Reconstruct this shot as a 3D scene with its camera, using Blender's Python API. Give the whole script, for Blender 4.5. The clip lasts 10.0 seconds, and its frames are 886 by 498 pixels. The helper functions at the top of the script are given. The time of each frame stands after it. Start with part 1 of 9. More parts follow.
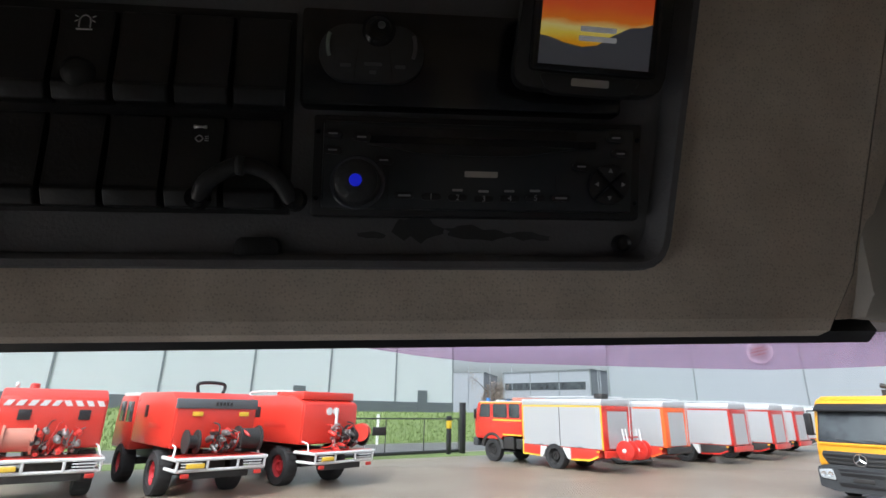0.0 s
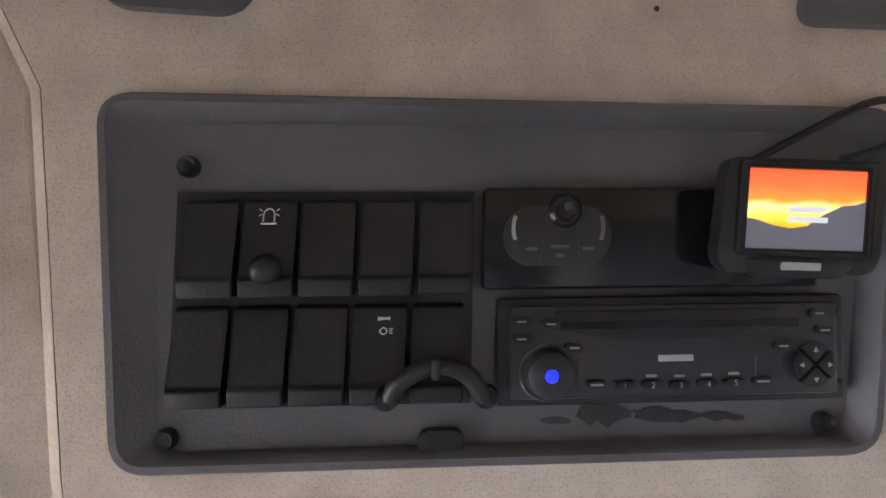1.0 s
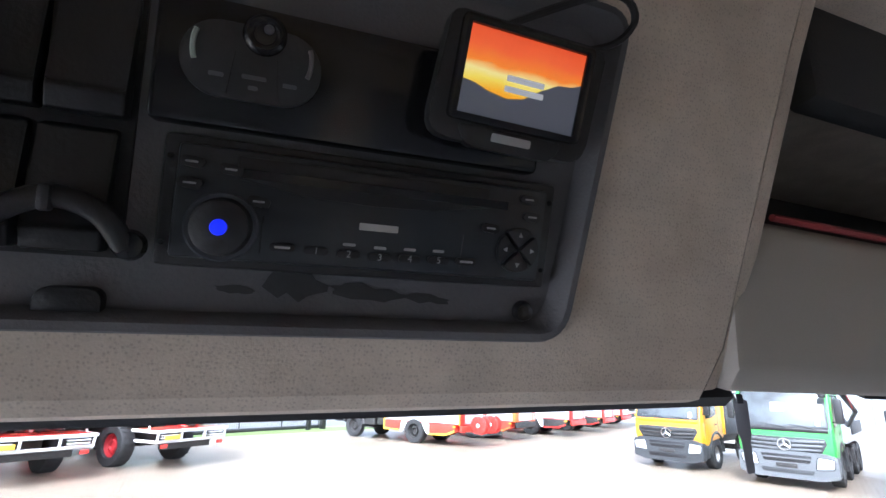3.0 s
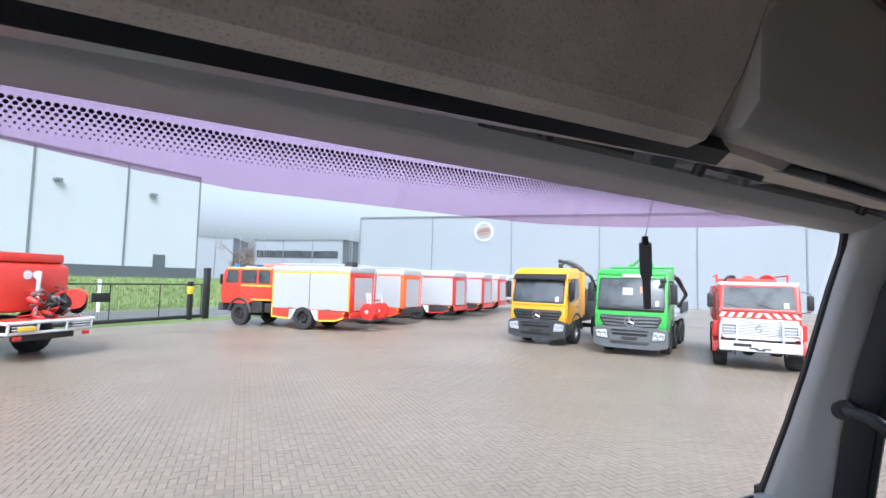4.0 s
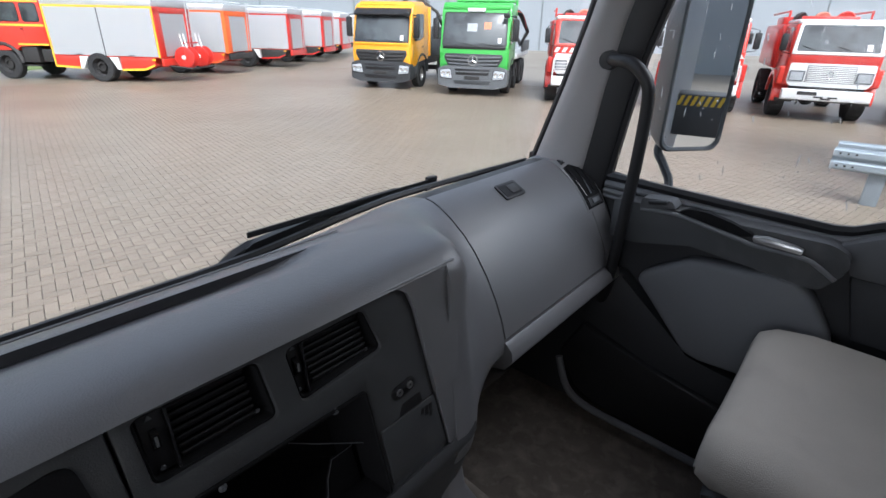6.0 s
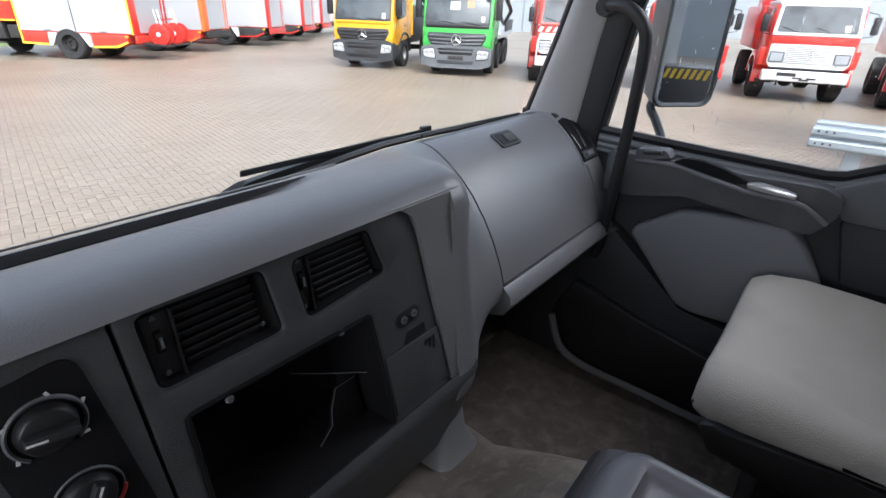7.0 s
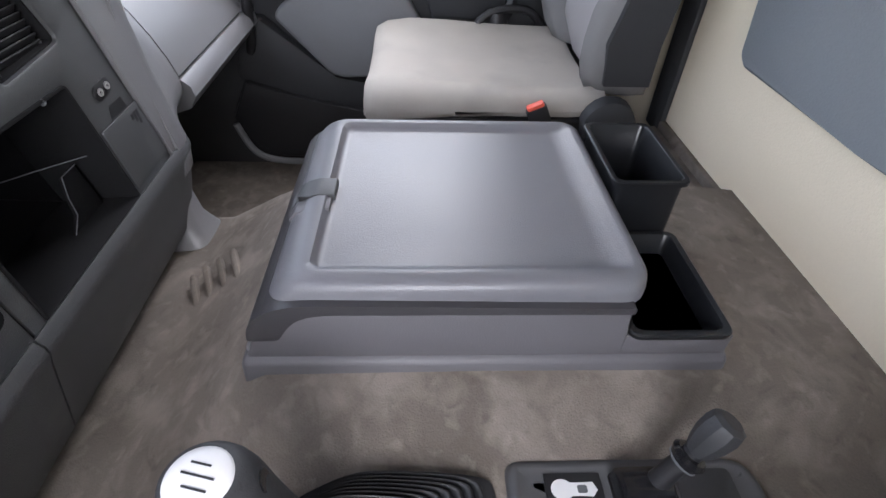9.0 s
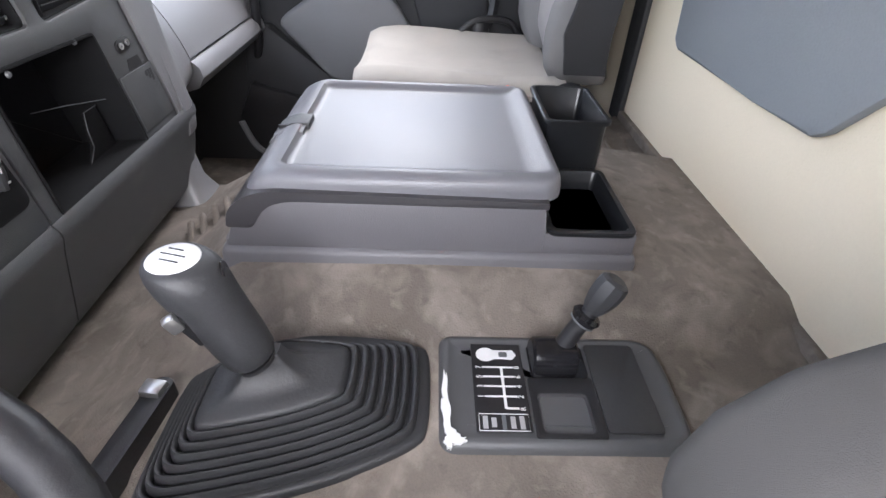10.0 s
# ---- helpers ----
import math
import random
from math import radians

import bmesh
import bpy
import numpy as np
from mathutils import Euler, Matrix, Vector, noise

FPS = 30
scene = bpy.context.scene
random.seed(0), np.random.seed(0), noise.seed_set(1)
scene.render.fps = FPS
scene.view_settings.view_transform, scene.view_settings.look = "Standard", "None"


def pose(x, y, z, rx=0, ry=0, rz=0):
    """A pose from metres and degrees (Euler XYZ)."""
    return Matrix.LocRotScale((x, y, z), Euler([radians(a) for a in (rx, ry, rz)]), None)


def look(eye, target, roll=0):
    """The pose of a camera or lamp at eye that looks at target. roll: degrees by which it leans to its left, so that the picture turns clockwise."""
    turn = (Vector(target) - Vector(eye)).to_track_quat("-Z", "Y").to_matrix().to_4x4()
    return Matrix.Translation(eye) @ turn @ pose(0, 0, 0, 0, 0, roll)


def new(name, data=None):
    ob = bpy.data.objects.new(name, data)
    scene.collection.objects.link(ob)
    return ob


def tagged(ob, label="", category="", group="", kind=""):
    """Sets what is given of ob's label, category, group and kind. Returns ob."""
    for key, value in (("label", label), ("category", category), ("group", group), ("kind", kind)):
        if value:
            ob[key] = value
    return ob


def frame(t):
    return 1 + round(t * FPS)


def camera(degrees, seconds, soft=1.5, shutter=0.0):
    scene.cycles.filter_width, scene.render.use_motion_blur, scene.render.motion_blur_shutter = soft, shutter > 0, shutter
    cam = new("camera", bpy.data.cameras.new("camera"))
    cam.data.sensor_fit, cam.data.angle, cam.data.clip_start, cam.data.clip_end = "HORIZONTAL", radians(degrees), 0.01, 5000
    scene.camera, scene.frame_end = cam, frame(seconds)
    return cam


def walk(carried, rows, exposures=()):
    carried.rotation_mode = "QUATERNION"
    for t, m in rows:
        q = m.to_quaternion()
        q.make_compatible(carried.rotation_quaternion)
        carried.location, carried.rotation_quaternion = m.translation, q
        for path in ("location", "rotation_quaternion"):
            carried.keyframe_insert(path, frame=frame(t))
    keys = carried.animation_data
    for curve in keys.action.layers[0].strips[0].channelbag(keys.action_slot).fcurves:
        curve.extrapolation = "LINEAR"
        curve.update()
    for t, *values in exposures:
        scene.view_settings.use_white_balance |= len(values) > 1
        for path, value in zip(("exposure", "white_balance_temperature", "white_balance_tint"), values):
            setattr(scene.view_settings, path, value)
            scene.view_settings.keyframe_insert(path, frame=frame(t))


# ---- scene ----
from mathutils import geometry

cam = camera(83.3, 10.0)
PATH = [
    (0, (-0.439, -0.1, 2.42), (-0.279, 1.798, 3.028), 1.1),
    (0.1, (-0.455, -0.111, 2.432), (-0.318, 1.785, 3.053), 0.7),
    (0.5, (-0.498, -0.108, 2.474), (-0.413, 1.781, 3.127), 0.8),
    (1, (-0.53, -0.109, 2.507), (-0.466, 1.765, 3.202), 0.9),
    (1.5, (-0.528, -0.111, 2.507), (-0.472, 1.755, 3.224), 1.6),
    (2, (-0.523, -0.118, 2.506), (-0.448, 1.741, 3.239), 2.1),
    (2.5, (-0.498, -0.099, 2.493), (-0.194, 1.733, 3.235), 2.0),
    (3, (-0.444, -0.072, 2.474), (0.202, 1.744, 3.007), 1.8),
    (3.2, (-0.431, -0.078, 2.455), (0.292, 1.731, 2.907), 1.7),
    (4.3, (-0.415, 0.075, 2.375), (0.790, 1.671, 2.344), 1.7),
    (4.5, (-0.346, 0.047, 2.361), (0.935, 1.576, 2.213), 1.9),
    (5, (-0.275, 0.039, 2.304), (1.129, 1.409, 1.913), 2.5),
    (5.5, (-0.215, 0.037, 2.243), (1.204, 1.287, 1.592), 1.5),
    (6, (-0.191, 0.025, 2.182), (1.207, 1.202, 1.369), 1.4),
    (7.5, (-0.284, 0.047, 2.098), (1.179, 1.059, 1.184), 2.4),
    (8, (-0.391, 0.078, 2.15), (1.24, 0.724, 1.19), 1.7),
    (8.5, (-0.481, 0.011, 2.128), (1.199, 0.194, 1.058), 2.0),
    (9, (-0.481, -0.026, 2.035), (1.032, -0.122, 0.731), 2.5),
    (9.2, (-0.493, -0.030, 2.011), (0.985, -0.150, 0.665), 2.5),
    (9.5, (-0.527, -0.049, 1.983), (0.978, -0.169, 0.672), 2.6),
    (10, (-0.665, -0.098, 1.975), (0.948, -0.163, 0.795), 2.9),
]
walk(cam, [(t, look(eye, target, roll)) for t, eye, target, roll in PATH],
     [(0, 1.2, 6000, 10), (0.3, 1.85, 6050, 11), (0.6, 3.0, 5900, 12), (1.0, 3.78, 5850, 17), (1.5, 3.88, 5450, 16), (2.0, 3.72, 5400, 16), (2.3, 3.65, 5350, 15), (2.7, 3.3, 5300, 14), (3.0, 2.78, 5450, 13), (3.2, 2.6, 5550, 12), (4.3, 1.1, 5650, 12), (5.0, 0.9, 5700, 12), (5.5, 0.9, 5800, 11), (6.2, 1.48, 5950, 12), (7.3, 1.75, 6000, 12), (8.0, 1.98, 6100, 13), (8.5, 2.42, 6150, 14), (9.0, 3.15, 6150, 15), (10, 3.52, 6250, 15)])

# ---------------------------------------------------------------- light
world = bpy.data.worlds.new("world")
scene.world = world
world.use_nodes = True
wn, wl = world.node_tree.nodes, world.node_tree.links
sky = wn.new("ShaderNodeTexSky")
sky.sky_type, sky.sun_disc = "NISHITA", False
sky.sun_elevation, sky.sun_rotation = radians(48), radians(212)
sky.air_density, sky.dust_density, sky.ozone_density = 1.0, 6.0, 1.0
grey = wn.new("ShaderNodeHueSaturation")
grey.inputs["Saturation"].default_value = 0.38
wl.new(sky.outputs[0], grey.inputs["Color"])
wl.new(grey.outputs[0], wn["Background"].inputs["Color"])
wn["Background"].inputs["Strength"].default_value = 0.13
sun = new("sun", bpy.data.lights.new("sun", "SUN"))
sun.data.energy, sun.data.angle, sun.data.color = 0.8, radians(25), (1.0, 0.99, 0.97)
sun.matrix_world = look((0, 0, 30), (4.5, 7.0, 20.5))
# fill lamp added in the driver's window opening, on top of the sky's light
side = new("window_fill", bpy.data.lights.new("window_fill", "AREA"))
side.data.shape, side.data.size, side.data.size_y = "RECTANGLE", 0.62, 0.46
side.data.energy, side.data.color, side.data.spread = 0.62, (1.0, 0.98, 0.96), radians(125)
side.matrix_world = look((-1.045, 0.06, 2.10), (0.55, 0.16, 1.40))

# second added lamp, high in the passenger's window, strengthens the skylight on lid and seat
seatside = new("window_fill", bpy.data.lights.new("window_fill", "AREA"))
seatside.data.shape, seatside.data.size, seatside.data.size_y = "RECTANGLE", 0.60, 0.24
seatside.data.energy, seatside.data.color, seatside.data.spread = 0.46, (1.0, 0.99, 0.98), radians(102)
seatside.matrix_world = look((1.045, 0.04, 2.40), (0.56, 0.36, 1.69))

# ---------------------------------------------------------------- materials
def mat(name, col, rough=0.5, metal=0.0, var=0.15, scale=6.0, fine=150.0, bump=0.08, coat=0.0, emit=0.0, stain=None, stain_scale=3.0, stain_at=0.55):
    m = bpy.data.materials.new(name)
    m.use_nodes = True
    n, l = m.node_tree.nodes, m.node_tree.links
    b = n["Principled BSDF"]
    tc = n.new("ShaderNodeTexCoord")
    big, small = n.new("ShaderNodeTexNoise"), n.new("ShaderNodeTexNoise")
    big.inputs["Scale"].default_value, big.inputs["Detail"].default_value = scale, 6
    small.inputs["Scale"].default_value, small.inputs["Detail"].default_value = fine, 3
    for t in (big, small):
        l.new(tc.outputs["Object"], t.inputs["Vector"])
    mix = n.new("ShaderNodeMix")
    mix.data_type = "RGBA"
    lo, hi = [c * (1 - var) for c in col], [min(1, c * (1 + var)) for c in col]
    mix.inputs["A"].default_value, mix.inputs["B"].default_value = (*lo, 1), (*hi, 1)
    l.new(big.outputs["Fac"], mix.inputs["Factor"])
    colour = mix.outputs["Result"]
    fmix = n.new("ShaderNodeMix")
    fmix.data_type, fmix.blend_type = "RGBA", "MULTIPLY"
    fmix.inputs["Factor"].default_value = min(1, var * 2)
    l.new(colour, fmix.inputs["A"])
    l.new(small.outputs["Fac"], fmix.inputs["B"])
    bright = n.new("ShaderNodeMix")
    bright.data_type, bright.blend_type = "RGBA", "MIX"
    bright.inputs["Factor"].default_value = 0.5
    l.new(colour, bright.inputs["A"])
    l.new(fmix.outputs["Result"], bright.inputs["B"])
    colour = bright.outputs["Result"]
    if stain:
        sn = n.new("ShaderNodeTexNoise")
        sn.inputs["Scale"].default_value, sn.inputs["Detail"].default_value = stain_scale, 8
        l.new(tc.outputs["Object"], sn.inputs["Vector"])
        ramp = n.new("ShaderNodeValToRGB")
        ramp.color_ramp.elements[0].position, ramp.color_ramp.elements[1].position = stain_at, min(1, stain_at + 0.15)
        l.new(sn.outputs["Fac"], ramp.inputs["Fac"])
        sm = n.new("ShaderNodeMix")
        sm.data_type = "RGBA"
        sm.inputs["B"].default_value = (*stain, 1)
        l.new(ramp.outputs["Color"], sm.inputs["Factor"])
        l.new(colour, sm.inputs["A"])
        colour = sm.outputs["Result"]
    l.new(colour, b.inputs["Base Color"])
    rr = n.new("ShaderNodeMapRange")
    rr.inputs["To Min"].default_value, rr.inputs["To Max"].default_value = max(0.02, rough * 0.8), min(1, rough * 1.2)
    l.new(big.outputs["Fac"], rr.inputs["Value"])
    l.new(rr.outputs["Result"], b.inputs["Roughness"])
    b.inputs["Metallic"].default_value = metal
    b.inputs["Coat Weight"].default_value = coat
    if bump:
        bp = n.new("ShaderNodeBump")
        bp.inputs["Strength"].default_value, bp.inputs["Distance"].default_value = bump, 0.004
        l.new(small.outputs["Fac"], bp.inputs["Height"])
        l.new(bp.outputs["Normal"], b.inputs["Normal"])
    if emit:
        b.inputs["Emission Color"].default_value = (*col, 1)
        b.inputs["Emission Strength"].default_value = emit
    return m


def pane(name, tint=(0.95, 0.97, 0.97), gloss=0.012, haze=0.0, haze_col=(0.8, 0.8, 0.8)):
    """Thin clear glass: it lets light straight through and mirrors a little of it."""
    m = bpy.data.materials.new(name)
    m.use_nodes = True
    n, l = m.node_tree.nodes, m.node_tree.links
    n.remove(n["Principled BSDF"])
    tr, gl, mx = n.new("ShaderNodeBsdfTransparent"), n.new("ShaderNodeBsdfGlossy"), n.new("ShaderNodeMixShader")
    tr.inputs["Color"].default_value = (*tint, 1)
    gl.inputs["Roughness"].default_value = 0.02
    mx.inputs[0].default_value = gloss
    l.new(tr.outputs[0], mx.inputs[1])
    l.new(gl.outputs[0], mx.inputs[2])
    out = mx.outputs[0]
    if haze:
        df, m2 = n.new("ShaderNodeBsdfTranslucent"), n.new("ShaderNodeMixShader")
        df.inputs["Color"].default_value = (*haze_col, 1)
        m2.inputs[0].default_value = haze
        l.new(out, m2.inputs[1])
        l.new(df.outputs[0], m2.inputs[2])
        out = m2.outputs[0]
    l.new(out, n["Material Output"].inputs["Surface"])
    return m


def carpet_material():
    """Short worn carpet: brown-grey pile, pale dried mud in patches, darker trodden streaks."""
    m = mat("dirty_carpet", (0.185, 0.158, 0.134), 0.97, var=0.28, scale=6, fine=420, bump=0.35)
    n, l = m.node_tree.nodes, m.node_tree.links
    b = n["Principled BSDF"]
    src = b.inputs["Base Color"].links[0].from_socket
    crd = n["Texture Coordinate"].outputs["Object"]

    def noise_mask(scale, detail, lo, hi, distort=0.0):
        t = n.new("ShaderNodeTexNoise")
        t.inputs["Scale"].default_value, t.inputs["Detail"].default_value, t.inputs["Distortion"].default_value = scale, detail, distort
        l.new(crd, t.inputs["Vector"])
        r = n.new("ShaderNodeMapRange")
        r.inputs["From Min"].default_value, r.inputs["From Max"].default_value = lo, hi
        l.new(t.outputs["Fac"], r.inputs["Value"])
        return r.outputs["Result"]

    def over(base, col, mask, amount):
        a = n.new("ShaderNodeMath")
        a.operation = "MULTIPLY"
        a.inputs[1].default_value = amount
        l.new(mask, a.inputs[0])
        x = n.new("ShaderNodeMix")
        x.data_type = "RGBA"
        x.inputs["B"].default_value = (*col, 1)
        l.new(a.outputs[0], x.inputs["Factor"])
        l.new(base, x.inputs["A"])
        return x.outputs["Result"]
    src = over(src, (0.105, 0.088, 0.072), noise_mask(5.0, 6, 0.50, 0.68), 0.75)
    src = over(src, (0.300, 0.262, 0.225), noise_mask(17.0, 6, 0.46, 0.68, 0.5), 0.50)
    src = over(src, (0.330, 0.295, 0.255), noise_mask(40.0, 5, 0.56, 0.72, 0.3), 0.35)
    src = over(src, (0.070, 0.058, 0.047), noise_mask(30.0, 6, 0.58, 0.76, 1.0), 0.5)
    l.new(src, b.inputs["Base Color"])
    return m


def headliner_material():
    """Woven headliner: pale beige with small dimples in the weave and faint greyish soiling."""
    m = mat("headliner_beige", (0.66, 0.575, 0.49), 0.95, var=0.10, scale=5, fine=620, bump=0.12, stain=(0.56, 0.475, 0.395), stain_scale=9, stain_at=0.50)
    n, l = m.node_tree.nodes, m.node_tree.links
    b = n["Principled BSDF"]
    src = b.inputs["Base Color"].links[0].from_socket
    cell = n.new("ShaderNodeTexVoronoi")
    cell.inputs["Scale"].default_value, cell.inputs["Randomness"].default_value = 470, 0.75
    l.new(n["Texture Coordinate"].outputs["Object"], cell.inputs["Vector"])
    dim = n.new("ShaderNodeMapRange")
    dim.inputs["From Min"].default_value, dim.inputs["From Max"].default_value = 0.05, 0.42
    dim.inputs["To Min"].default_value, dim.inputs["To Max"].default_value = 0.72, 1.0
    l.new(cell.outputs["Distance"], dim.inputs["Value"])
    soil = n.new("ShaderNodeTexNoise")
    soil.inputs["Scale"].default_value, soil.inputs["Detail"].default_value = 28, 6
    l.new(n["Texture Coordinate"].outputs["Object"], soil.inputs["Vector"])
    sr = n.new("ShaderNodeMapRange")
    sr.inputs["From Min"].default_value, sr.inputs["From Max"].default_value = 0.35, 0.65
    sr.inputs["To Min"].default_value, sr.inputs["To Max"].default_value = 0.88, 1.05
    l.new(soil.outputs["Fac"], sr.inputs["Value"])
    both = n.new("ShaderNodeMath")
    both.operation = "MULTIPLY"
    l.new(dim.outputs["Result"], both.inputs[0])
    l.new(sr.outputs["Result"], both.inputs[1])
    mul = n.new("ShaderNodeMix")
    mul.data_type, mul.blend_type = "RGBA", "MULTIPLY"
    mul.inputs["Factor"].default_value = 1.0
    l.new(src, mul.inputs["A"])
    l.new(both.outputs[0], mul.inputs["B"])
    l.new(mul.outputs["Result"], b.inputs["Base Color"])
    return m


BEIGE = headliner_material()
PANEL = mat("grey_plastic", (0.135, 0.133, 0.143), 0.55, var=0.18, scale=4, fine=500, bump=0.15, stain=(0.10, 0.097, 0.105), stain_scale=11, stain_at=0.56)
PALEGREY = mat("pale_grey_plastic", (0.36, 0.335, 0.30), 0.6, var=0.10, scale=9, fine=700, bump=0.05)
DASH = mat("dash_grey_plastic", (0.196, 0.196, 0.205), 0.35, var=0.16, scale=5, fine=600, bump=0.22, stain=(0.175, 0.173, 0.178), stain_scale=7, stain_at=0.52)
DASH.node_tree.nodes["Principled BSDF"].inputs["IOR"].default_value = 1.85
PILLARTRIM = mat("pillar_trim_grey", (0.42, 0.41, 0.41), 0.5, var=0.1, scale=5, fine=600, bump=0.18)
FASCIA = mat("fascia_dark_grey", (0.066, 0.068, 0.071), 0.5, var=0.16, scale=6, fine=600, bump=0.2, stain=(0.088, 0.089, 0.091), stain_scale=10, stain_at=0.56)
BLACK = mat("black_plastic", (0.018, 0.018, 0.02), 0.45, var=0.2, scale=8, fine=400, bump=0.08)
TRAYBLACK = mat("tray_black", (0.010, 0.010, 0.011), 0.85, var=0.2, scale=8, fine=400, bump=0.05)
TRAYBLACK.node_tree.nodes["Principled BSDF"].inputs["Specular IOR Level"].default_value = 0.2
RUBBER = mat("rubber_grey", (0.036, 0.037, 0.040), 0.55, var=0.25, scale=9, fine=300, bump=0.1)
GLOSSBLACK = mat("gloss_black", (0.012, 0.012, 0.014), 0.15, var=0.1, bump=0)
DARKCLOTH = mat("dark_trim", (0.033, 0.034, 0.037), 0.7, var=0.2, scale=7, fine=400, bump=0.2)
DOORGREY = mat("door_panel_grey", (0.175, 0.18, 0.19), 0.6, var=0.15, scale=4, fine=450, bump=0.2)
DOORDARK = mat("door_trim_grey", (0.110, 0.113, 0.120), 0.6, var=0.18, scale=6, fine=420, bump=0.2)
SEATFAB = mat("seat_fabric", (0.44, 0.41, 0.365), 0.95, var=0.16, scale=7, fine=600, bump=0.5, stain=(0.36, 0.335, 0.30), stain_scale=6, stain_at=0.56)
PLATEGREY = mat("shift_plate_grey", (0.085, 0.086, 0.09), 0.45, var=0.15, scale=8, fine=600, bump=0.1)
ARMCLOTH = mat("armrest_fabric", (0.085, 0.081, 0.078), 0.95, var=0.18, scale=6, fine=1500, bump=0.25)
SEATMID = mat("seat_middle_fabric", (0.36, 0.345, 0.345), 0.95, var=0.12, scale=7, fine=600, bump=0.5)
SEATUP = mat("seat_shoulder_fabric", (0.42, 0.435, 0.42), 0.95, var=0.08, scale=7, fine=600, bump=0.5)
SEATSIDE = mat("seat_side_fabric", (0.215, 0.21, 0.21), 0.95, var=0.15, scale=6, fine=600, bump=0.5)
CARPET = carpet_material()
WALLBEIGE = mat("rear_wall_beige", (0.76, 0.67, 0.52), 0.85, var=0.06, scale=3, fine=300, bump=0.2)
WALLGREY = mat("rear_panel_grey", (0.22, 0.235, 0.255), 0.85, var=0.08, scale=3, fine=300, bump=0.2)
CONSOLE = mat("console_grey", (0.118, 0.114, 0.122), 0.5, var=0.1, scale=4, fine=550, bump=0.12)
LID = mat("lid_grey", (0.152, 0.152, 0.166), 0.37, var=0.1, scale=4, fine=550, bump=0.12, coat=0.0)
RADIOGREY = mat("radio_face", (0.030, 0.034, 0.040), 0.30, var=0.1, scale=9, fine=500, bump=0.04)
CLEARRIM = mat("smoky_plastic_ring", (0.10, 0.105, 0.12), 0.15, var=0.1, bump=0, coat=0.4)
SHOE = mat("console_edge_dark", (0.050, 0.048, 0.052), 0.38, var=0.1, scale=5, fine=500, bump=0.08)
BINBLACK = mat("bin_black", (0.012, 0.013, 0.015), 0.30, var=0.2, scale=8, fine=400, bump=0.05)
WHITE = mat("white_print", (0.75, 0.75, 0.75), 0.5, var=0.05, bump=0)
SILVER = mat("satin_silver", (0.62, 0.62, 0.62), 0.3, 0.9, var=0.05, bump=0)
WHITECAP = mat("white_cap", (0.72, 0.72, 0.72), 0.3, var=0.04, bump=0)
CHROME = mat("chrome", (0.8, 0.8, 0.8), 0.08, 1.0, var=0.03, bump=0)
MIRRORSHELL = mat("mirror_shell_grey", (0.10, 0.115, 0.13), 0.35, var=0.15, scale=6, fine=200, bump=0.05)
MIRROR = mat("mirror_glass", (0.86, 0.88, 0.9), 0.01, 1.0, var=0.0, bump=0)
ORANGE_B = mat("buckle_red", (0.75, 0.09, 0.05), 0.4, var=0.05, bump=0)
BLUE_L = mat("blue_light", (0.02, 0.03, 0.9), 0.4, var=0.0, bump=0, emit=0.12)
BLUE_P = mat("blue_print", (0.05, 0.18, 0.45), 0.5, var=0.0, bump=0)
RED_P = mat("red_print", (0.6, 0.05, 0.04), 0.5, var=0.0, bump=0)
HAZARD_Y = mat("hazard_yellow", (0.75, 0.5, 0.03), 0.4, var=0.1, bump=0)
GLASS = pane("clear_glass")
DROP = pane("rain_water", tint=(0.96, 0.97, 0.98), gloss=0.1, haze=0.35, haze_col=(0.95, 0.96, 0.97))
PALEPRINT = mat("pale_print", (0.36, 0.36, 0.37), 0.5, var=0.05, bump=0)
BAND = pane("windscreen_tint_band", tint=(0.885, 0.745, 0.855), gloss=0.04, haze=0.14, haze_col=(0.85, 0.62, 0.82))
RED = mat("fire_red_paint", (0.60, 0.035, 0.025), 0.3, var=0.12, scale=1.5, fine=40, bump=0.0, coat=0.3)
REDORANGE = mat("bright_red_paint", (0.70, 0.048, 0.03), 0.3, var=0.1, scale=1.5, fine=40, bump=0.0, coat=0.3)
DAYGLOW = mat("luminous_orange_paint", (1.0, 0.16, 0.035), 0.45, var=0.06, scale=1.5, fine=40, bump=0.0)
ORANGE = mat("orange_paint", (0.90, 0.40, 0.02), 0.3, var=0.06, scale=1.2, fine=40, bump=0.0, coat=0.3)
GREEN = mat("green_paint", (0.06, 0.42, 0.07), 0.3, var=0.08, scale=1.2, fine=40, bump=0.0, coat=0.3)
WPAINT = mat("white_paint", (0.72, 0.72, 0.71), 0.35, var=0.06, scale=1.5, fine=40, bump=0.0)
YELLOW = mat("yellow_stripe", (0.85, 0.55, 0.05), 0.4, var=0.05, bump=0)
SHUTTER = mat("aluminium_shutter", (0.55, 0.56, 0.57), 0.4, 0.35, var=0.06, scale=2, fine=30, bump=0.05)
CHASSIS = mat("chassis_dark", (0.035, 0.033, 0.032), 0.6, var=0.3, scale=4, fine=60, bump=0.1)
SIGNPALE = mat("sign_pale", (0.56, 0.57, 0.58), 0.5, var=0.1, scale=2, bump=0)
BUMPERGREY = mat("bumper_dark_grey", (0.048, 0.051, 0.055), 0.5, var=0.15, scale=3, fine=60, bump=0.05)
GRILLEGREY = mat("grille_grey", (0.12, 0.127, 0.135), 0.45, var=0.1, scale=3, fine=60, bump=0.05)
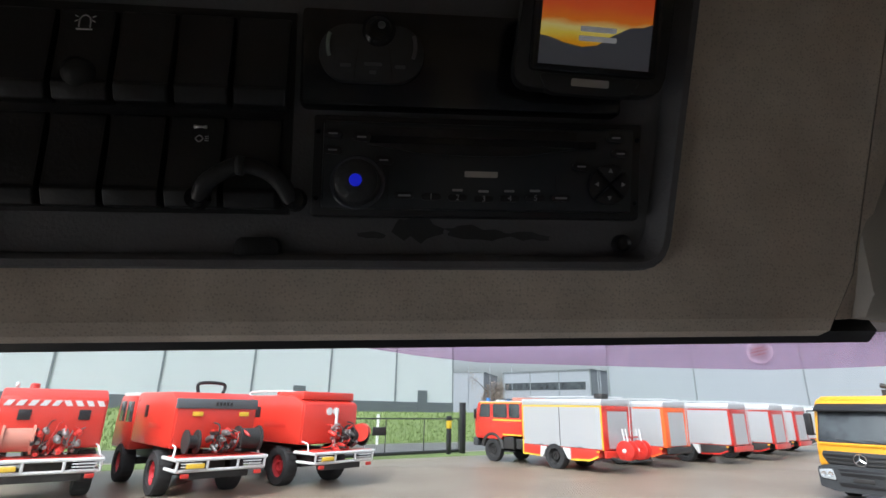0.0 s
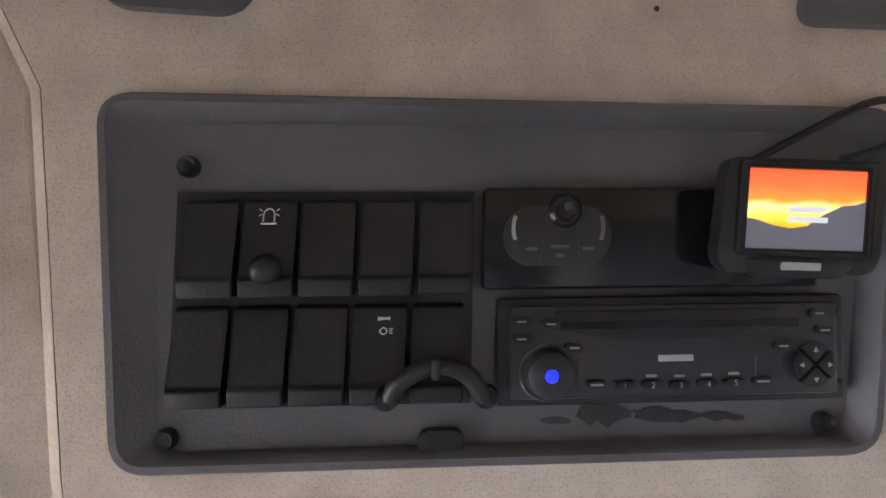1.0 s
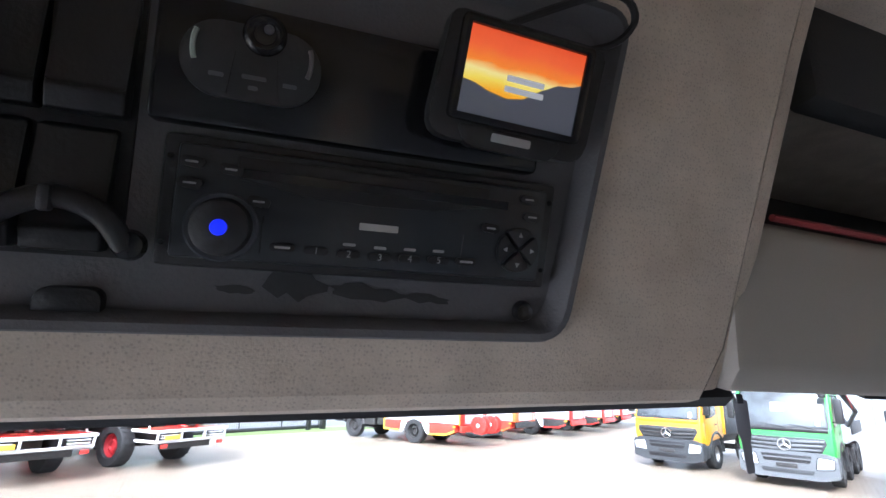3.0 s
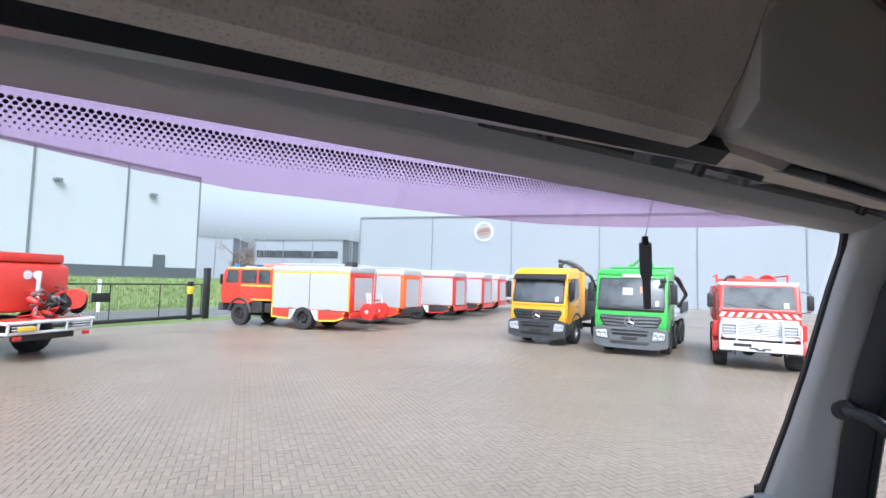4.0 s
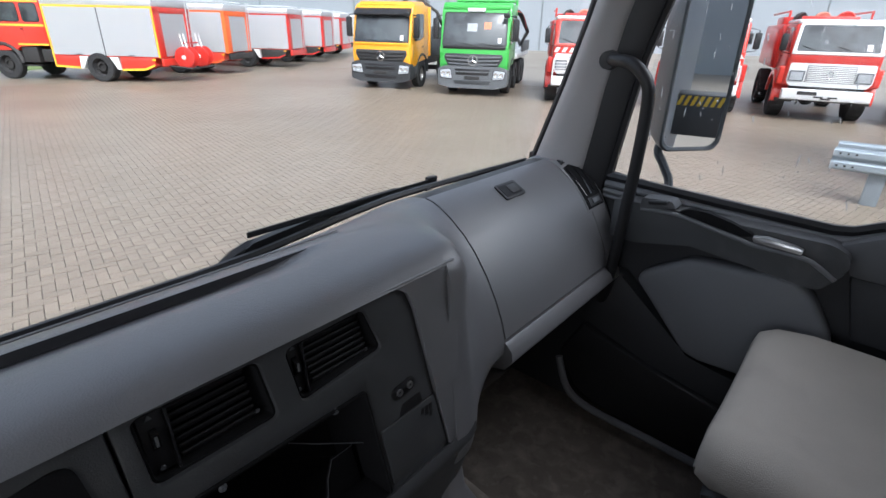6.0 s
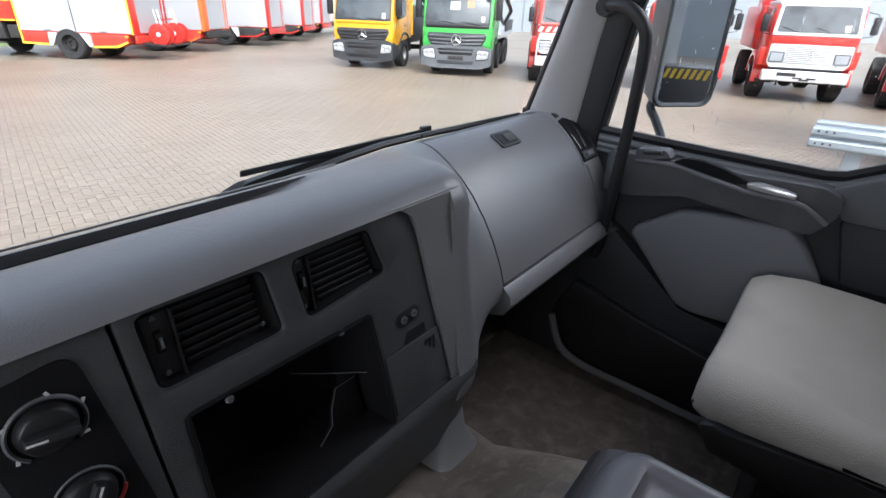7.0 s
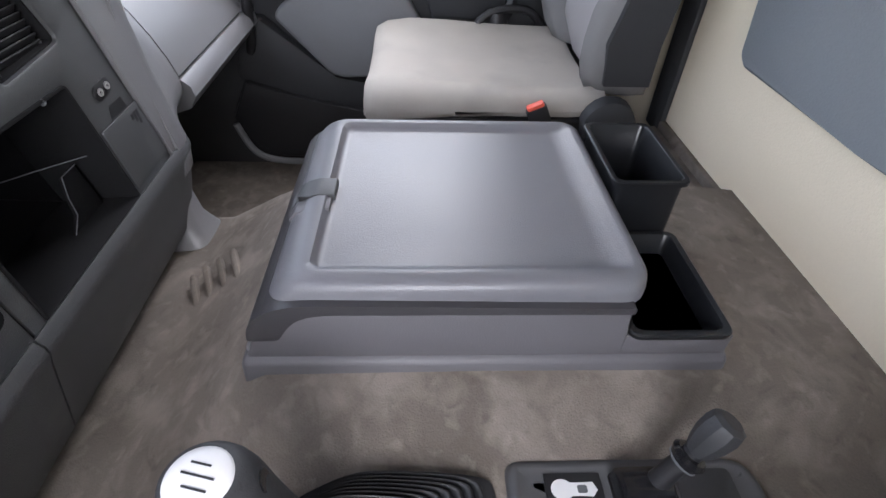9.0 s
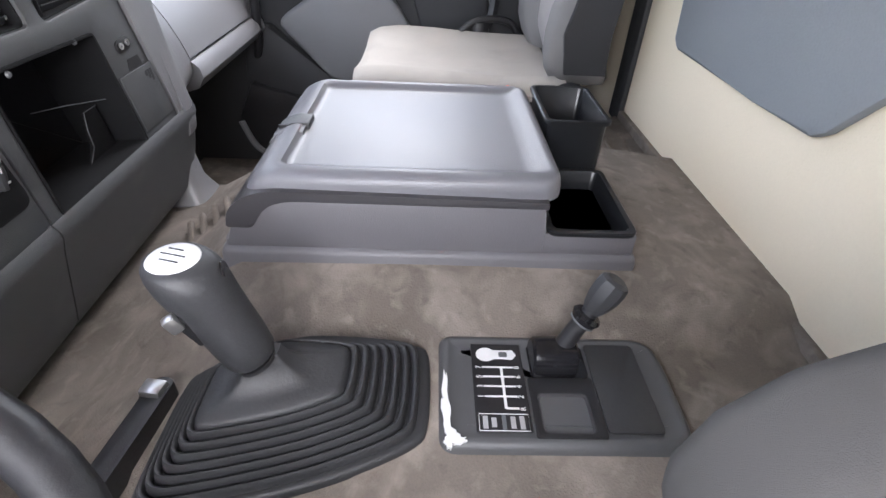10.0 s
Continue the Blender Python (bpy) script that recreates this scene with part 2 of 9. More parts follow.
TYRE = mat("tyre_rubber", (0.03, 0.03, 0.031), 0.8, var=0.25, scale=6, fine=80, bump=0.2)
REDHUB = mat("red_hub_paint", (0.6, 0.05, 0.06), 0.4, var=0.15, scale=6, fine=60, bump=0.0)
# mottled grey in the colour stands for reflections on the vehicles' windows
SCREEN_DARK = mat("vehicle_glass", (0.085, 0.098, 0.105), 0.14, var=0.45, scale=1.1, bump=0, coat=0.3, stain=(0.03, 0.033, 0.036), stain_scale=1.6, stain_at=0.5)
SHEET = mat("orange_sheet", (0.75, 0.28, 0.16), 0.7, var=0.1, bump=0)
LAMPGLASS = mat("lamp_glass", (0.42, 0.44, 0.46), 0.1, var=0.1, scale=8, bump=0, coat=0.5)
PUMP = mat("pump_metal", (0.35, 0.34, 0.33), 0.4, 0.7, var=0.3, scale=9, fine=90, bump=0.1)
HOSE = mat("hose_pinkish", (0.55, 0.22, 0.16), 0.8, var=0.15, scale=9, fine=150, bump=0.3)
STEEL = mat("galvanised_steel", (0.36, 0.41, 0.45), 0.5, 0.45, var=0.15, scale=5, fine=60, bump=0.05)
BLUEGREY = mat("corrugated_blue_grey", (0.20, 0.26, 0.31), 0.45, 0.2, var=0.08, scale=2, fine=30, bump=0.03)
CLADPALE = mat("cladding_pale", (0.50, 0.54, 0.55), 0.55, var=0.05, scale=0.2, fine=8, bump=0.0)
CLADGREY = mat("cladding_grey", (0.27, 0.295, 0.32), 0.5, var=0.05, scale=0.15, fine=8, bump=0.0)
CLADSEAM = mat("cladding_seam_dark", (0.17, 0.19, 0.2), 0.5, var=0.05, bump=0)
PLINTH = mat("plinth_dark", (0.10, 0.115, 0.125), 0.6, var=0.08, scale=0.5, fine=8, bump=0)
GRASS = mat("grass", (0.17, 0.235, 0.075), 0.95, var=0.2, scale=1.2, fine=30, bump=0.5)
ROADM = mat("road_asphalt", (0.14, 0.14, 0.138), 0.6, var=0.15, scale=0.5, fine=40, bump=0.2)
FENCE = mat("fence_black", (0.02, 0.021, 0.022), 0.5, var=0.1, bump=0)
BARK = mat("bark", (0.07, 0.055, 0.04), 0.9, var=0.3, scale=4, fine=40, bump=0.3)
# brown leaf colour lightened so that it holds the distance haze
LEAF = mat("hazed_autumn_leaf", (0.30, 0.24, 0.19), 0.8, var=0.4, scale=0.8, fine=10, bump=0)


def paver_material(name, joined):
    m = mat(name, (0.245, 0.198, 0.150), 0.42, var=0.18, scale=0.35, fine=90, bump=0.25)
    n, l = m.node_tree.nodes, m.node_tree.links
    b = n["Principled BSDF"]
    src = b.inputs["Base Color"].links[0].from_socket
    hs = n.new("ShaderNodeHueSaturation")
    l.new(src, hs.inputs["Color"])
    rnd = n.new("ShaderNodeNewGeometry").outputs["Random Per Island"] if joined else n.new("ShaderNodeObjectInfo").outputs["Random"]
    mr = n.new("ShaderNodeMapRange")
    mr.inputs["To Min"].default_value, mr.inputs["To Max"].default_value = 0.90, 1.09
    l.new(rnd, mr.inputs["Value"])
    l.new(mr.outputs["Result"], hs.inputs["Value"])
    l.new(hs.outputs["Color"], b.inputs["Base Color"])
    wet = n.new("ShaderNodeTexNoise")
    wet.inputs["Scale"].default_value, wet.inputs["Detail"].default_value = 0.25, 4
    l.new(n["Texture Coordinate"].outputs["Object"], wet.inputs["Vector"])
    wr = n.new("ShaderNodeMapRange")
    wr.inputs["From Min"].default_value, wr.inputs["From Max"].default_value = 0.25, 0.75
    wr.inputs["To Min"].default_value, wr.inputs["To Max"].default_value = 0.30, 0.46
    l.new(wet.outputs["Fac"], wr.inputs["Value"])
    l.new(wr.outputs["Result"], b.inputs["Roughness"])
    return m


PAVER = paver_material("paver_brick", True)
PAVER_ONE = paver_material("paver_brick_single", False)


def ground_material():
    m = mat("yard_ground", (0.245, 0.207, 0.160), 0.42, var=0.2, scale=0.3, fine=30, bump=0.1)
    n, l = m.node_tree.nodes, m.node_tree.links
    b = n["Principled BSDF"]
    wet = n.new("ShaderNodeTexNoise")
    wet.inputs["Scale"].default_value, wet.inputs["Detail"].default_value = 0.25, 4
    l.new(n["Texture Coordinate"].outputs["Object"], wet.inputs["Vector"])
    wr = n.new("ShaderNodeMapRange")
    wr.inputs["From Min"].default_value, wr.inputs["From Max"].default_value = 0.25, 0.75
    wr.inputs["To Min"].default_value, wr.inputs["To Max"].default_value = 0.30, 0.46
    l.new(wet.outputs["Fac"], wr.inputs["Value"])
    l.new(wr.outputs["Result"], b.inputs["Roughness"])
    return m


YARD = ground_material()
JOINT = mat("joint_sand", (0.072, 0.056, 0.042), 0.7, var=0.2, scale=2, fine=60, bump=0.2)


# ---------------------------------------------------------------- mesh tools
def link(name, bm, material, parent=None, label="", smooth=40):
    me = bpy.data.meshes.new(name)
    bmesh.ops.recalc_face_normals(bm, faces=bm.faces)
    bm.to_mesh(me)
    bm.free()
    me.materials.append(material)
    if smooth:
        me.shade_smooth()
        me.set_sharp_from_angle(angle=radians(smooth))
    ob = new(name, me)
    if parent:
        ob.parent = parent
    if label:
        tagged(ob, label)
    return ob


def part(name, bm, material, parent, label="", smooth=40):
    return link(name, bm, material, parent, label, smooth)


def thing(name, label, category, m=None, group="", kind=""):
    ob = new(name)
    ob.empty_display_size = 0.05
    if m:
        ob.matrix_world = m
    return tagged(ob, label, category, group, kind)


def merge(bm, tmp, m=None):
    if m:
        bmesh.ops.transform(tmp, matrix=m, verts=tmp.verts)
    me = bpy.data.meshes.new("tmp")
    tmp.to_mesh(me)
    tmp.free()
    bm.from_mesh(me)
    bpy.data.meshes.remove(me)
    return bm


def box(lo, hi, bevel=0.0, seg=2, m=None, bm=None):
    tmp = bmesh.new()
    bmesh.ops.create_cube(tmp, size=1)
    for v in tmp.verts:
        v.co = Vector([(a + b) / 2 + c * (b - a) for a, b, c in zip(lo, hi, v.co)])
    if bevel:
        bmesh.ops.bevel(tmp, geom=tmp.edges[:], offset=bevel, segments=seg, profile=0.5, affect="EDGES", clamp_overlap=True)
    return merge(bm if bm else bmesh.new(), tmp, m)


def ring_loft(rings, caps=True, close=True, bm=None):
    bm = bm if bm else bmesh.new()
    rows = [[bm.verts.new(p) for p in r] for r in rings]
    for a, b in zip(rows, rows[1:]):
        n = len(a)
        for i in range(n if close else n - 1):
            j = (i + 1) % n
            bm.faces.new((a[i], a[j], b[j], b[i]))
    if caps and close:
        bm.faces.new(rows[0][::-1])
        bm.faces.new(rows[-1])
    return bm


def frame_of(d):
    d = Vector(d).normalized()
    up = Vector((0, 0, 1)) if abs(d.z) < 0.9 else Vector((0, 1, 0))
    a = d.cross(up).normalized()
    return a, a.cross(d).normalized()


def tube(pts, r, seg=8, bm=None):
    """A round bar along points; r is one radius or one for each point."""
    pts = [Vector(p) for p in pts]
    rs = r if isinstance(r, (list, tuple)) else [r] * len(pts)
    rings = []
    for i, p in enumerate(pts):
        d = pts[min(i + 1, len(pts) - 1)] - pts[max(i - 1, 0)]
        a, b = frame_of(d)
        if rings:
            a = (a0 - d.normalized() * a0.dot(d.normalized())).normalized()
            b = a.cross(d.normalized()).normalized()
        a0 = a
        rings.append([p + (a * math.cos(t) + b * math.sin(t)) * rs[i] for t in [2 * math.pi * k / seg for k in range(seg)]])
    return ring_loft(rings, bm=bm)


def smooth_path(pts, n=6):
    """Points along a rounded curve through pts."""
    pts = [Vector(p) for p in pts]
    out = []
    for i in range(len(pts) - 1):
        p0, p1, p2, p3 = pts[max(i - 1, 0)], pts[i], pts[i + 1], pts[min(i + 2, len(pts) - 1)]
        for k in range(n):
            t = k / n
            out.append(0.5 * ((2 * p1) + (p2 - p0) * t + (2 * p0 - 5 * p1 + 4 * p2 - p3) * t * t + (3 * p1 - p0 - 3 * p2 + p3) * t ** 3))
    return out + [pts[-1]]


def lathe(profile, seg=24, m=None, bm=None, arc=2 * math.pi):
    """Rows of (radius, height) turned about z."""
    tmp = ring_loft([[(max(r, 1e-4) * math.cos(2 * math.pi * k / seg), max(r, 1e-4) * math.sin(2 * math.pi * k / seg), z) for k in range(seg)] for r, z in profile])
    return merge(bm if bm else bmesh.new(), tmp, m)


def prism(poly, axis, a, b, bevel=0.0, m=None, bm=None, seg=2):
    """A flat outline pulled from a to b along an axis; the outline lies in the two other axes, in order."""
    def at(p, v):
        q = list(p)
        q.insert("xyz".index(axis), v)
        return q
    tmp = ring_loft([[at(p, a) for p in poly], [at(p, b) for p in poly]])
    if bevel:
        bmesh.ops.bevel(tmp, geom=tmp.edges[:], offset=bevel, segments=seg, profile=0.5, affect="EDGES", clamp_overlap=True)
    return merge(bm if bm else bmesh.new(), tmp, m)


def rounded(w, h, r, n=5, cx=0.0, cy=0.0):
    """The outline of a rounded rectangle."""
    out = []
    for sx, sy, a0 in ((1, 1, 0), (-1, 1, 90), (-1, -1, 180), (1, -1, 270)):
        for k in range(n + 1):
            a = radians(a0 + 90 * k / n)
            out.append((cx + sx * (w / 2 - r) + r * math.cos(a), cy + sy * (h / 2 - r) + r * math.sin(a)))
    return out


def roundpoly(pts, r, n=4):
    """A polygon with its corners rounded; r is one radius or one for each corner."""
    out = []
    for i, p in enumerate(pts):
        p, a, b = Vector(p), Vector(pts[i - 1]), Vector(pts[(i + 1) % len(pts)])
        q = r[i] if isinstance(r, (list, tuple)) else r
        p0 = p + (a - p).normalized() * min(q, (a - p).length * 0.45)
        p1 = p + (b - p).normalized() * min(q, (b - p).length * 0.45)
        for k in range(n + 1):
            t = k / n
            out.append(tuple(p0 * (1 - t) ** 2 + p * 2 * t * (1 - t) + p1 * t * t))
    return out


def inset(pts, d):
    """The outline moved inwards by d."""
    n = len(pts)
    area = sum(pts[i][0] * pts[(i + 1) % n][1] - pts[(i + 1) % n][0] * pts[i][1] for i in range(n))
    sg = 1 if area > 0 else -1
    out = []
    for i in range(n):
        e = Vector(pts[(i + 1) % n]) - Vector(pts[i - 1])
        e = e.normalized() if e.length > 1e-9 else Vector((1, 0))
        out.append((pts[i][0] - sg * e.y * d, pts[i][1] + sg * e.x * d))
    return out


def inside(p, poly):
    """Whether a point lies within an outline."""
    hit = False
    for i in range(len(poly)):
        (x0, y0), (x1, y1) = poly[i - 1], poly[i]
        if (y0 > p[1]) != (y1 > p[1]) and p[0] < x0 + (p[1] - y0) / (y1 - y0) * (x1 - x0):
            hit = not hit
    return hit


def holed_plate(outer, holes, n0, n1, bevel, m):
    """A plate with a softened rim and openings that go through it."""
    tmp = bmesh.new()
    loops, flat = [], []
    for k, pts in enumerate([outer] + list(holes)):
        d = bevel if k == 0 else -bevel
        rows = [[tmp.verts.new((x, y, z)) for x, y in ring] for ring, z in ((inset(pts, d), n1), (inset(pts, d * 0.3), n1 - bevel * 0.3), (pts, n1 - bevel), (pts, n0))]
        for a, b in zip(rows, rows[1:]):
            for i in range(len(a)):
                j = (i + 1) % len(a)
                tmp.faces.new((a[i], a[j], b[j], b[i]))
        loops.append([(v.co.x, v.co.y) for v in rows[0]])
        flat += rows[0]
    rims, o = [], 0
    for ring in loops:
        rims += [(o + i, o + (i + 1) % len(ring)) for i in range(len(ring))]
        o += len(ring)
    found = geometry.delaunay_2d_cdt([Vector(p) for ring in loops for p in ring], rims, [], 0, 1e-6)
    for tri in found[2]:
        c = [sum(found[0][i][a] for i in tri) / 3 for a in (0, 1)]
        if inside(c, loops[0]) and not any(inside(c, ring) for ring in loops[1:]):
            tmp.faces.new([flat[found[3][i][0]] for i in tri])
    return merge(bmesh.new(), tmp, m)


def text_mesh(s, size, m, parent, material, name="lettering", depth=0.0006):
    cu = bpy.data.curves.new("letters", "FONT")
    cu.body, cu.size, cu.align_x, cu.align_y, cu.extrude = s, size, "CENTER", "CENTER", depth
    tmp = new("letters", cu)
    bpy.context.view_layer.update()
    me = bpy.data.meshes.new_from_object(tmp.evaluated_get(bpy.context.evaluated_depsgraph_get()))
    bpy.data.objects.remove(tmp)
    me.transform(m)
    me.materials.clear()
    me.materials.append(material)
    ob = new(name, me)
    ob.parent = parent
    return ob


def heading(x, y, hx, hy):
    return pose(x, y, 0, 0, 0, math.degrees(math.atan2(-hx, hy)))


# ---------------------------------------------------------------- ground, road, grass
bm = bmesh.new()
grid = [-900, -300, -100, -40, 0, 40, 100, 300, 900]
vs = [[bm.verts.new((x, y, 0)) for x in grid] for y in grid]
for j in range(len(grid) - 1):
    for i in range(len(grid) - 1):
        bm.faces.new((vs[j][i], vs[j][i + 1], vs[j + 1][i + 1], vs[j + 1][i]))
ground = tagged(link("ground", bm, YARD, smooth=0), "wet beige brick-paved yard, puddled by rain", "ground", kind="structure")

BANK = Vector((-0.88, -0.47, 0))
BACK = Vector((0.47, -0.88, 0)) * -1
corner_l = Vector((5.5, 54.8, 0))
bm = bmesh.new()
rows = []
for d, z in ((-13.0, 0.012), (-11.0, 0.12), (-5.0, 1.1), (-0.5, 1.95), (2.0, 2.0)):
    rows.append([bm.verts.new(corner_l + BACK * d + BANK * s + Vector((0, 0, z))) for s in range(70, -31, -5)])
for a, b in zip(rows, rows[1:]):
    for i in range(len(a) - 1):
        bm.faces.new((a[i], a[i + 1], b[i + 1], b[i]))
tagged(link("grass_bank", bm, GRASS), "low green grass bank in front of the hall", "grass", kind="structure")
random.seed(5)
bm = bmesh.new()
for k in range(9000):
    s, d = random.uniform(-20, 45), random.uniform(-12.9, -0.6)
    z = np.interp(d, (-13, -11, -5, -0.5), (0.012, 0.12, 1.1, 1.95))
    p = corner_l + BACK * d + BANK * s + Vector((0, 0, z))
    a = random.uniform(0, 6.28)
    w = Vector((math.cos(a), math.sin(a), 0)) * 0.06
    bm.faces.new([bm.verts.new(q) for q in (p - w, p + w, p + Vector((random.uniform(-.08, .08), random.uniform(-.08, .08), random.uniform(0.12, 0.3))))])
tagged(link("grass_blades", bm, GRASS, smooth=0), "rough green grass blades on the bank", "grass", kind="stuff")
bm = bmesh.new()
c0 = corner_l + BACK * -13.2
quad = [c0 + BANK * 70, c0 - BANK * 40, c0 - BANK * 40 - BACK * 6.5, c0 + BANK * 70 - BACK * 6.5]
for f, z in ((quad, 0.006),):
    bm.faces.new([bm.verts.new(p + Vector((0, 0, z))) for p in f])
tagged(link("road", bm, ROADM, smooth=0), "pale wet asphalt road behind the gate", "road", kind="structure")
bm = bmesh.new()
c1 = corner_l + BACK * -20.2
bm.faces.new([bm.verts.new(p + Vector((0, 0, 0.008))) for p in (c1 + BANK * 70, c1 - BANK * 12, c1 - BANK * 12 - BACK * 2.2, c1 + BANK * 70 - BACK * 2.2)])
tagged(link("grass_verge", bm, GRASS, smooth=0), "narrow grass verge along the gate", "grass", kind="structure")


# ---------------------------------------------------------------- halls
def hall(name, start, along, length, z0, z1, depth, wall, seam_step, plinth_top, label):
    along = Vector(along).normalized()
    out = Vector((along.y, -along.x, 0))
    if out.dot(-Vector(start)) < 0:
        out = -out
    t = thing(name, label, "building")
    s = Vector(start)

    def slab(a, b, lo, hi, front, back):
        pts = [s + along * a + out * front, s + along * b + out * front, s + along * b + out * back, s + along * a + out * back]
        return ring_loft([[p + Vector((0, 0, lo)) for p in pts], [p + Vector((0, 0, hi)) for p in pts]])
    part("wall", slab(0, length, z0, z1, 0, -depth), wall, t, smooth=0)
    n = int(length / seam_step)
    for k in range(0, n + 1):
        a = k * seam_step
        part("seam", slab(a - 0.08, a + 0.08, z0, z1 - 0.05, 0.06, 0), CLADSEAM, t, "dark vertical joint strip", smooth=0)
    part("roof_edge", slab(-0.1, length + 0.1, z1 - 0.02, z1 + 0.18, 0.1, -depth - 0.1), CLADSEAM, t, "dark metal roof edge", smooth=0)
    if plinth_top:
        part("plinth", slab(-0.03, length + 0.03, z0, plinth_top, 0.08, -0.2), PLINTH, t, "dark grey plinth", smooth=0)
    return t, s, along, out, slab


hl, s, al, out, slab = hall("warehouse", (5.5, 54.8, 0), (-0.88, -0.47, 0), 62, 1.9, 11.9, 30, CLADPALE, 6.9, 2.95, "pale grey clad warehouse with dark joint strips and plinth")
for a in (3.2, 16.0):
    part("door", slab(a, a + 1.1, 1.95, 4.1, 0.1, 0), PLINTH, hl, "grey steel side door", smooth=0)
for a in (4.5, 12.0, 26.0):
    part("wall_lamp", slab(a, a + 0.5, 9.4, 9.6, 0.5, 0), CLADSEAM, hl, "small wall lamp on an arm", smooth=0)
_, s, al, out, slab = hall("logistics_hall", (26.5, 63.4, 0), (0.64, -0.768, 0), 120, 0, 10.6, 40, CLADGREY, 10.4, 0, "long grey metal-clad hall with faint panel joints")
hall("rear_hall", (-25, -34, 0), (1, 0.05, 0), 90, 0, 10, 30, CLADGREY, 10.0, 0, "grey metal-clad hall behind the lorry, seen in the mirror")
logo_at = s + al * 17.3 + out * 0.1 + Vector((0, 0, 8.7))
m = Matrix(((al.x, 0, out.x, logo_at.x), (al.y, 0, out.y, logo_at.y), (0, 1, 0, logo_at.z), (0, 0, 0, 1)))
sign = thing("wall_sign", "round pale ring sign with red bars on the hall", "sign")
part("ring", lathe([(1.02, 0), (1.25, 0), (1.25, 0.03), (1.02, 0.03), (1.02, 0)], 32, m), SIGNPALE, sign, "pale ring")
for k, w in ((-0.30, 1.1), (0.05, 1.7), (0.34, 1.2)):
    part("bar", box((-w / 2, k - 0.05, 0.06), (w / 2, k + 0.05, 0.1), m=m @ Matrix.Rotation(radians(12), 4, "Z")), HOSE, sign, "faded red bar", smooth=0)

hm, s, al, out, slab = hall("office_block", (27.0, 71.0, 0), (-0.66, 0.75, 0), 15.5, 0, 8.0, 14, CLADGREY, 5.1, 0, "low pale office block with a dark ribbon window")
part("window", slab(0.8, 15.0, 5.3, 6.4, 0.05, -0.1), SCREEN_DARK, hm, "dark ribbon window", smooth=0)
hall("far_hall", (14.5, 88.0, 0), (-0.8, 0.3, 0), 24, 0, 8.4, 14, CLADGREY, 8, 0, "distant pale hall in the haze")
for k, (x, y, h) in enumerate(((24.6, 61.5, 8.6), (25.4, 61.2, 8.9), (24.9, 63.0, 8.2), (11.6, 66, 8.4), (15.4, 70, 8.6), (8.2, 62, 7.4))):
    t = thing("flagpole", "slim pale pole beside the hall", "pole", pose(x, y, 0), group="poles by the halls")
    part("pole", tube([(0, 0, 0), (0, 0, h)], [0.06, 0.03], 8), CLADGREY, t)
    part("base", lathe([(0, 0), (0.2, 0), (0.2, 0.1), (0, 0.1)], 10), CLADSEAM, t)


def tree(x, y, h, seed):
    random.seed(seed)
    t = thing("tree", "bare brownish autumn tree far behind the yard", "tree", pose(x, y, 0), group="far trees")
    bm = tube([(0, 0, 0), (0.1, 0, h * 0.3), (0, 0.1, h * 0.6), (0.1, 0, h * 0.9)], [0.3, 0.22, 0.12, 0.04], 8)
    tips = []
    for k in range(11):
        z = h * random.uniform(0.3, 0.75)
        a = random.uniform(0, 6.28)
        l = h * random.uniform(0.2, 0.4)
        e = (math.cos(a) * l, math.sin(a) * l, z + l * random.uniform(0.4, 0.9))
        tube([(0, 0, z), (e[0] * 0.5, e[1] * 0.5, z + (e[2] - z) * 0.6), e], [0.09, 0.06, 0.02], 6, bm)
        tips.append(Vector(e))
    part("trunk", bm, BARK, t)
    bm = bmesh.new()
    for k in range(1500):
        p = random.choice(tips) * random.uniform(0.75, 1.08) + Vector([random.gauss(0, h * 0.07) for _ in range(3)])
        a, b = Vector([random.gauss(0, 1) for _ in range(3)]).normalized() * 0.12, Vector([random.gauss(0, 1) for _ in range(3)]).normalized() * 0.08
        bm.faces.new([bm.verts.new(q) for q in (p - a, p + b, p + a, p - b)])
    part("crown", bm, LEAF, t, smooth=0)


for k, (x, y, h) in enumerate(((13, 76, 6.4), (17.5, 92, 8.2), (10.5, 95, 8.0))):
    tree(x, y, h, 30 + k)

# ---------------------------------------------------------------- sliding gate
ga, gb = Vector((-9.0, 21.4, 0)), Vector((3.15, 29.75, 0))
gd = (gb - ga).normalized()
gate = thing("sliding_gate", "black steel sliding gate with thin mesh", "gate")
for z, r in ((0.16, 0.09), (1.85, 0.035)):
    part("rail", tube([ga + Vector((0, 0, z)), gb + Vector((0, 0, z))], r, 8), FENCE, gate)
L = (gb - ga).length
for k in range(7):
    p = ga + gd * (L * k / 6)
    part("upright", tube([p + Vector((0, 0, 0.1)), p + Vector((0, 0, 1.86))], 0.03, 6), FENCE, gate)
bm = bmesh.new()
for k in range(120):
    p = ga + gd * (L * k / 120)
    tube([p + Vector((0, 0, 0.2)), p + Vector((0, 0, 1.84))], 0.005, 4, bm)
part("mesh_wires", bm, FENCE, gate, "thin vertical mesh wires", smooth=0)
sg = Matrix.Translation(ga + gd * (L - 5.3) + Vector((0, 0, 1.25))) @ pose(0, 0, 0, 0, 0, math.degrees(math.atan2(gd.y, gd.x)))
part("plate", box((-0.4, -0.03, -0.2), (0.4, 0.03, 0.2), 0.01, m=sg), BLACK, gate, "blank dark plate")
gp = thing("gate_post", "tall black steel gate post on the paving", "post", pose(3.4, 29.9, 0, 0, 0, 34))
part("post", box((-0.13, -0.13, 0), (0.13, 0.13, 2.7), 0.01), FENCE, gp)
part("cap", box((-0.15, -0.15, 2.7), (0.15, 0.15, 2.74), 0.01), FENCE, gp)
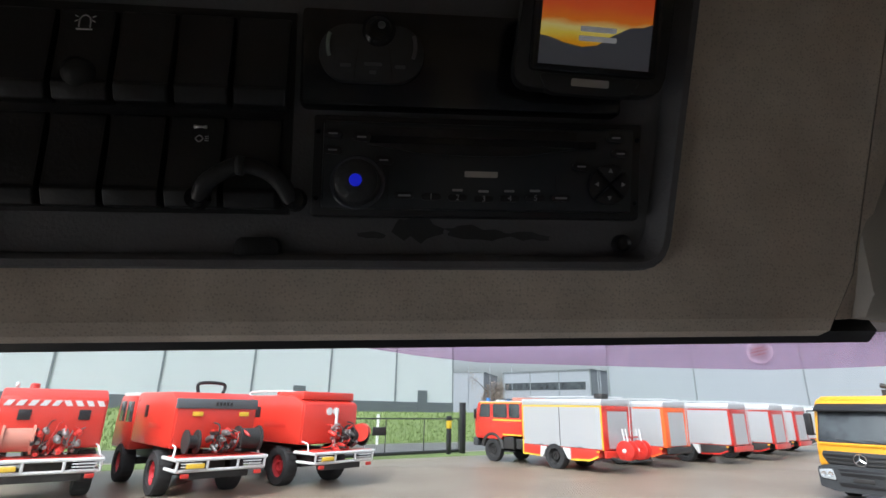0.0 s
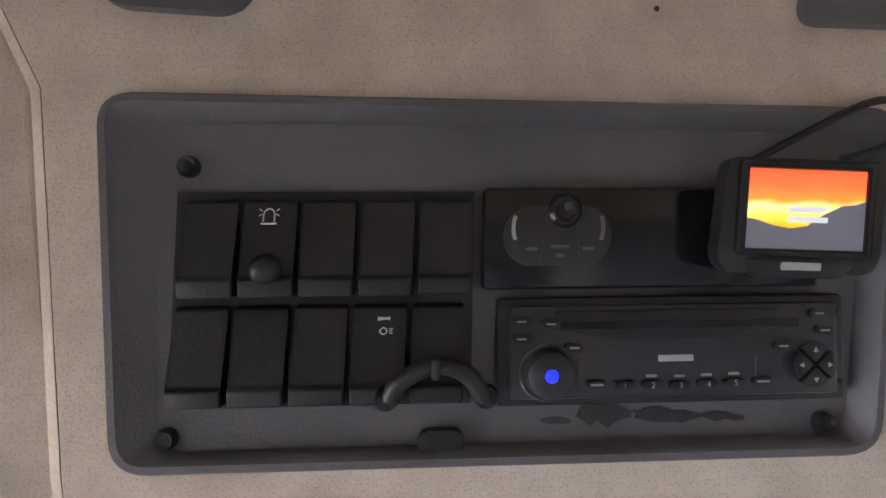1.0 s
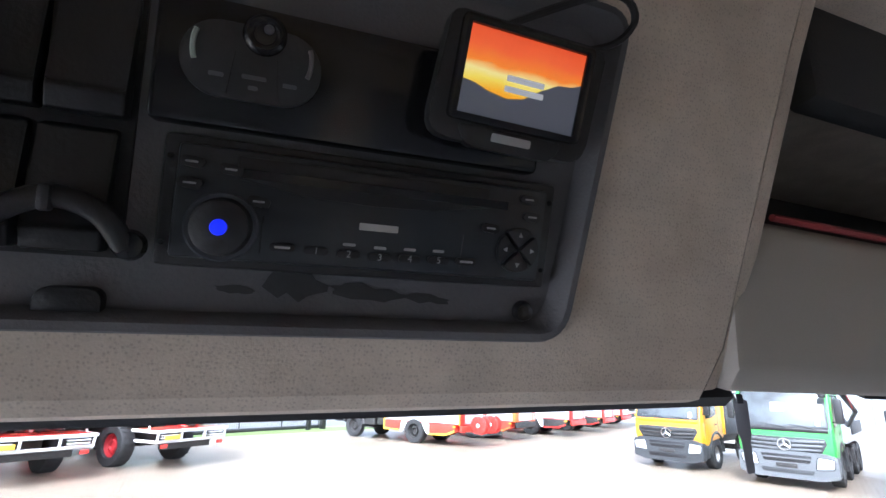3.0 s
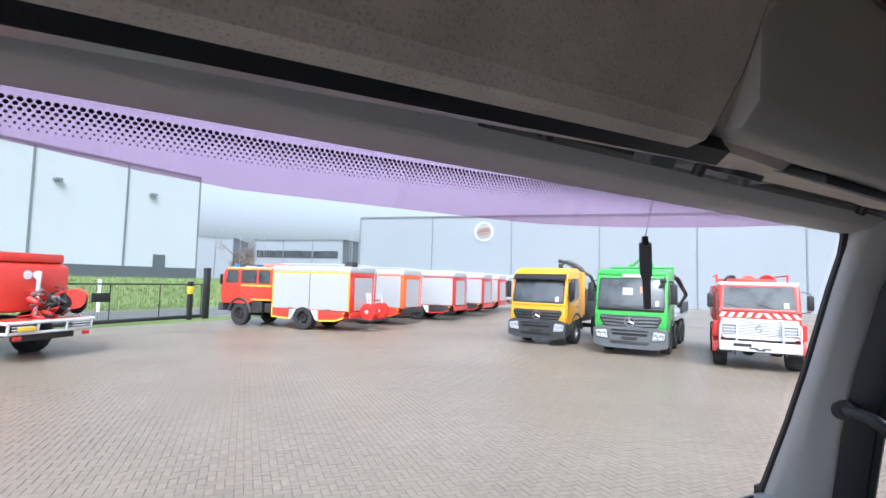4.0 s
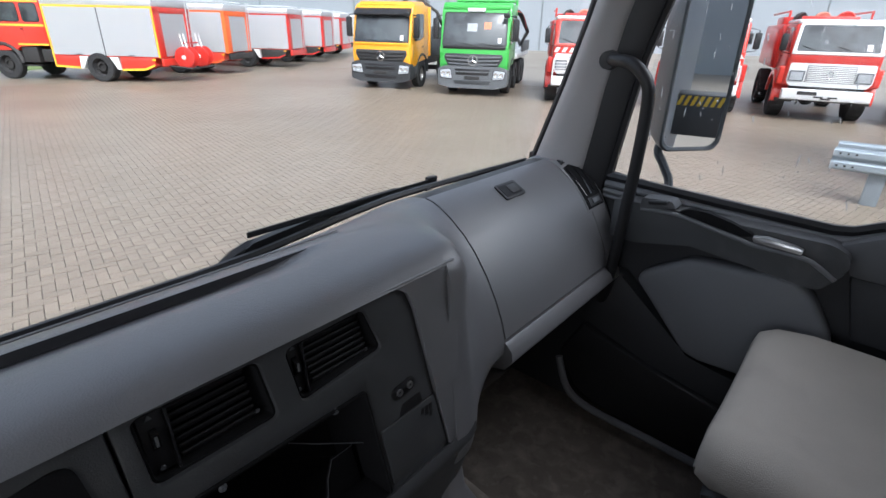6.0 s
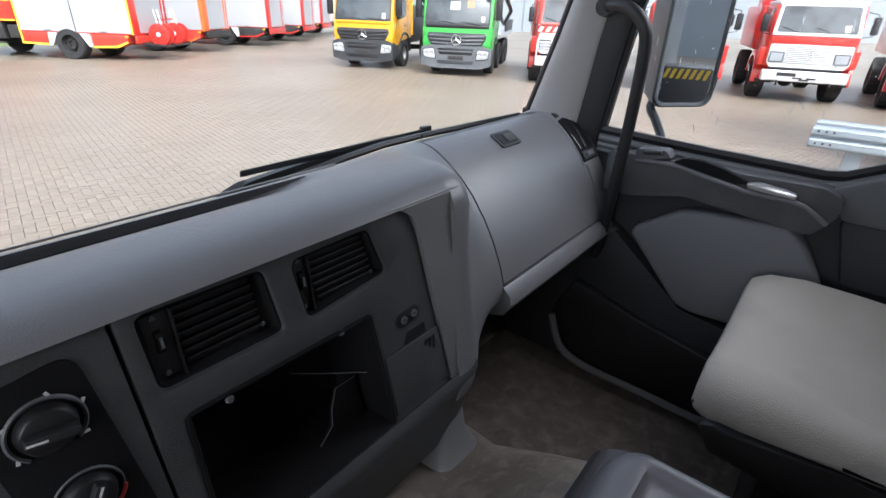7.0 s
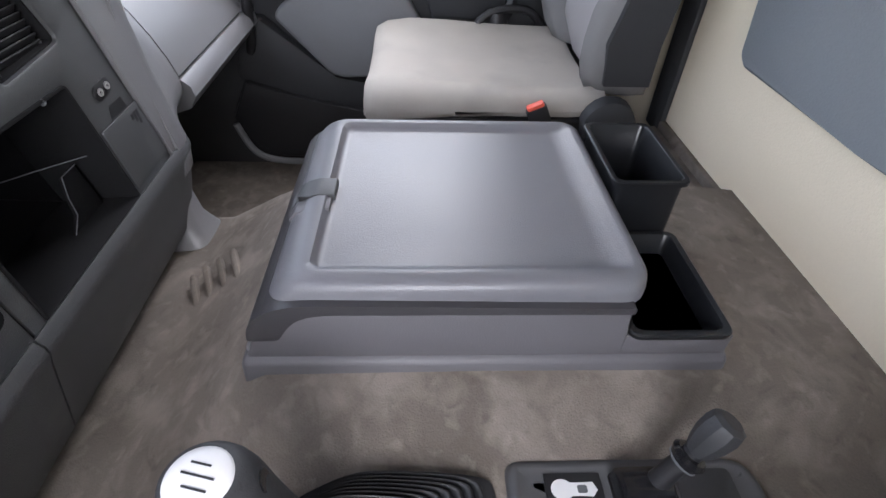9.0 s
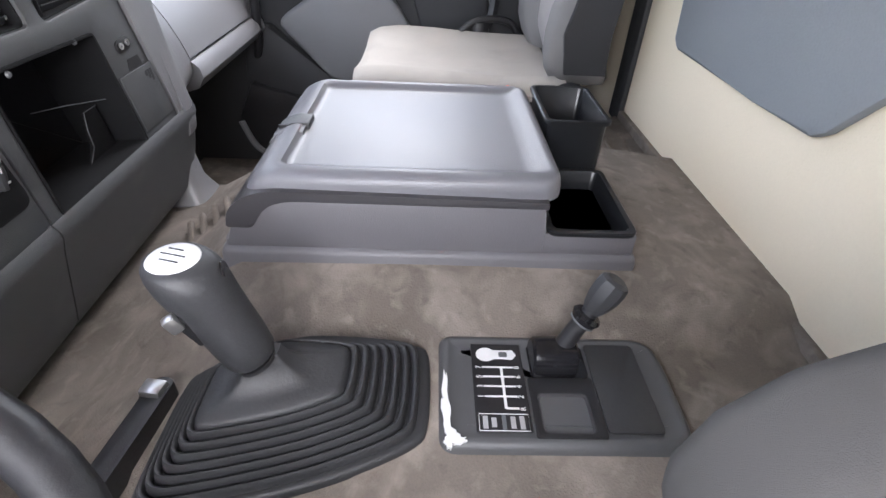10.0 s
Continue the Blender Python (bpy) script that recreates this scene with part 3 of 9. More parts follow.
gp = thing("gate_motor_post", "black gate post with a yellow lamp box", "post", pose(2.55, 29.2, 0, 0, 0, 34))
part("post", box((-0.1, -0.1, 0), (0.1, 0.1, 1.35), 0.01), FENCE, gp)
part("lamp_box", box((-0.11, -0.11, 1.35), (0.11, 0.11, 1.75), 0.015), HAZARD_Y, gp, "yellow lamp box")
part("top", box((-0.11, -0.11, 1.75), (0.11, 0.11, 2.0), 0.01), FENCE, gp)
for x, y in ((-1.6, 36.0), (-14, 30)):
    t = thing("lamp_post", "slim pale lamp post behind the gate", "lamp post", pose(x, y, 0))
    part("mast", tube([(0, 0, 0), (0, 0, 1.6)], 0.09, 8), WPAINT, t)
    part("head", lathe([(0, 1.6), (0.11, 1.6), (0.11, 1.9), (0, 1.95)], 10), WPAINT, t)


# ---------------------------------------------------------------- vehicles
def wheel(parent, x, y, r, w, rim_mat, dual=False):
    """A wheel standing at x, y; its outer side looks away from the middle."""
    sx = 1 if x > 0 else -1
    m = Matrix.Translation((x, y, r)) @ Matrix.Rotation(sx * math.pi / 2, 4, "Y")
    ty = part("wheel", lathe([(r * 0.6, -w / 2), (r * 0.93, -w / 2), (r, -w * 0.36), (r, w * 0.36), (r * 0.93, w / 2), (r * 0.6, w / 2), (r * 0.56, w * 0.35), (r * 0.56, -w * 0.35), (r * 0.6, -w / 2)], 28, m), TYRE, parent, "black lugged tyre")
    bm = bmesh.new()
    for k in range(22):
        a = 2 * math.pi * k / 22
        box((r * 0.97, -0.03, -w * 0.42), (r * 1.015, 0.03, w * 0.42), m=m @ Matrix.Rotation(a, 4, "Z"), bm=bm)
    part("tread", bm, TYRE, ty, smooth=0)
    part("rim", lathe([(0, w * 0.12), (r * 0.2, w * 0.12), (r * 0.22, w * 0.3), (r * 0.3, w * 0.3), (r * 0.33, w * 0.1), (r * 0.5, w * 0.02), (r * 0.57, w * 0.36), (r * 0.6, w * 0.36), (r * 0.6, -w * 0.3), (0, -w * 0.3)], 24, m), rim_mat, ty)


def hang(parent, name, lo, hi, material, bevel=0.0, label="", m=None, smooth=40):
    return part(name, box(lo, hi, bevel, m=m), material, parent, label, smooth)


def shutter(parent, x, y0, y1, z0, z1):
    sx = 1 if x > 0 else -1
    n = 16
    h = (z1 - z0) / n
    sh = part("shutter", box((min(x, x + sx * 0.012), y0, z0), (max(x, x + sx * 0.012), y1, z1)), SHUTTER, parent, "ribbed aluminium roller shutter", smooth=0)
    first = None
    for k in range(n):
        if first is None:
            first = part("slat", box((-0.01, y0 + 0.004, 0.006), (0.01, y1 - 0.004, h - 0.004), 0.003, 1), SHUTTER, sh, smooth=0)
            ob = first
        else:
            ob = new("slat", first.data)
            ob.parent = sh
        ob.location = (x + sx * 0.012, 0, z0 + h * k)


def on_side(sx, x, d, y0, y1, z0, z1, bevel=0.0):
    """A box lying on the side of a body, d thick outwards."""
    a, b = sorted((sx * x, sx * (x + d)))
    return box((a, y0, z0), (b, y1, z1), bevel)


def fire_engine(m, paint, trim, lower, label, reels=False, wide=False):
    """Crew cab and equipment body with roller shutters, front axle at y = 0."""
    t = thing("fire_engine", label, "fire truck", m, group="fire engines in the row")
    w, rear, axle = 1.15, -6.22, -3.78
    prof = [(1.10, 1.02), (1.22, 1.25), (1.20, 1.78), (1.04, 2.62), (0.92, 2.76), (-1.93, 2.76), (-1.93, 1.22), (-0.72, 1.22), (-0.62, 1.02)]
    part("cab", prism(prof, "x", -w, w, 0.05), paint, t)
    part("cab_roof", box((-w + 0.06, -1.9, 2.72), (w - 0.06, 0.9, 2.80), 0.03), SHUTTER, t, "pale cab roof")
    part("windscreen", box((-w + 0.14, -0.02, -0.36), (w - 0.14, 0.02, 0.38), 0.01, m=pose(0, 1.135, 2.20, 10.5)), SCREEN_DARK, t)
    for sx in (-1, 1):
        for a, b in ((0.16, 0.86), (-0.98, -0.10), (-1.78, -1.16)):
            win = roundpoly([(a, 2.06), (b, 2.06), (b - (0.10 if a > 0 else 0), 2.63), (a, 2.63)], 0.07, 4)
            lo, hi = sorted((sx * (w - 0.03), sx * (w + 0.006)))
            part("window_rubber", prism(inset(win, -0.035), "x", lo, hi), BLACK, t, smooth=0)
            lo, hi = sorted((sx * (w - 0.03), sx * (w + 0.011)))
            part("side_window", prism(win, "x", lo, hi), SCREEN_DARK, t, smooth=0)
        part("window_divider", on_side(sx, w, 0.014, -0.56, -0.53, 2.06, 2.63), BLACK, t, smooth=0)
        part("gutter_stripe", on_side(sx, w, 0.010, -1.92, 0.85, 2.69, 2.735), trim, t, smooth=0)
        part("door_stripe", on_side(sx, w, 0.008, -1.92, -0.06, 1.88, 1.95), trim, t, smooth=0)
        part("sill_stripe", on_side(sx, w, 0.008, -1.92, -0.70, 1.23, 1.29), trim, t, smooth=0)
        part("wheel_arch", tube([(sx * (w - 0.06), 0.66 * math.cos(a), 0.60 + 0.66 * math.sin(a)) for a in np.linspace(0.1, math.pi, 13)], 0.10, 6), CHASSIS, t)
        part("mirror", box((sorted((sx * 1.2, sx * 1.34))[0], 1.05, 1.95), (sorted((sx * 1.2, sx * 1.34))[1], 1.12, 2.42), 0.02), BLACK, t)
        part("mirror_arm", tube([(sx * w, 1.05, 2.42), (sx * 1.27, 1.09, 2.38), (sx * 1.27, 1.09, 1.95), (sx * w, 1.07, 1.9)], 0.014, 6), BLACK, t)
        for a in (0.93, 0.02, -1.06, -1.87):
            part("door_seam", on_side(sx, w, 0.004, a - 0.006, a + 0.006, 1.26, 2.66), CHASSIS, t, smooth=0)
        for a in (0.14, -0.94):
            part("door_handle", on_side(sx, w, 0.025, a - 0.1, a, 1.76, 1.81, 0.005), BLACK, t)
        part("step_box", on_side(sx, w - 0.38, 0.34, -1.35, -0.72, 0.62, 1.18, 0.03), CHASSIS, t, "dark step box")
        part("cab_step", on_side(sx, w - 0.22, 0.24, -1.30, -0.76, 0.48, 0.53, 0.01), CHASSIS, t)
        part("battery_box", on_side(sx, w - 0.42, 0.36, -1.95, -1.50, 0.66, 1.10, 0.03), CHASSIS, t)
        part("headlight", box((sx * 0.9 - 0.14, 1.16, 1.12), (sx * 0.9 + 0.14, 1.25, 1.32), 0.03), LAMPGLASS, t)
        part("blue_lamp", lathe([(0, 0), (0.11, 0), (0.1, 0.16), (0, 0.18)], 12, pose(sx * 0.75, 0.65, 2.79)), BLUE_P, t)
    hang(t, "bumper", (-w, 1.02, 0.66), (w, 1.34, 1.04), BUMPERGREY, 0.04)
    hang(t, "grille", (-0.8, 1.18, 1.34), (0.8, 1.235, 1.66), BLACK, 0.01)
    hang(t, "light_bar", (-0.3, 0.3, 2.79), (0.3, 0.5, 2.90), WPAINT, 0.03)
    hang(t, "roof_box", (-0.8, -1.85, 2.79), (0.8, -1.05, 2.97), HOSE, 0.03, "brown wooden roof box")
    for k in range(3):
        part("roof_hoop", tube([(-0.9, 0.1 - k * 0.4, 2.76), (-0.9, 0.1 - k * 0.4, 2.90), (0.9, 0.1 - k * 0.4, 2.90), (0.9, 0.1 - k * 0.4, 2.76)], 0.018, 6), CHASSIS, t)
    # equipment body under a pale roof
    part("body", box((-w, rear, 0.90), (w, -1.96, 2.63), 0.02), paint, t)
    part("roof_deck", prism([(-w, 2.634), (w, 2.634), (w, 2.80), (w - 0.06, 2.90), (-w + 0.06, 2.90), (-w, 2.80)], "y", rear, -1.97, 0.015), SHUTTER, t, "pale aluminium roof deck")
    edge = 0.13 if wide else 0.055
    for sx in (-1, 1):
        for a, b in ((-4.08, -2.06), (rear + edge + 0.02, -4.12)):
            shutter(t, sx * w, a, b, 0.94, 2.56)
            part("shutter_handle", on_side(sx, w + 0.02, 0.02, (a + b) / 2 - 0.12, (a + b) / 2 + 0.12, 0.955, 0.985, 0.004), CHASSIS, t)
        part("shutter_seam", on_side(sx, w, 0.006, -4.13, -4.07, 0.94, 2.56), BUMPERGREY, t, smooth=0)
        part("frame_top", on_side(sx, w, 0.016, rear, -1.98, 2.565, 2.63), trim, t, smooth=0)
        part("frame_front", on_side(sx, w, 0.016, -2.04, -1.98, 0.50, 2.565), trim, t, smooth=0)
        part("frame_rear", on_side(sx, w, 0.016, rear, rear + edge, 0.90, 2.565), trim, t, smooth=0)
        lo, hi = sorted((sx * (w - 0.5), sx * (w + 0.002)))
        part("lower_locker", prism([(-1.98, 0.50), (-2.98, 0.46), (-2.98, 0.90), (-1.98, 0.90)], "x", lo, hi, 0.01), lower, t)
        part("lower_locker", prism([(-4.62, 0.42), (-5.55, 0.46), (-5.95, 0.62), (-5.95, 0.90), (-4.62, 0.90)], "x", lo, hi, 0.01), lower, t)
        lo, hi = sorted((sx * (w - 0.45), sx * (w + 0.012)))
        part("locker_stripe", prism([(-1.98, 0.50), (-2.98, 0.46), (-2.98, 0.53), (-1.98, 0.57)], "x", sx * w, sx * (w + 0.012)), trim, t, smooth=0)
        part("locker_stripe", prism([(-4.62, 0.42), (-5.55, 0.46), (-5.95, 0.62), (-5.95, 0.69), (-5.52, 0.53), (-4.62, 0.49)], "x", sx * w, sx * (w + 0.012)), trim, t, smooth=0)
        for f in (-1, 1):
            c = axle - f * 0.02
            part("mudguard", prism([(c + f * 0.78, 0.90), (c + f * 0.44, 0.90), (c + f * 0.70, 0.46), (c + f * 0.82, 0.45)], "x", lo, hi, 0.006), WPAINT, t, "white mudguard panel")
        part("arch_lining", prism([(axle - 0.46, 0.895), (axle + 0.46, 0.895), (axle + 0.68, 0.55), (axle - 0.68, 0.55)], "x", sx * 0.5, sx * (w - 0.3)), CHASSIS, t)
        part("corner_lamp", on_side(sx, w, 0.03, rear + 0.2, rear + 0.34, 0.80, 0.87, 0.005), ORANGE, t)
    # rear face
    back = trim if wide else paint
    for a, b in ((-w, -0.78), (0.78, w)):
        part("rear_post", box((a + 0.004, rear - 0.03, 0.90), (b - 0.004, rear, 2.60), 0.01), back, t)
    part("rear_lintel", box((-w + 0.004, rear - 0.03, 2.42), (w - 0.004, rear, 2.62), 0.01), back, t)
    rs = part("rear_shutter", box((-0.78, rear - 0.012, 0.95), (0.78, rear, 2.42)), SHUTTER, t, "pale rear shutter", smooth=0)
    first = part("slat", box((-0.77, -0.008, 0.006), (0.77, 0.008, 0.088), 0.003, 1), SHUTTER, rs, smooth=0)
    first.location = (0, rear - 0.014, 0.95)
    for k in range(1, 15):
        ob = new("slat", first.data)
        ob.parent, ob.location = rs, (0, rear - 0.014, 0.95 + k * 0.096)
    hang(t, "rear_bumper", (-w, rear - 0.10, 0.62), (w, rear, 0.88), paint if not wide else CHASSIS, 0.02)
    for x in (0.86, 1.08):
        part("ladder_rail", tube([(x, rear - 0.04, 0.95), (x, rear - 0.10, 3.02)], 0.02, 6), SHUTTER, t)
    for k in range(7):
        part("ladder_rung", tube([(0.86, rear - 0.06, 1.1 + k * 0.26), (1.08, rear - 0.06, 1.1 + k * 0.26)], 0.014, 6), SHUTTER, t)
    for x in (-0.85, -0.5, 0.3, 0.7):
        part("roof_rail", tube([(x, -2.2, 3.0), (x, rear + 0.1, 3.0)], 0.028, 6), SHUTTER, t)
    for y in (-2.5, -3.3, -4.1, -4.9, -5.9):
        part("roof_crossbar", tube([(-0.9, y, 2.89), (-0.9, y, 2.98), (0.85, y, 2.98), (0.85, y, 2.89)], 0.02, 6), SHUTTER, t)
    if reels:
        part("roof_winch", box((-0.95, rear + 0.05, 2.9), (-0.45, rear + 0.45, 3.12), 0.05), CHASSIS, t, "small dark roof winch")
    # hose trolley hung on the rear
    for x in (-0.62, 0.42) if reels else ():
        y, z = rear - 0.62, 0.92
        rl = part("hose_reel", lathe([(0, -0.05), (0.30, -0.05), (0.38, -0.03), (0.38, 0.0), (0.34, 0.012), (0.22, 0.02), (0.22, 0.30), (0.38, 0.32), (0.38, 0.36), (0, 0.36)], 24, pose(x, y, z, 0, 90, 0)), RED, t, "red hose reel")
        for k in range(6):
            part("spoke", box((0.10, -0.02, -0.064), (0.34, 0.02, -0.045), 0.004, m=pose(x, y, z, 0, 90, 0) @ Matrix.Rotation(k * math.pi / 3, 4, "Z")), RED, rl)
        part("reel_hub", lathe([(0, 0.46), (0.07, 0.46), (0.08, -0.09), (0.05, -0.11), (0, -0.11)], 12, pose(x, y, z, 0, 90, 0)), WPAINT, rl, "white hub")
        for d in (-0.12, 0.02):
            part("handle_rail", tube([(x + 0.1, y + d, 1.0), (x + 0.1, y + 0.1 + d, 1.75)], 0.028, 6), WPAINT, t, "white upright tube")
    if reels:
        part("reel_frame", tube([(-0.8, rear, 0.62), (-0.8, rear - 0.95, 0.55), (0.8, rear - 0.95, 0.55), (0.8, rear, 0.62)], 0.035, 6), CHASSIS, t)
        part("reel_tie", tube([(-0.5, rear - 0.55, 1.42), (0.55, rear - 0.55, 1.42)], 0.03, 6), RED, t)
    hang(t, "chassis", (-0.45, rear, 0.6), (0.45, 1.0, 0.95), CHASSIS, 0.02)
    for y in (0.0, axle):
        hang(t, "axle", (-0.95, y - 0.08, 0.4), (0.95, y + 0.08, 0.6), CHASSIS, 0.02)
    hang(t, "fuel_tank", (-0.95, -3.0, 0.55), (0.95, -2.1, 0.9), CHASSIS, 0.05)
    for x in (-0.98, 0.98):
        wheel(t, x, 0, 0.53, 0.3, CHASSIS)
        wheel(t, x, axle, 0.53, 0.42, CHASSIS)
    return t


FH = Vector((-0.58, 0.815, 0)).normalized()
specs = ((5.29, 26.46, REDORANGE, YELLOW, REDORANGE, "orange-red fire engine with yellow lines and pale shutters"),
         (9.11, 28.67, REDORANGE, DAYGLOW, REDORANGE, "red fire engine with luminous orange shutter frames"),
         (13.5, 30.5, RED, RED, CHASSIS, "red fire engine with large pale shutters in the row"),
         (17.43, 32.85, RED, RED, CHASSIS, "fire engine with white shutters in a red frame"),
         (21.2, 35.8, RED, RED, CHASSIS, "dark red fire engine parked deep in the row"),
         (25.3, 38.8, REDORANGE, SHUTTER, CHASSIS, "last pale-sided fire engine of the row"))
for x, y, p, q, low, lab in specs:
    fire_engine(heading(x, y, FH.x, FH.y), p, q, low, lab, x < 6, q is DAYGLOW)


def forest_tanker(m, label, seed):
    """A forest fire tanker seen from behind: cab forward, tank, pumps and a white tube bumper at the rear."""
    random.seed(seed)
    t = thing("forest_fire_truck", label, "fire truck", m, group="forest fire trucks by the gate")
    w = 1.14
    part("cab", prism([(4.75, 1.0), (4.75, 1.75), (4.5, 2.62), (2.7, 2.62), (2.7, 1.0)], "x", -w, w, 0.05), REDORANGE, t)
    part("cab_roof", box((-w + 0.05, 2.75, 2.6), (w - 0.05, 4.5, 2.72), 0.05), WPAINT, t, "white cab roof")
    for sx in (-1, 1):
        xs = sorted((sx * (w + 0.006), sx * (w - 0.03)))
        for a, b in ((3.75, 4.4), (2.85, 3.6)):
            part("side_window", box((xs[0], a, 1.8), (xs[1], b, 2.45), 0.02), SCREEN_DARK, t)
    part("tank", prism([(2.6, 1.25), (2.6, 2.6), (2.4, 2.72), (-0.5, 2.72), (-1.0, 2.5), (-1.0, 1.25)], "x", -w, w, 0.06), REDORANGE, t)
    if seed == 2:
        part("raised_tank", box((-w + 0.08, -0.9, 2.6), (w - 0.08, 0.6, 2.85), 0.04), REDORANGE, t)
    for sx in (-1, 1):
        xs = sorted((sx * (w + 0.01), sx * w))
        part("pressed_panel", box((xs[0], -0.2, 1.72), (xs[1], 1.0, 1.86), 0.004), RED, t)
        part("vent", box((xs[0], 1.3, 2.0), (xs[1], 1.6, 2.35), 0.004), BLACK, t)
    part("rear_panel", box((-w + 0.05, -1.06, 1.3), (w - 0.05, -1.0, 2.45), 0.02), REDORANGE, t)
    # rear band with reflecting slats or plates
    if seed == 0:
        for k in range(9):
            part("reflector", prism([(-0.11, -0.07), (0.03, -0.07), (0.11, 0.07), (-0.03, 0.07)] if k < 5 else [(-0.03, -0.07), (0.11, -0.07), (0.03, 0.07), (-0.11, 0.07)], "y", -0.02, 0.0, m=pose(-0.95 + k * 0.24, -1.06, 2.36)), WPAINT, t, "pale reflecting slat", smooth=0)
        for x in (-0.6, 0.65):
            part("vent", box((x - 0.13, -1.09, 1.95), (x + 0.13, -1.05, 2.2), 0.01), BLACK, t)
    if seed == 1:
        part("grey_band", box((-w, -1.1, 2.28), (w, -1.02, 2.55), 0.02), GRILLEGREY, t, "worn grey band with unreadable bars")
        for k in range(5):
            part("bar", box((-0.1 + k * 0.1, -1.115, 2.36), (-0.04 + k * 0.1, -1.1, 2.46)), CHASSIS, t, smooth=0)
        for x in (-0.55, 0.75):
            part("plate", box((x - 0.14, -1.1, 2.08), (x + 0.14, -1.06, 2.2), 0.01), YELLOW, t, "small yellow plate")
        part("roll_bar", tube(smooth_path([(-0.35, -0.3, 2.7), (-0.35, -0.3, 2.98), (0.35, -0.3, 2.98), (0.35, -0.3, 2.7)], 5), 0.05, 8), BLACK, t, "black roll bar")
    if seed == 2:
        for x in (-0.1, 0.12):
            part("badge", lathe([(0, 0), (0.12, 0), (0.12, 0.02), (0, 0.02)], 20, pose(x * 1.2 - w * 0, -1.08, 2.25, 90)), WPAINT, t, "white round badge")
    part("bumper_rail", tube([(-1.2, -0.9, 1.05), (-1.2, -1.9, 1.05), (1.2, -1.9, 1.05), (1.2, -0.9, 1.05)], 0.045, 8), WPAINT, t, "white tube bumper")
    part("bumper_rail", tube([(-1.15, -1.0, 0.78), (-1.15, -1.85, 0.78), (1.15, -1.85, 0.78), (1.15, -1.0, 0.78)], 0.04, 8), WPAINT, t, "white tube bumper")
    for x in (-1.15, -0.4, 0.4, 1.15):
        part("bumper_upright", tube([(x, -1.87, 0.78), (x, -1.9, 1.05)], 0.035, 8), WPAINT, t)
    for sx in (-1, 1):
        for k in range(4):
            part("step_bar", box((sorted((sx * 0.55, sx * 1.05))[0], -1.93, 0.8 + k * 0.07), (sorted((sx * 0.55, sx * 1.05))[1], -1.86, 0.825 + k * 0.07)), WPAINT, t, smooth=0)
        part("tail_lamp", box((sx * 0.95 - 0.1, -1.95, 0.62), (sx * 0.95 + 0.1, -1.9, 0.72), 0.01), RED, t)
    part("deck", box((-1.12, -1.85, 1.02), (1.12, -1.0, 1.1), 0.01), RED, t)
    part("number_plate", box((-0.95, -1.96, 0.84), (-0.5, -1.92, 0.95), 0.005), YELLOW, t, "plain yellow plate")
    # pumps, valves and reel on the deck
    for k in range(26):
        x, z, r = random.uniform(-0.3, 0.65), random.uniform(1.15, 1.75), random.uniform(0.025, 0.085)
        part("pump_piece", lathe([(0, 0), (r, 0.02), (r, 0.2), (r * 0.6, 0.26), (r * 0.6, 0.34), (0, 0.34)], 12, pose(x, -1.2 - random.uniform(0, 0.3), z, 90 + random.uniform(-30, 30), random.uniform(-40, 40), 0)), random.choice((PUMP, PUMP, RED, CHASSIS)), t)
    for k in range(9):
        x, h = random.uniform(-0.4, 0.5), random.uniform(1.4, 1.85)
        part("pipe", tube(smooth_path([(x, -1.1, 1.15), (x + 0.08, -1.5, 1.25), (x + 0.16, -1.55, h), (x + random.uniform(0.1, 0.4), -1.1, h + 0.1)], 5), random.uniform(0.012, 0.026), 8), random.choice((PUMP, RED, CHASSIS)), t)
    for x in (-1.0, 1.0):
        part("side_hoop", tube(smooth_path([(x * 1.05, -1.0, 1.35), (x * 1.08, -1.35, 1.3), (x * 1.15, -1.5, 1.08)], 4), 0.025, 8), WPAINT, t)
    part("spring_pack", box((-0.6, -0.5, 0.55), (-0.45, 0.6, 0.72), 0.02), CHASSIS, t)
    part("spring_pack", box((0.45, -0.5, 0.55), (0.6, 0.6, 0.72), 0.02), CHASSIS, t)
    part("rear_crossmember", box((-0.8, -1.7, 0.55), (0.8, -1.5, 0.78), 0.02), CHASSIS, t)
    rx = -0.62 if seed == 0 else 0.8
    part("reel_drum", lathe([(0, -0.32), (0.34, -0.32), (0.34, -0.27), (0.27, -0.26), (0.27, 0.26), (0.34, 0.27), (0.34, 0.32), (0, 0.32)], 22, pose(rx, -1.4, 1.5, 0, 90, 0)), HOSE if seed == 0 else CHASSIS, t, "hose reel drum")
    if seed == 1:
        part("reel_drum", lathe([(0, -0.16), (0.3, -0.16), (0.3, -0.12), (0.16, -0.1), (0.16, 0.1), (0.3, 0.12), (0.3, 0.16), (0, 0.16)], 22, pose(-0.75, -1.45, 1.45, 0, 90, 0)), CHASSIS, t, "black hose reel")
    if seed == 2:
        part("reel_drum", lathe([(0, -0.3), (0.28, -0.3), (0.28, -0.26), (0.1, -0.2), (0.1, 0.2), (0.28, 0.26), (0.28, 0.3), (0, 0.3)], 22, pose(0.95, -1.5, 1.6, 0, 90, 40)), REDORANGE, t, "red hose reel")
        part("mast", tube([(0.15, -1.1, 1.2), (0.15, -1.15, 2.35)], 0.05, 8), WPAINT, t, "white upright pipe")
    if seed != 1:
        part("roof_rail", tube(smooth_path([(-0.9, 2.4, 2.7), (-0.9, 2.3, 2.85), (-0.9, -0.1, 2.85), (-0.9, -0.3, 2.7)], 4), 0.03, 8), WPAINT, t)
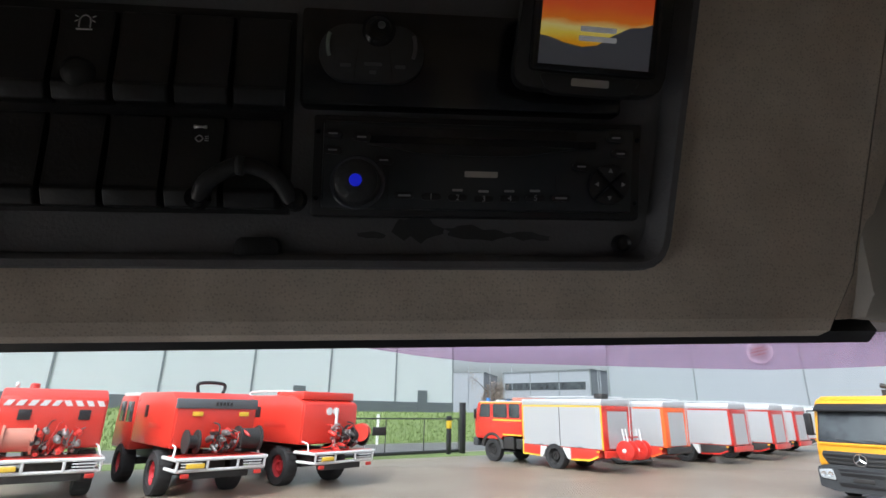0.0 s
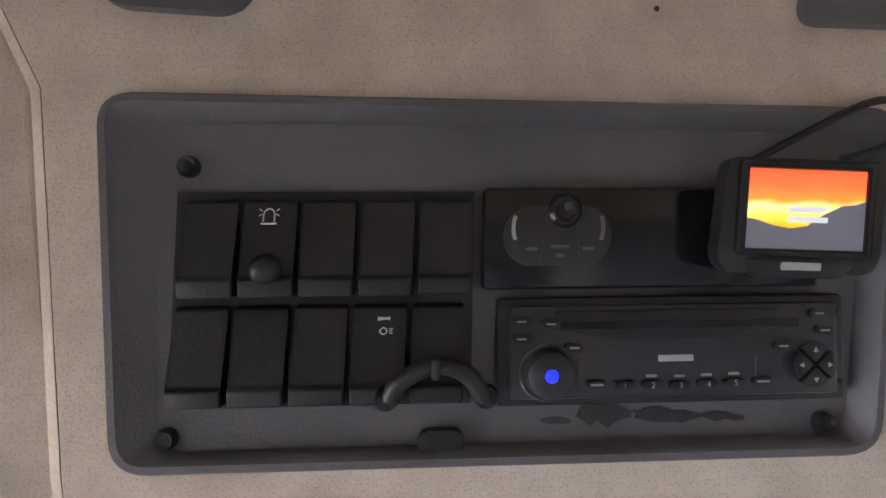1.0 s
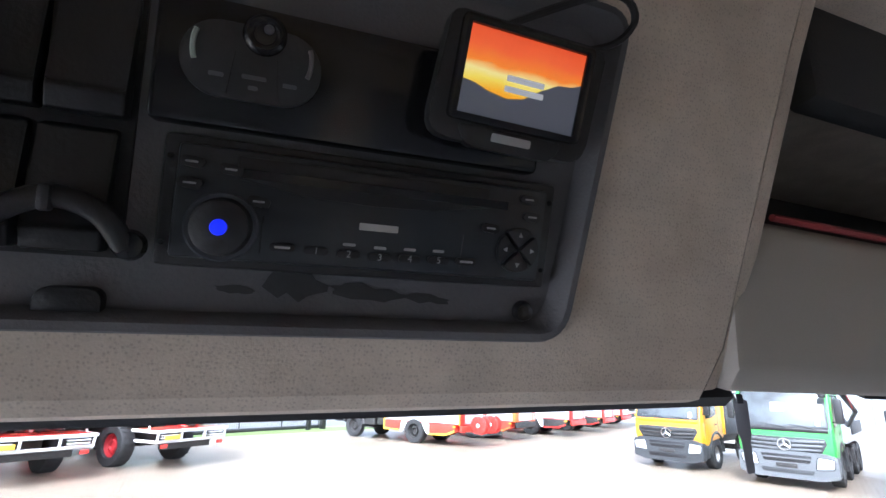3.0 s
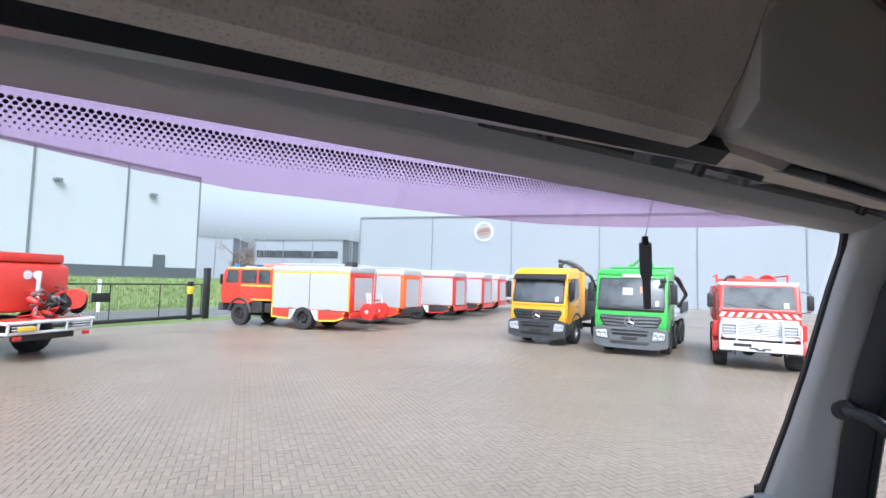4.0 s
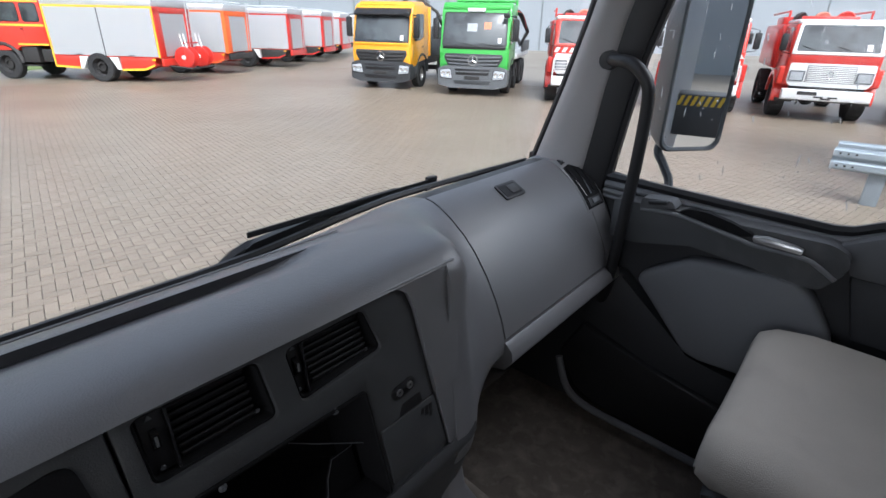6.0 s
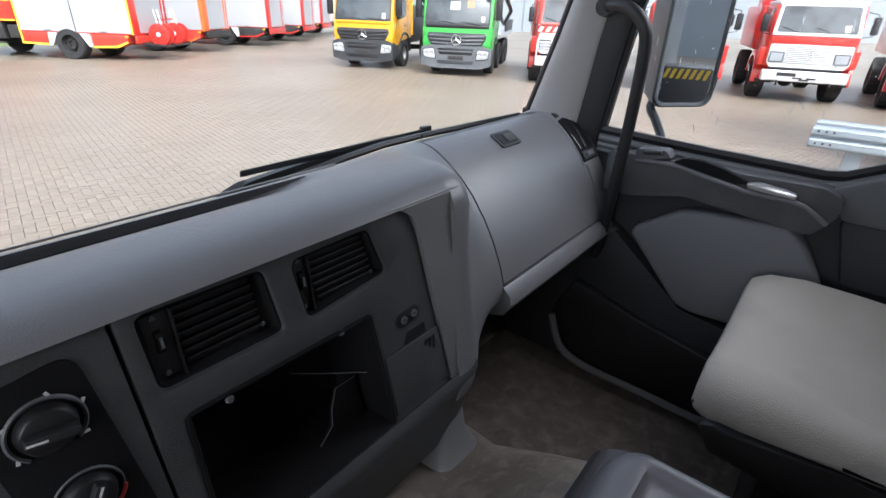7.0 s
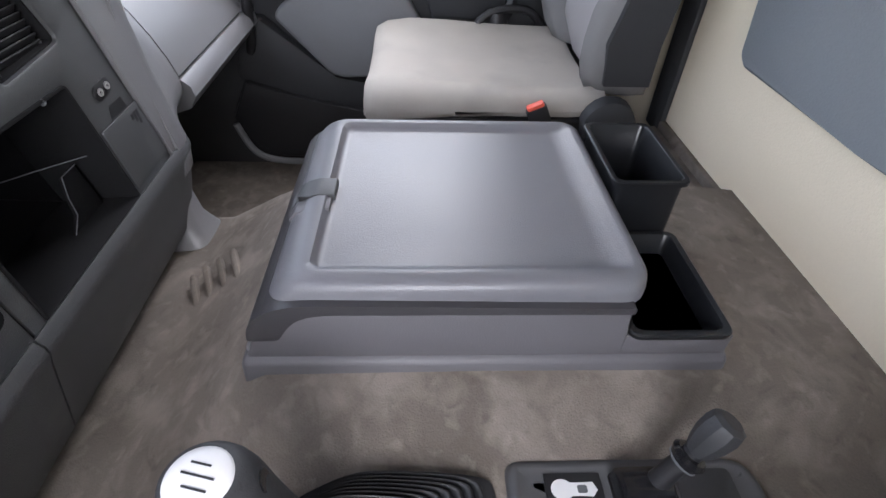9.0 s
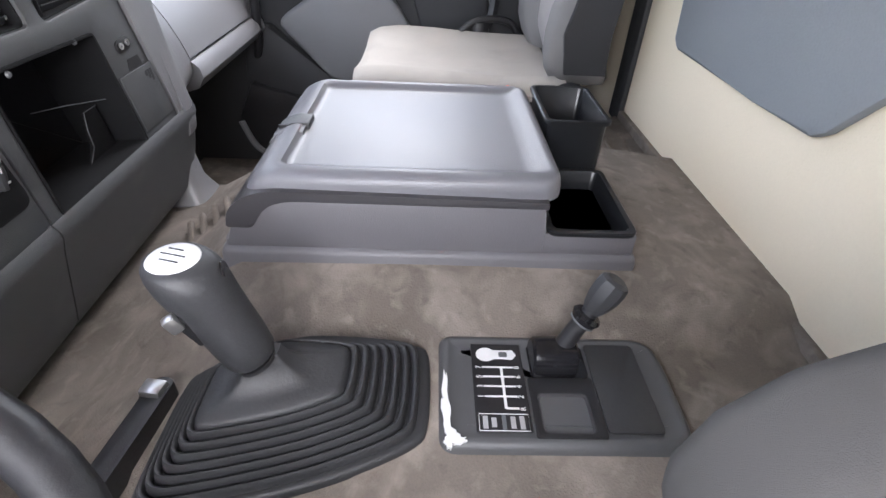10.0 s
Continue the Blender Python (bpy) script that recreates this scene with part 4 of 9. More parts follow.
    if seed == 0:
        part("beacon", lathe([(0, 0), (0.14, 0), (0.12, 0.2), (0, 0.22)], 12, pose(-0.5, 2.9, 2.72)), RED, t)
    hang(t, "chassis", (-0.42, -1.0, 0.7), (0.42, 4.6, 1.1), CHASSIS, 0.02)
    for y in (0.0, 3.5):
        hang(t, "axle", (-0.9, y - 0.1, 0.5), (0.9, y + 0.1, 0.72), CHASSIS, 0.03)
        for x in (-0.98, 0.98):
            wheel(t, x, y, 0.58, 0.4, REDHUB)
    return t


TH = Vector((-0.72, 0.69, 0)).normalized()
for x, y, lab, k in ((-9.75, 15.1, "red forest fire truck with pink hose reel and reflecting slats", 0),
                     (-6.13, 16.1, "red forest fire truck with grey band and black reels", 1),
                     (-3.3, 18.2, "red forest tanker with white badges and tube bumper", 2)):
    th = Vector(((-0.55, 0.83, 0), (-0.64, 0.77, 0), TH)[k])
    forest_tanker(heading(x, y, th.x, th.y), lab, k)


def star(parent, x, y, z, r):
    """A plain ring with three spokes."""
    bm = bmesh.new()
    tube([(x + r * math.cos(a), y, z + r * math.sin(a)) for a in np.linspace(0, 2 * math.pi, 21)], 0.016, 6, bm)
    for k in range(3):
        a = radians(90 + 120 * k)
        tube([(x, y, z), (x + r * math.cos(a), y, z + r * math.sin(a))], [0.03, 0.008], 6, bm)
    part("emblem", bm, CHROME, parent, "plain chrome ring emblem")


def lorry(m, label, paint, kind):
    """A modern tipper or flatbed lorry, front axle at y = 0, looking along +y."""
    t = thing("lorry", label, "truck", m, group="lorries in the yard")
    w = 1.18 if kind == "green" else 1.14
    top = 2.98 if kind == "green" else 2.95
    green = kind == "green"
    part("cab", prism([(1.34, 0.80), (1.42, 1.05), (1.38, 1.62), (1.11, top - 0.30), (1.02, top - 0.10), (0.84, top), (-0.75, top - 0.02), (-0.8, 1.0), (0.66, 1.0), (0.70, 0.80)], "x", -w, w, 0.06, seg=3), paint, t)
    tilt = pose(0, 1.255, 2.14, 14.6)
    part("screen_border", prism(roundpoly([(-w + 0.07, -0.54), (w - 0.07, -0.54), (w - 0.11, 0.54), (-w + 0.11, 0.54)], 0.08, 4), "y", -0.03, 0.012, 0.004, m=tilt), BLACK, t, "black windscreen border")
    part("windscreen", prism(roundpoly([(-w + 0.12, -0.49), (w - 0.12, -0.49), (w - 0.16, 0.49), (-w + 0.16, 0.49)], 0.06, 4), "y", -0.03, 0.018, 0.003, m=tilt), SCREEN_DARK, t, "grey reflecting windscreen")
    sheets = ((-0.80, -0.36, 0.13, 0.19, WPAINT),) if not green else ((-0.86, -0.34, 0.12, 0.17, WPAINT), (-0.42, 0.12, 0.24, 0.22, SHEET), (0.10, 0.06, 0.34, 0.26, LAMPGLASS))
    for x, z, a, b, c in sheets:
        part("paper", box((x - a / 2, 0.018, z - b / 2), (x + a / 2, 0.021, z + b / 2), m=tilt), c, t, "sheet on the windscreen", smooth=0)
    if green:
        part("roof_sign", box((-0.30, 1.05, top - 0.30), (0.30, 1.16, top - 0.18), 0.02), WPAINT, t, "white blank roof plate")
        part("roof_edge", prism([(1.02, top - 0.20), (1.10, top - 0.22), (1.09, top - 0.10), (0.95, top)], "x", -w + 0.04, w - 0.04, 0.02), paint, t)
    else:
        part("sun_visor", prism([(1.12, top - 0.36), (1.32, top - 0.42), (1.34, top - 0.36), (1.05, top - 0.16)], "x", -w + 0.05, w - 0.05, 0.02), BLACK, t, "black sun visor")
        part("roof_cap", prism([(0.98, top - 0.06), (0.86, top + 0.06), (-0.5, top + 0.10), (-0.7, top - 0.03)], "x", -w + 0.12, w - 0.12, 0.04), paint, t)
    for x in (-0.80, -0.10):
        part("wiper", tube([(x, 1.42, 1.63), (x + 0.35, 1.40, 1.70), (x + 0.66, 1.39, 1.73)], 0.012, 6), BLACK, t)
    part("cowl", prism([(1.40, 1.52), (1.42, 1.60), (1.38, 1.66), (1.33, 1.60)], "x", -w + 0.10, w - 0.10, 0.01), BLACK if green else paint, t, "strip under the windscreen")
    grille = roundpoly([(-0.86, 0.98), (0.86, 0.98), (1.02, 1.24), (0.98, 1.38), (-0.98, 1.38), (-1.02, 1.24)], 0.04, 3)
    part("grille", prism(grille, "y", 1.36, 1.435, 0.015), BUMPERGREY, t, "dark grey grille")
    for k in range(3):
        hw = 0.84 + 0.05 * k
        bar = [(-hw, 1.03 + k * 0.115), (0, 1.005 + k * 0.115), (hw, 1.03 + k * 0.115), (hw + 0.02, 1.09 + k * 0.115), (0, 1.07 + k * 0.115), (-hw - 0.02, 1.09 + k * 0.115)]
        part("grille_slat", prism(bar, "y", 1.42, 1.475, 0.012), GRILLEGREY if green else CHASSIS, t)
    star(t, 0, 1.50, 1.17, 0.16)
    b = GRILLEGREY if green else BUMPERGREY
    bump = roundpoly([(-w - 0.03, 0.36), (-0.8, 0.26), (0.8, 0.26), (w + 0.03, 0.36), (w + 0.03, 0.90), (0.95, 0.99), (-0.95, 0.99), (-w - 0.03, 0.90)], 0.05, 3)
    part("bumper", prism(bump, "y", 1.16, 1.52, 0.045, seg=3), b, t, "grey plastic bumper")
    part("bumper_opening", prism(roundpoly([(-0.56, 0.70), (0.56, 0.70), (0.62, 0.90), (-0.62, 0.90)], 0.03, 3), "y", 1.45, 1.530, 0.004), BLACK, t)
    part("bumper_bar", prism(roundpoly([(-0.58, 0.785), (0.58, 0.785), (0.59, 0.825), (-0.59, 0.825)], 0.01, 2), "y", 1.48, 1.545, 0.006), b, t)
    part("lower_opening", prism(roundpoly([(-0.60, 0.40), (0.60, 0.40), (0.66, 0.52), (-0.66, 0.52)], 0.03, 3), "y", 1.45, 1.530, 0.004), BUMPERGREY if green else BLACK, t)
    part("number_plate", box((-0.26, 1.5, 0.555), (0.26, 1.545, 0.665), 0.005), CHASSIS, t, "plain dark plate")
    for sx in (-1, 1):
        lamp = roundpoly([(sx * 0.70, 0.56), (sx * 1.10, 0.60), (sx * 1.14, 0.84), (sx * 0.76, 0.88)][::sx], 0.05, 3)
        part("lamp_recess", prism(inset(lamp, -0.025), "y", 1.40, 1.528, 0.006), BLACK, t, "black headlight recess")
        hl = part("headlight", prism(lamp, "y", 1.42, 1.542, 0.012), LAMPGLASS, t, "clear headlight")
        for k in (-1, 1):
            part("reflector_bowl", lathe([(0, 0.0), (0.05, 0.004), (0.075, 0.012), (0.08, 0.0)], 14, pose(sx * (0.92 + 0.09 * k), 1.540, 0.72, -90)), CHROME, hl)
        part("side_step", on_side(sx, w - 0.40, 0.40, 0.70, 1.30, 0.40, 0.82, 0.05), b, t)
        part("wheel_arch", tube([(sx * (w - 0.03), 0.68 * math.cos(a), 0.55 + 0.66 * math.sin(a)) for a in np.linspace(0, math.pi, 13)], 0.06, 6), BUMPERGREY, t)
        xs = sorted((sx * (w + 0.008), sx * (w - 0.03)))
        win = roundpoly([(0.92, 1.68), (0.70, 2.62), (-0.15, 2.62), (-0.15, 1.82), (0.30, 1.72)], 0.06, 3)
        part("side_window", prism(win, "x", xs[0], xs[1], 0.004), SCREEN_DARK, t)
        part("door_handle", on_side(sx, w, 0.02, -0.12, 0.08, 1.46, 1.50, 0.005), BLACK, t)
        for a in (1.02, -0.28):
            part("door_seam", on_side(sx, w, 0.004, a - 0.008, a + 0.008, 1.05, 2.72), CHASSIS, t, smooth=0)
        mx = sorted((sx * (w + 0.08), sx * (w + 0.29)))
        part("mirror", box((mx[0], 1.14, 1.80), (mx[1], 1.30, 2.48), 0.05), BLACK, t, "tall black mirror")
        part("mirror_arm", tube([(sx * w, 1.08, 2.56), (sx * (w + 0.18), 1.20, 2.55), (sx * (w + 0.18), 1.22, 2.45)], 0.025, 6), BLACK, t)
        part("mirror_arm", tube([(sx * w, 1.14, 1.84), (sx * (w + 0.16), 1.22, 1.84)], 0.02, 6), BLACK, t)
        part("corner_deflector", prism([(1.06, 1.06), (1.34, 1.06), (1.33, 1.56), (1.10, 1.56)], "x", sorted((sx * (w + 0.02), sx * (w - 0.02)))[0], sorted((sx * (w + 0.02), sx * (w - 0.02)))[1], 0.01), paint, t)
    part("front_mirror", box((-w + 0.02, 1.30, 2.50), (-w + 0.22, 1.46, 2.66), 0.04), BLACK, t)
    part("front_mirror_arm", tube([(-w + 0.1, 1.1, 2.72), (-w + 0.1, 1.36, 2.66)], 0.018, 6), BLACK, t)
    hang(t, "chassis", (-0.42, -5.6, 0.7), (0.42, 1.0, 1.0), CHASSIS, 0.02)
    axles = (0.0, -3.4) if kind == "orange" else (0.0, -1.9, -3.9, -5.1)
    for y in axles:
        hang(t, "axle", (-0.9, y - 0.1, 0.42), (0.9, y + 0.1, 0.62), CHASSIS, 0.03)
        for x in (-0.98, 0.98):
            wheel(t, x, y, 0.5, 0.32, CHASSIS if kind == "green" else PUMP)
    if kind == "orange":
        part("tipper_body", box((-1.15, -5.0, 1.1), (1.15, -1.2, 2.2), 0.04), BUMPERGREY, t)
        part("crane_column", tube([(-0.1, -0.95, 1.1), (-0.1, -0.95, 3.25)], 0.10, 8), CHASSIS, t, "black crane column")
        part("crane_boom", tube([(0.0, -0.95, 3.4), (-0.55, -1.05, 3.25), (-1.3, -1.3, 2.75)], [0.08, 0.07, 0.055], 8), CHASSIS, t, "folded black crane boom")
        part("crane_jib", tube([(-1.3, -1.3, 2.75), (-1.25, -2.4, 2.2), (-0.9, -4.2, 2.0)], [0.07, 0.06, 0.05], 8), CHASSIS, t)
        for k in range(4):
            part("hydraulic_hose", tube(smooth_path([(0.0 - k * 0.08, -0.9, 3.0 + 0.08 * k), (-0.4, -0.95, 3.42 - 0.06 * k), (-1.05, -1.15, 3.05 - 0.08 * k)], 4), 0.022, 6), CHASSIS, t)
        part("headboard", box((-1.12, -1.12, 1.1), (1.12, -1.02, 2.9), 0.03), ORANGE, t)
    else:
        part("flatbed", box((-1.2, -6.5, 1.12), (1.2, -1.4, 1.32), 0.03), SHUTTER, t, "grey wet flatbed")
        bm = bmesh.new()
        for x in (-1.1, -0.4, 0.4, 1.1):
            tube([(x, -1.0, 1.1), (x, -1.0, 3.25 if abs(x) < 1 else 3.15)], 0.05, 6, bm)
        tube([(-1.1, -1.0, 3.1), (1.1, -1.0, 3.1)], 0.05, 6, bm)
        tube([(-1.1, -1.0, 2.5), (1.1, -1.0, 2.5)], 0.04, 6, bm)
        tube([(-0.3, -1.0, 3.1), (0.0, -1.0, 3.5), (0.4, -1.0, 3.1)], 0.05, 6, bm)
        part("cab_guard", bm, GREEN, t, "green steel cab guard")
        part("crane_boom", tube([(-0.7, -1.2, 3.0), (-1.2, -1.7, 2.7), (-1.45, -2.4, 2.1)], [0.08, 0.09, 0.07], 8), CHASSIS, t, "folded black crane boom")
        part("crane_jib", tube([(-1.45, -2.4, 2.1), (-1.1, -3.4, 1.6), (-0.5, -4.6, 2.4)], 0.07, 8), CHASSIS, t)
        for k in range(3):
            part("hydraulic_hose", tube(smooth_path([(-0.8, -1.1, 2.6 + 0.15 * k), (-1.25, -1.5, 2.75), (-1.4, -2.2, 2.3 - 0.1 * k)], 4), 0.02, 6), RED if k == 1 else CHASSIS, t)
        part("drop_side", box((-1.22, -6.5, 1.32), (-1.16, -3.2, 1.75), 0.01), BUMPERGREY, t)
    return t


lorry(heading(14.6, 15.2, -0.911, -0.413), "orange lorry with black bumper and folded crane", ORANGE, "orange")
lorry(heading(15.55, 11.72, -0.891, -0.454), "bright green flatbed lorry with grey grille", GREEN, "green")


def french_fire_truck(m, label, front, stripe, guard, hubs=REDHUB):
    """A cab-over fire truck seen from the front, front axle at y = 0: red cab, white nose panel and bumper."""
    t = thing("fire_truck", label, "fire truck", m, group="fire trucks facing the yard")
    w = 1.04
    part("cab", prism([(0.93, 0.92), (1.00, 1.10), (1.00, 1.74), (0.80, 2.50), (-0.9, 2.50), (-0.9, 1.12), (0.42, 1.12), (0.62, 0.92)], "x", -w, w, 0.06, seg=3), front, t)
    part("roof", box((-w + 0.02, -0.9, 2.48), (w - 0.02, 0.82, 2.60), 0.05, 3), WPAINT, t, "white roof")
    tilt = pose(0, 0.915, 2.125, 14.8)
    rim = roundpoly([(-w + 0.03, -0.40), (w - 0.03, -0.40), (w - 0.10, 0.40), (-w + 0.10, 0.40)], 0.07, 4)
    glass = roundpoly([(-w + 0.12, -0.33), (w - 0.12, -0.33), (w - 0.17, 0.34), (-w + 0.17, 0.34)], 0.06, 4)
    part("screen_frame", holed_plate(rim, [glass], -0.02, 0.03, 0.004, tilt @ Matrix.Rotation(math.pi / 2, 4, "X") @ Matrix.Scale(-1, 4, (0, 0, 1))), WPAINT if stripe is RED else front, t, "windscreen frame")
    part("windscreen", prism(inset(glass, -0.01), "y", -0.03, 0.016, m=tilt), SCREEN_DARK, t, "dark wet windscreen")
    part("paper", box((-0.74, 0.017, -0.28), (-0.62, 0.020, -0.12), m=tilt), WPAINT, t, smooth=0)
    for x in (-0.45, 0.35):
        part("wiper", tube([(x, 1.02, 1.80), (x + 0.45, 0.985, 1.95)], 0.012, 5), BLACK, t)
    part("belt_line", box((-w + 0.03, 0.95, 1.735), (w - 0.03, 1.025, 1.785), 0.012), WPAINT, t, "white line under the windscreen")
    if stripe is RED:
        part("stripe", box((-w + 0.05, 0.96, 1.535), (w - 0.05, 1.020, 1.735), 0.004), RED, t, "red stripe across the front")
    else:
        for k in range(9):
            lean = 0.05 if k < 4 else -0.05
            part("reflector", prism([(-0.07 - lean, -0.07), (0.05 - lean, -0.07), (0.07 + lean, 0.07), (-0.05 + lean, 0.07)], "y", 0.0, 0.012, m=pose(-0.92 + k * 0.23, 1.0, 1.63)), WPAINT, t, "white reflecting slat", smooth=0)
    nose = roundpoly([(-0.88, 0.93), (0.88, 0.93), (0.97, 1.06), (0.96, 1.52), (-0.96, 1.52), (-0.97, 1.06)], 0.05, 4)
    ns = part("nose_panel", prism(nose, "y", 0.9, 1.045, 0.02, seg=3), WPAINT, t, "white nose panel")
    for k in range(9):
        part("grille_slat", box((-0.54, 1.03, 1.055 + k * 0.046), (0.54, 1.065, 1.083 + k * 0.046), 0.006, 1), WPAINT, ns)
    part("grille_back", box((-0.55, 1.03, 1.04), (0.55, 1.050, 1.47)), GRILLEGREY, ns, "grey behind the slats", smooth=0)
    bm = tube([(-0.08, 1.08, 1.26), (0, 1.08, 1.37), (0.08, 1.08, 1.26), (0, 1.08, 1.15), (-0.08, 1.08, 1.26)], 0.018, 6)
    part("emblem", bm, CHROME, ns, "plain diamond-shaped emblem")
    for sx in (-1, 1):
        hl = part("headlight", box((sx * 0.76 - 0.15, 1.0, 1.08), (sx * 0.76 + 0.15, 1.060, 1.30), 0.015), LAMPGLASS, t, "square headlight")
        part("lamp_bezel", holed_plate(roundpoly([(-0.18, -0.14), (0.18, -0.14), (0.18, 0.14), (-0.18, 0.14)], 0.03, 3), [[(-0.145, -0.105), (0.145, -0.105), (0.145, 0.105), (-0.145, 0.105)]], 0.0, 0.022, 0.003, pose(sx * 0.76, 1.045, 1.19, 90, 0, 180)), GRILLEGREY, hl)
        xs = sorted((sx * (w + 0.008), sx * (w - 0.03)))
        win = roundpoly([(0.74, 1.78), (0.56, 2.40), (-0.40, 2.40), (-0.40, 1.78)], 0.07, 3)
        part("side_window", prism(win, "x", xs[0], xs[1], 0.004), SCREEN_DARK, t)
        part("door_seam", on_side(sx, w, 0.005, -0.52, -0.505, 1.15, 2.42), CHASSIS, t, smooth=0)
        part("door_seam", on_side(sx, w, 0.005, 0.80, 0.815, 1.15, 1.78), CHASSIS, t, smooth=0)
        part("door_handle", on_side(sx, w, 0.025, -0.42, -0.30, 1.62, 1.66, 0.005), BLACK, t)
        part("mirror", box((sorted((sx * 1.16, sx * 1.33))[0], 0.95, 1.82), (sorted((sx * 1.16, sx * 1.33))[1], 1.02, 2.24), 0.03), BLACK, t)
        part("mirror_arm", tube([(sx * w, 0.86, 2.35), (sx * 1.25, 0.96, 2.30), (sx * 1.25, 0.96, 1.78), (sx * w, 0.93, 1.74)], 0.014, 6), BLACK, t)
        arch = [(0.74 * math.cos(a), 0.56 + 0.72 * math.sin(a)) for a in np.linspace(-0.1, math.pi * 0.95, 12)] + [(0.62 * math.cos(a), 0.56 + 0.60 * math.sin(a)) for a in np.linspace(math.pi * 0.95, -0.1, 12)]
        lo, hi = sorted((sx * 0.72, sx * 1.19))
        part("mudguard", prism(arch, "x", lo, hi), front if stripe is RED else RED, t, "red mudguard")
        part("fender", prism([(0.55, 0.95), (0.92, 0.95), (0.94, 1.42), (0.60, 1.42)], "x", sorted((sx * 0.95, sx * 1.17))[0], sorted((sx * 0.95, sx * 1.17))[1], 0.04, seg=3), RED if stripe is not RED else front, t, "red corner fender")
        part("cab_step", on_side(sx, w - 0.35, 0.40, 0.66, 0.96, 0.50, 0.58, 0.015), CHASSIS, t)
        part("tow_hook", tube(smooth_path([(sx * 0.62, 1.10, 0.60), (sx * 0.62, 1.24, 0.57), (sx * 0.62, 1.24, 0.50), (sx * 0.62, 1.12, 0.49)], 4), 0.022, 6), CHASSIS, t)
        part("leaf_spring", tube(smooth_path([(sx * 0.48, 0.85, 0.66), (sx * 0.48, 0.0, 0.50), (sx * 0.48, -0.8, 0.68)], 5), 0.05, 6), CHASSIS, t)
        part("roof_rail", tube([(sx * 1.0, -1.1, 2.55), (sx * 1.0, -1.1, 2.85), (sx * 1.0, -4.5, 2.85)], 0.03, 6), RED, t)
        part("locker_door", on_side(sx, 1.12, 0.012, -2.6, -1.3, 1.36, 2.35, 0.004), RED, t)
    part("bumper", box((-1.02, 0.96, 0.58), (1.02, 1.20, 0.86), 0.04, 3), WPAINT, t, "white steel bumper")
    for k in range(3):
        part("bumper_slot", box((-0.28 + k * 0.16, 1.19, 0.66 - 0.04 * (k % 2)), (-0.06 + k * 0.16, 1.206, 0.70 - 0.04 * (k % 2))), CHASSIS, t, smooth=0)
    part("number_plate", box((0.20, 1.19, 0.72), (0.66, 1.21, 0.81)), CHASSIS, t, "plain dark plate", smooth=0)
    part("radiator_gap", box((-0.86, 0.88, 0.84), (0.86, 0.98, 0.94)), BLACK, t, smooth=0)
    part("hose_rack", box((-0.7, -1.0, 2.3), (0.7, -0.92, 2.72), 0.02), RED, t, "red rack behind the cab")
    if guard:
        for sx in (-1, 1):
            bm = tube(smooth_path([(sx * 0.58, 1.14, 0.84), (sx * 0.56, 1.20, 1.30), (sx * 0.62, 1.20, 1.38), (sx * 0.92, 1.18, 1.38), (sx * 0.99, 1.16, 1.30), (sx * 1.0, 1.12, 0.84)], 5), 0.026, 8)
            for k in range(4):
                tube([(sx * 0.57, 1.19, 1.0 + k * 0.09), (sx * 0.99, 1.16, 1.0 + k * 0.09)], 0.012, 6, bm)
            part("lamp_guard", bm, WPAINT, t, "white tube lamp guard")
    part("tank", box((-1.12, -4.6, 1.25), (1.12, -1.05, 2.50), 0.08), RED, t)
    for k in range(3):
        part("hose_roll", lathe([(0, 0), (0.24, 0), (0.26, 0.05), (0.24, 0.10), (0, 0.10)], 16, pose(-0.5 + 0.5 * k, -1.6 - 0.4 * k, 2.62, 70, 0, 20 * k)), (RED, HOSE, CHASSIS)[k], t, "rolled hose on the tank")
    part("top_gear", box((-0.9, -4.2, 2.48), (0.9, -2.9, 2.75), 0.05), RED, t)
    hang(t, "chassis", (-0.42, -4.6, 0.70), (0.42, 0.9, 1.05), CHASSIS, 0.02)
    for y in (0.0, -3.5):
        hang(t, "axle", (-0.9, y - 0.1, 0.45), (0.9, y + 0.1, 0.68), CHASSIS, 0.03)
        part("differential", lathe([(0, -0.22), (0.14, -0.18), (0.22, 0), (0.14, 0.18), (0, 0.22)], 14, pose(0.18, y, 0.56, 90)), CHASSIS, t)
        for x in (-0.96, 0.96):
            wheel(t, x, y, 0.56, 0.36, hubs)
    return t


french_fire_truck(heading(16.1, 7.9, -0.86, -0.51), "red fire truck with white roof, bumper and lamp guards", REDORANGE, WPAINT, True)
french_fire_truck(heading(17.2, 4.6, -0.95, -0.3), "red fire truck with white bumper in the row", REDORANGE, WPAINT, True)
french_fire_truck(heading(18.2, 1.6, -0.96, -0.28), "red fire truck with a white nose and red stripe", REDORANGE, RED, False)
french_fire_truck(heading(18.6, -1.6, -0.99, -0.1), "red fire truck with white bumper beside the steel hall", RED, WPAINT, False)
french_fire_truck(heading(25.5, 6.4, -0.95, -0.3), "red fire truck parked in the second row", RED, WPAINT, False)

# ---------------------------------------------------------------- guard rail and corrugated hall beside the cab
gr = thing("guard_rail", "galvanised steel guard rail beside the paving", "guard rail")
wave = [(0.0, 0.0), (0.02, 0.055), (0.04, 0.065), (0.11, 0.065), (0.13, 0.05), (0.145, 0.015), (0.165, 0.015), (0.18, 0.05), (0.20, 0.065), (0.27, 0.065), (0.29, 0.055), (0.31, 0.0)]
a, b = Vector((8.7, 0.36, 0.47)), Vector((9.0, -7.0, 0.47))
nrm = Vector((-1, 0, 0))
rings = []
for p in (a, b):
    rings.append([p + nrm * d + Vector((0, 0, z)) for z, d in wave] + [p + nrm * (d - 0.006) + Vector((0, 0, z)) for z, d in wave[::-1]])
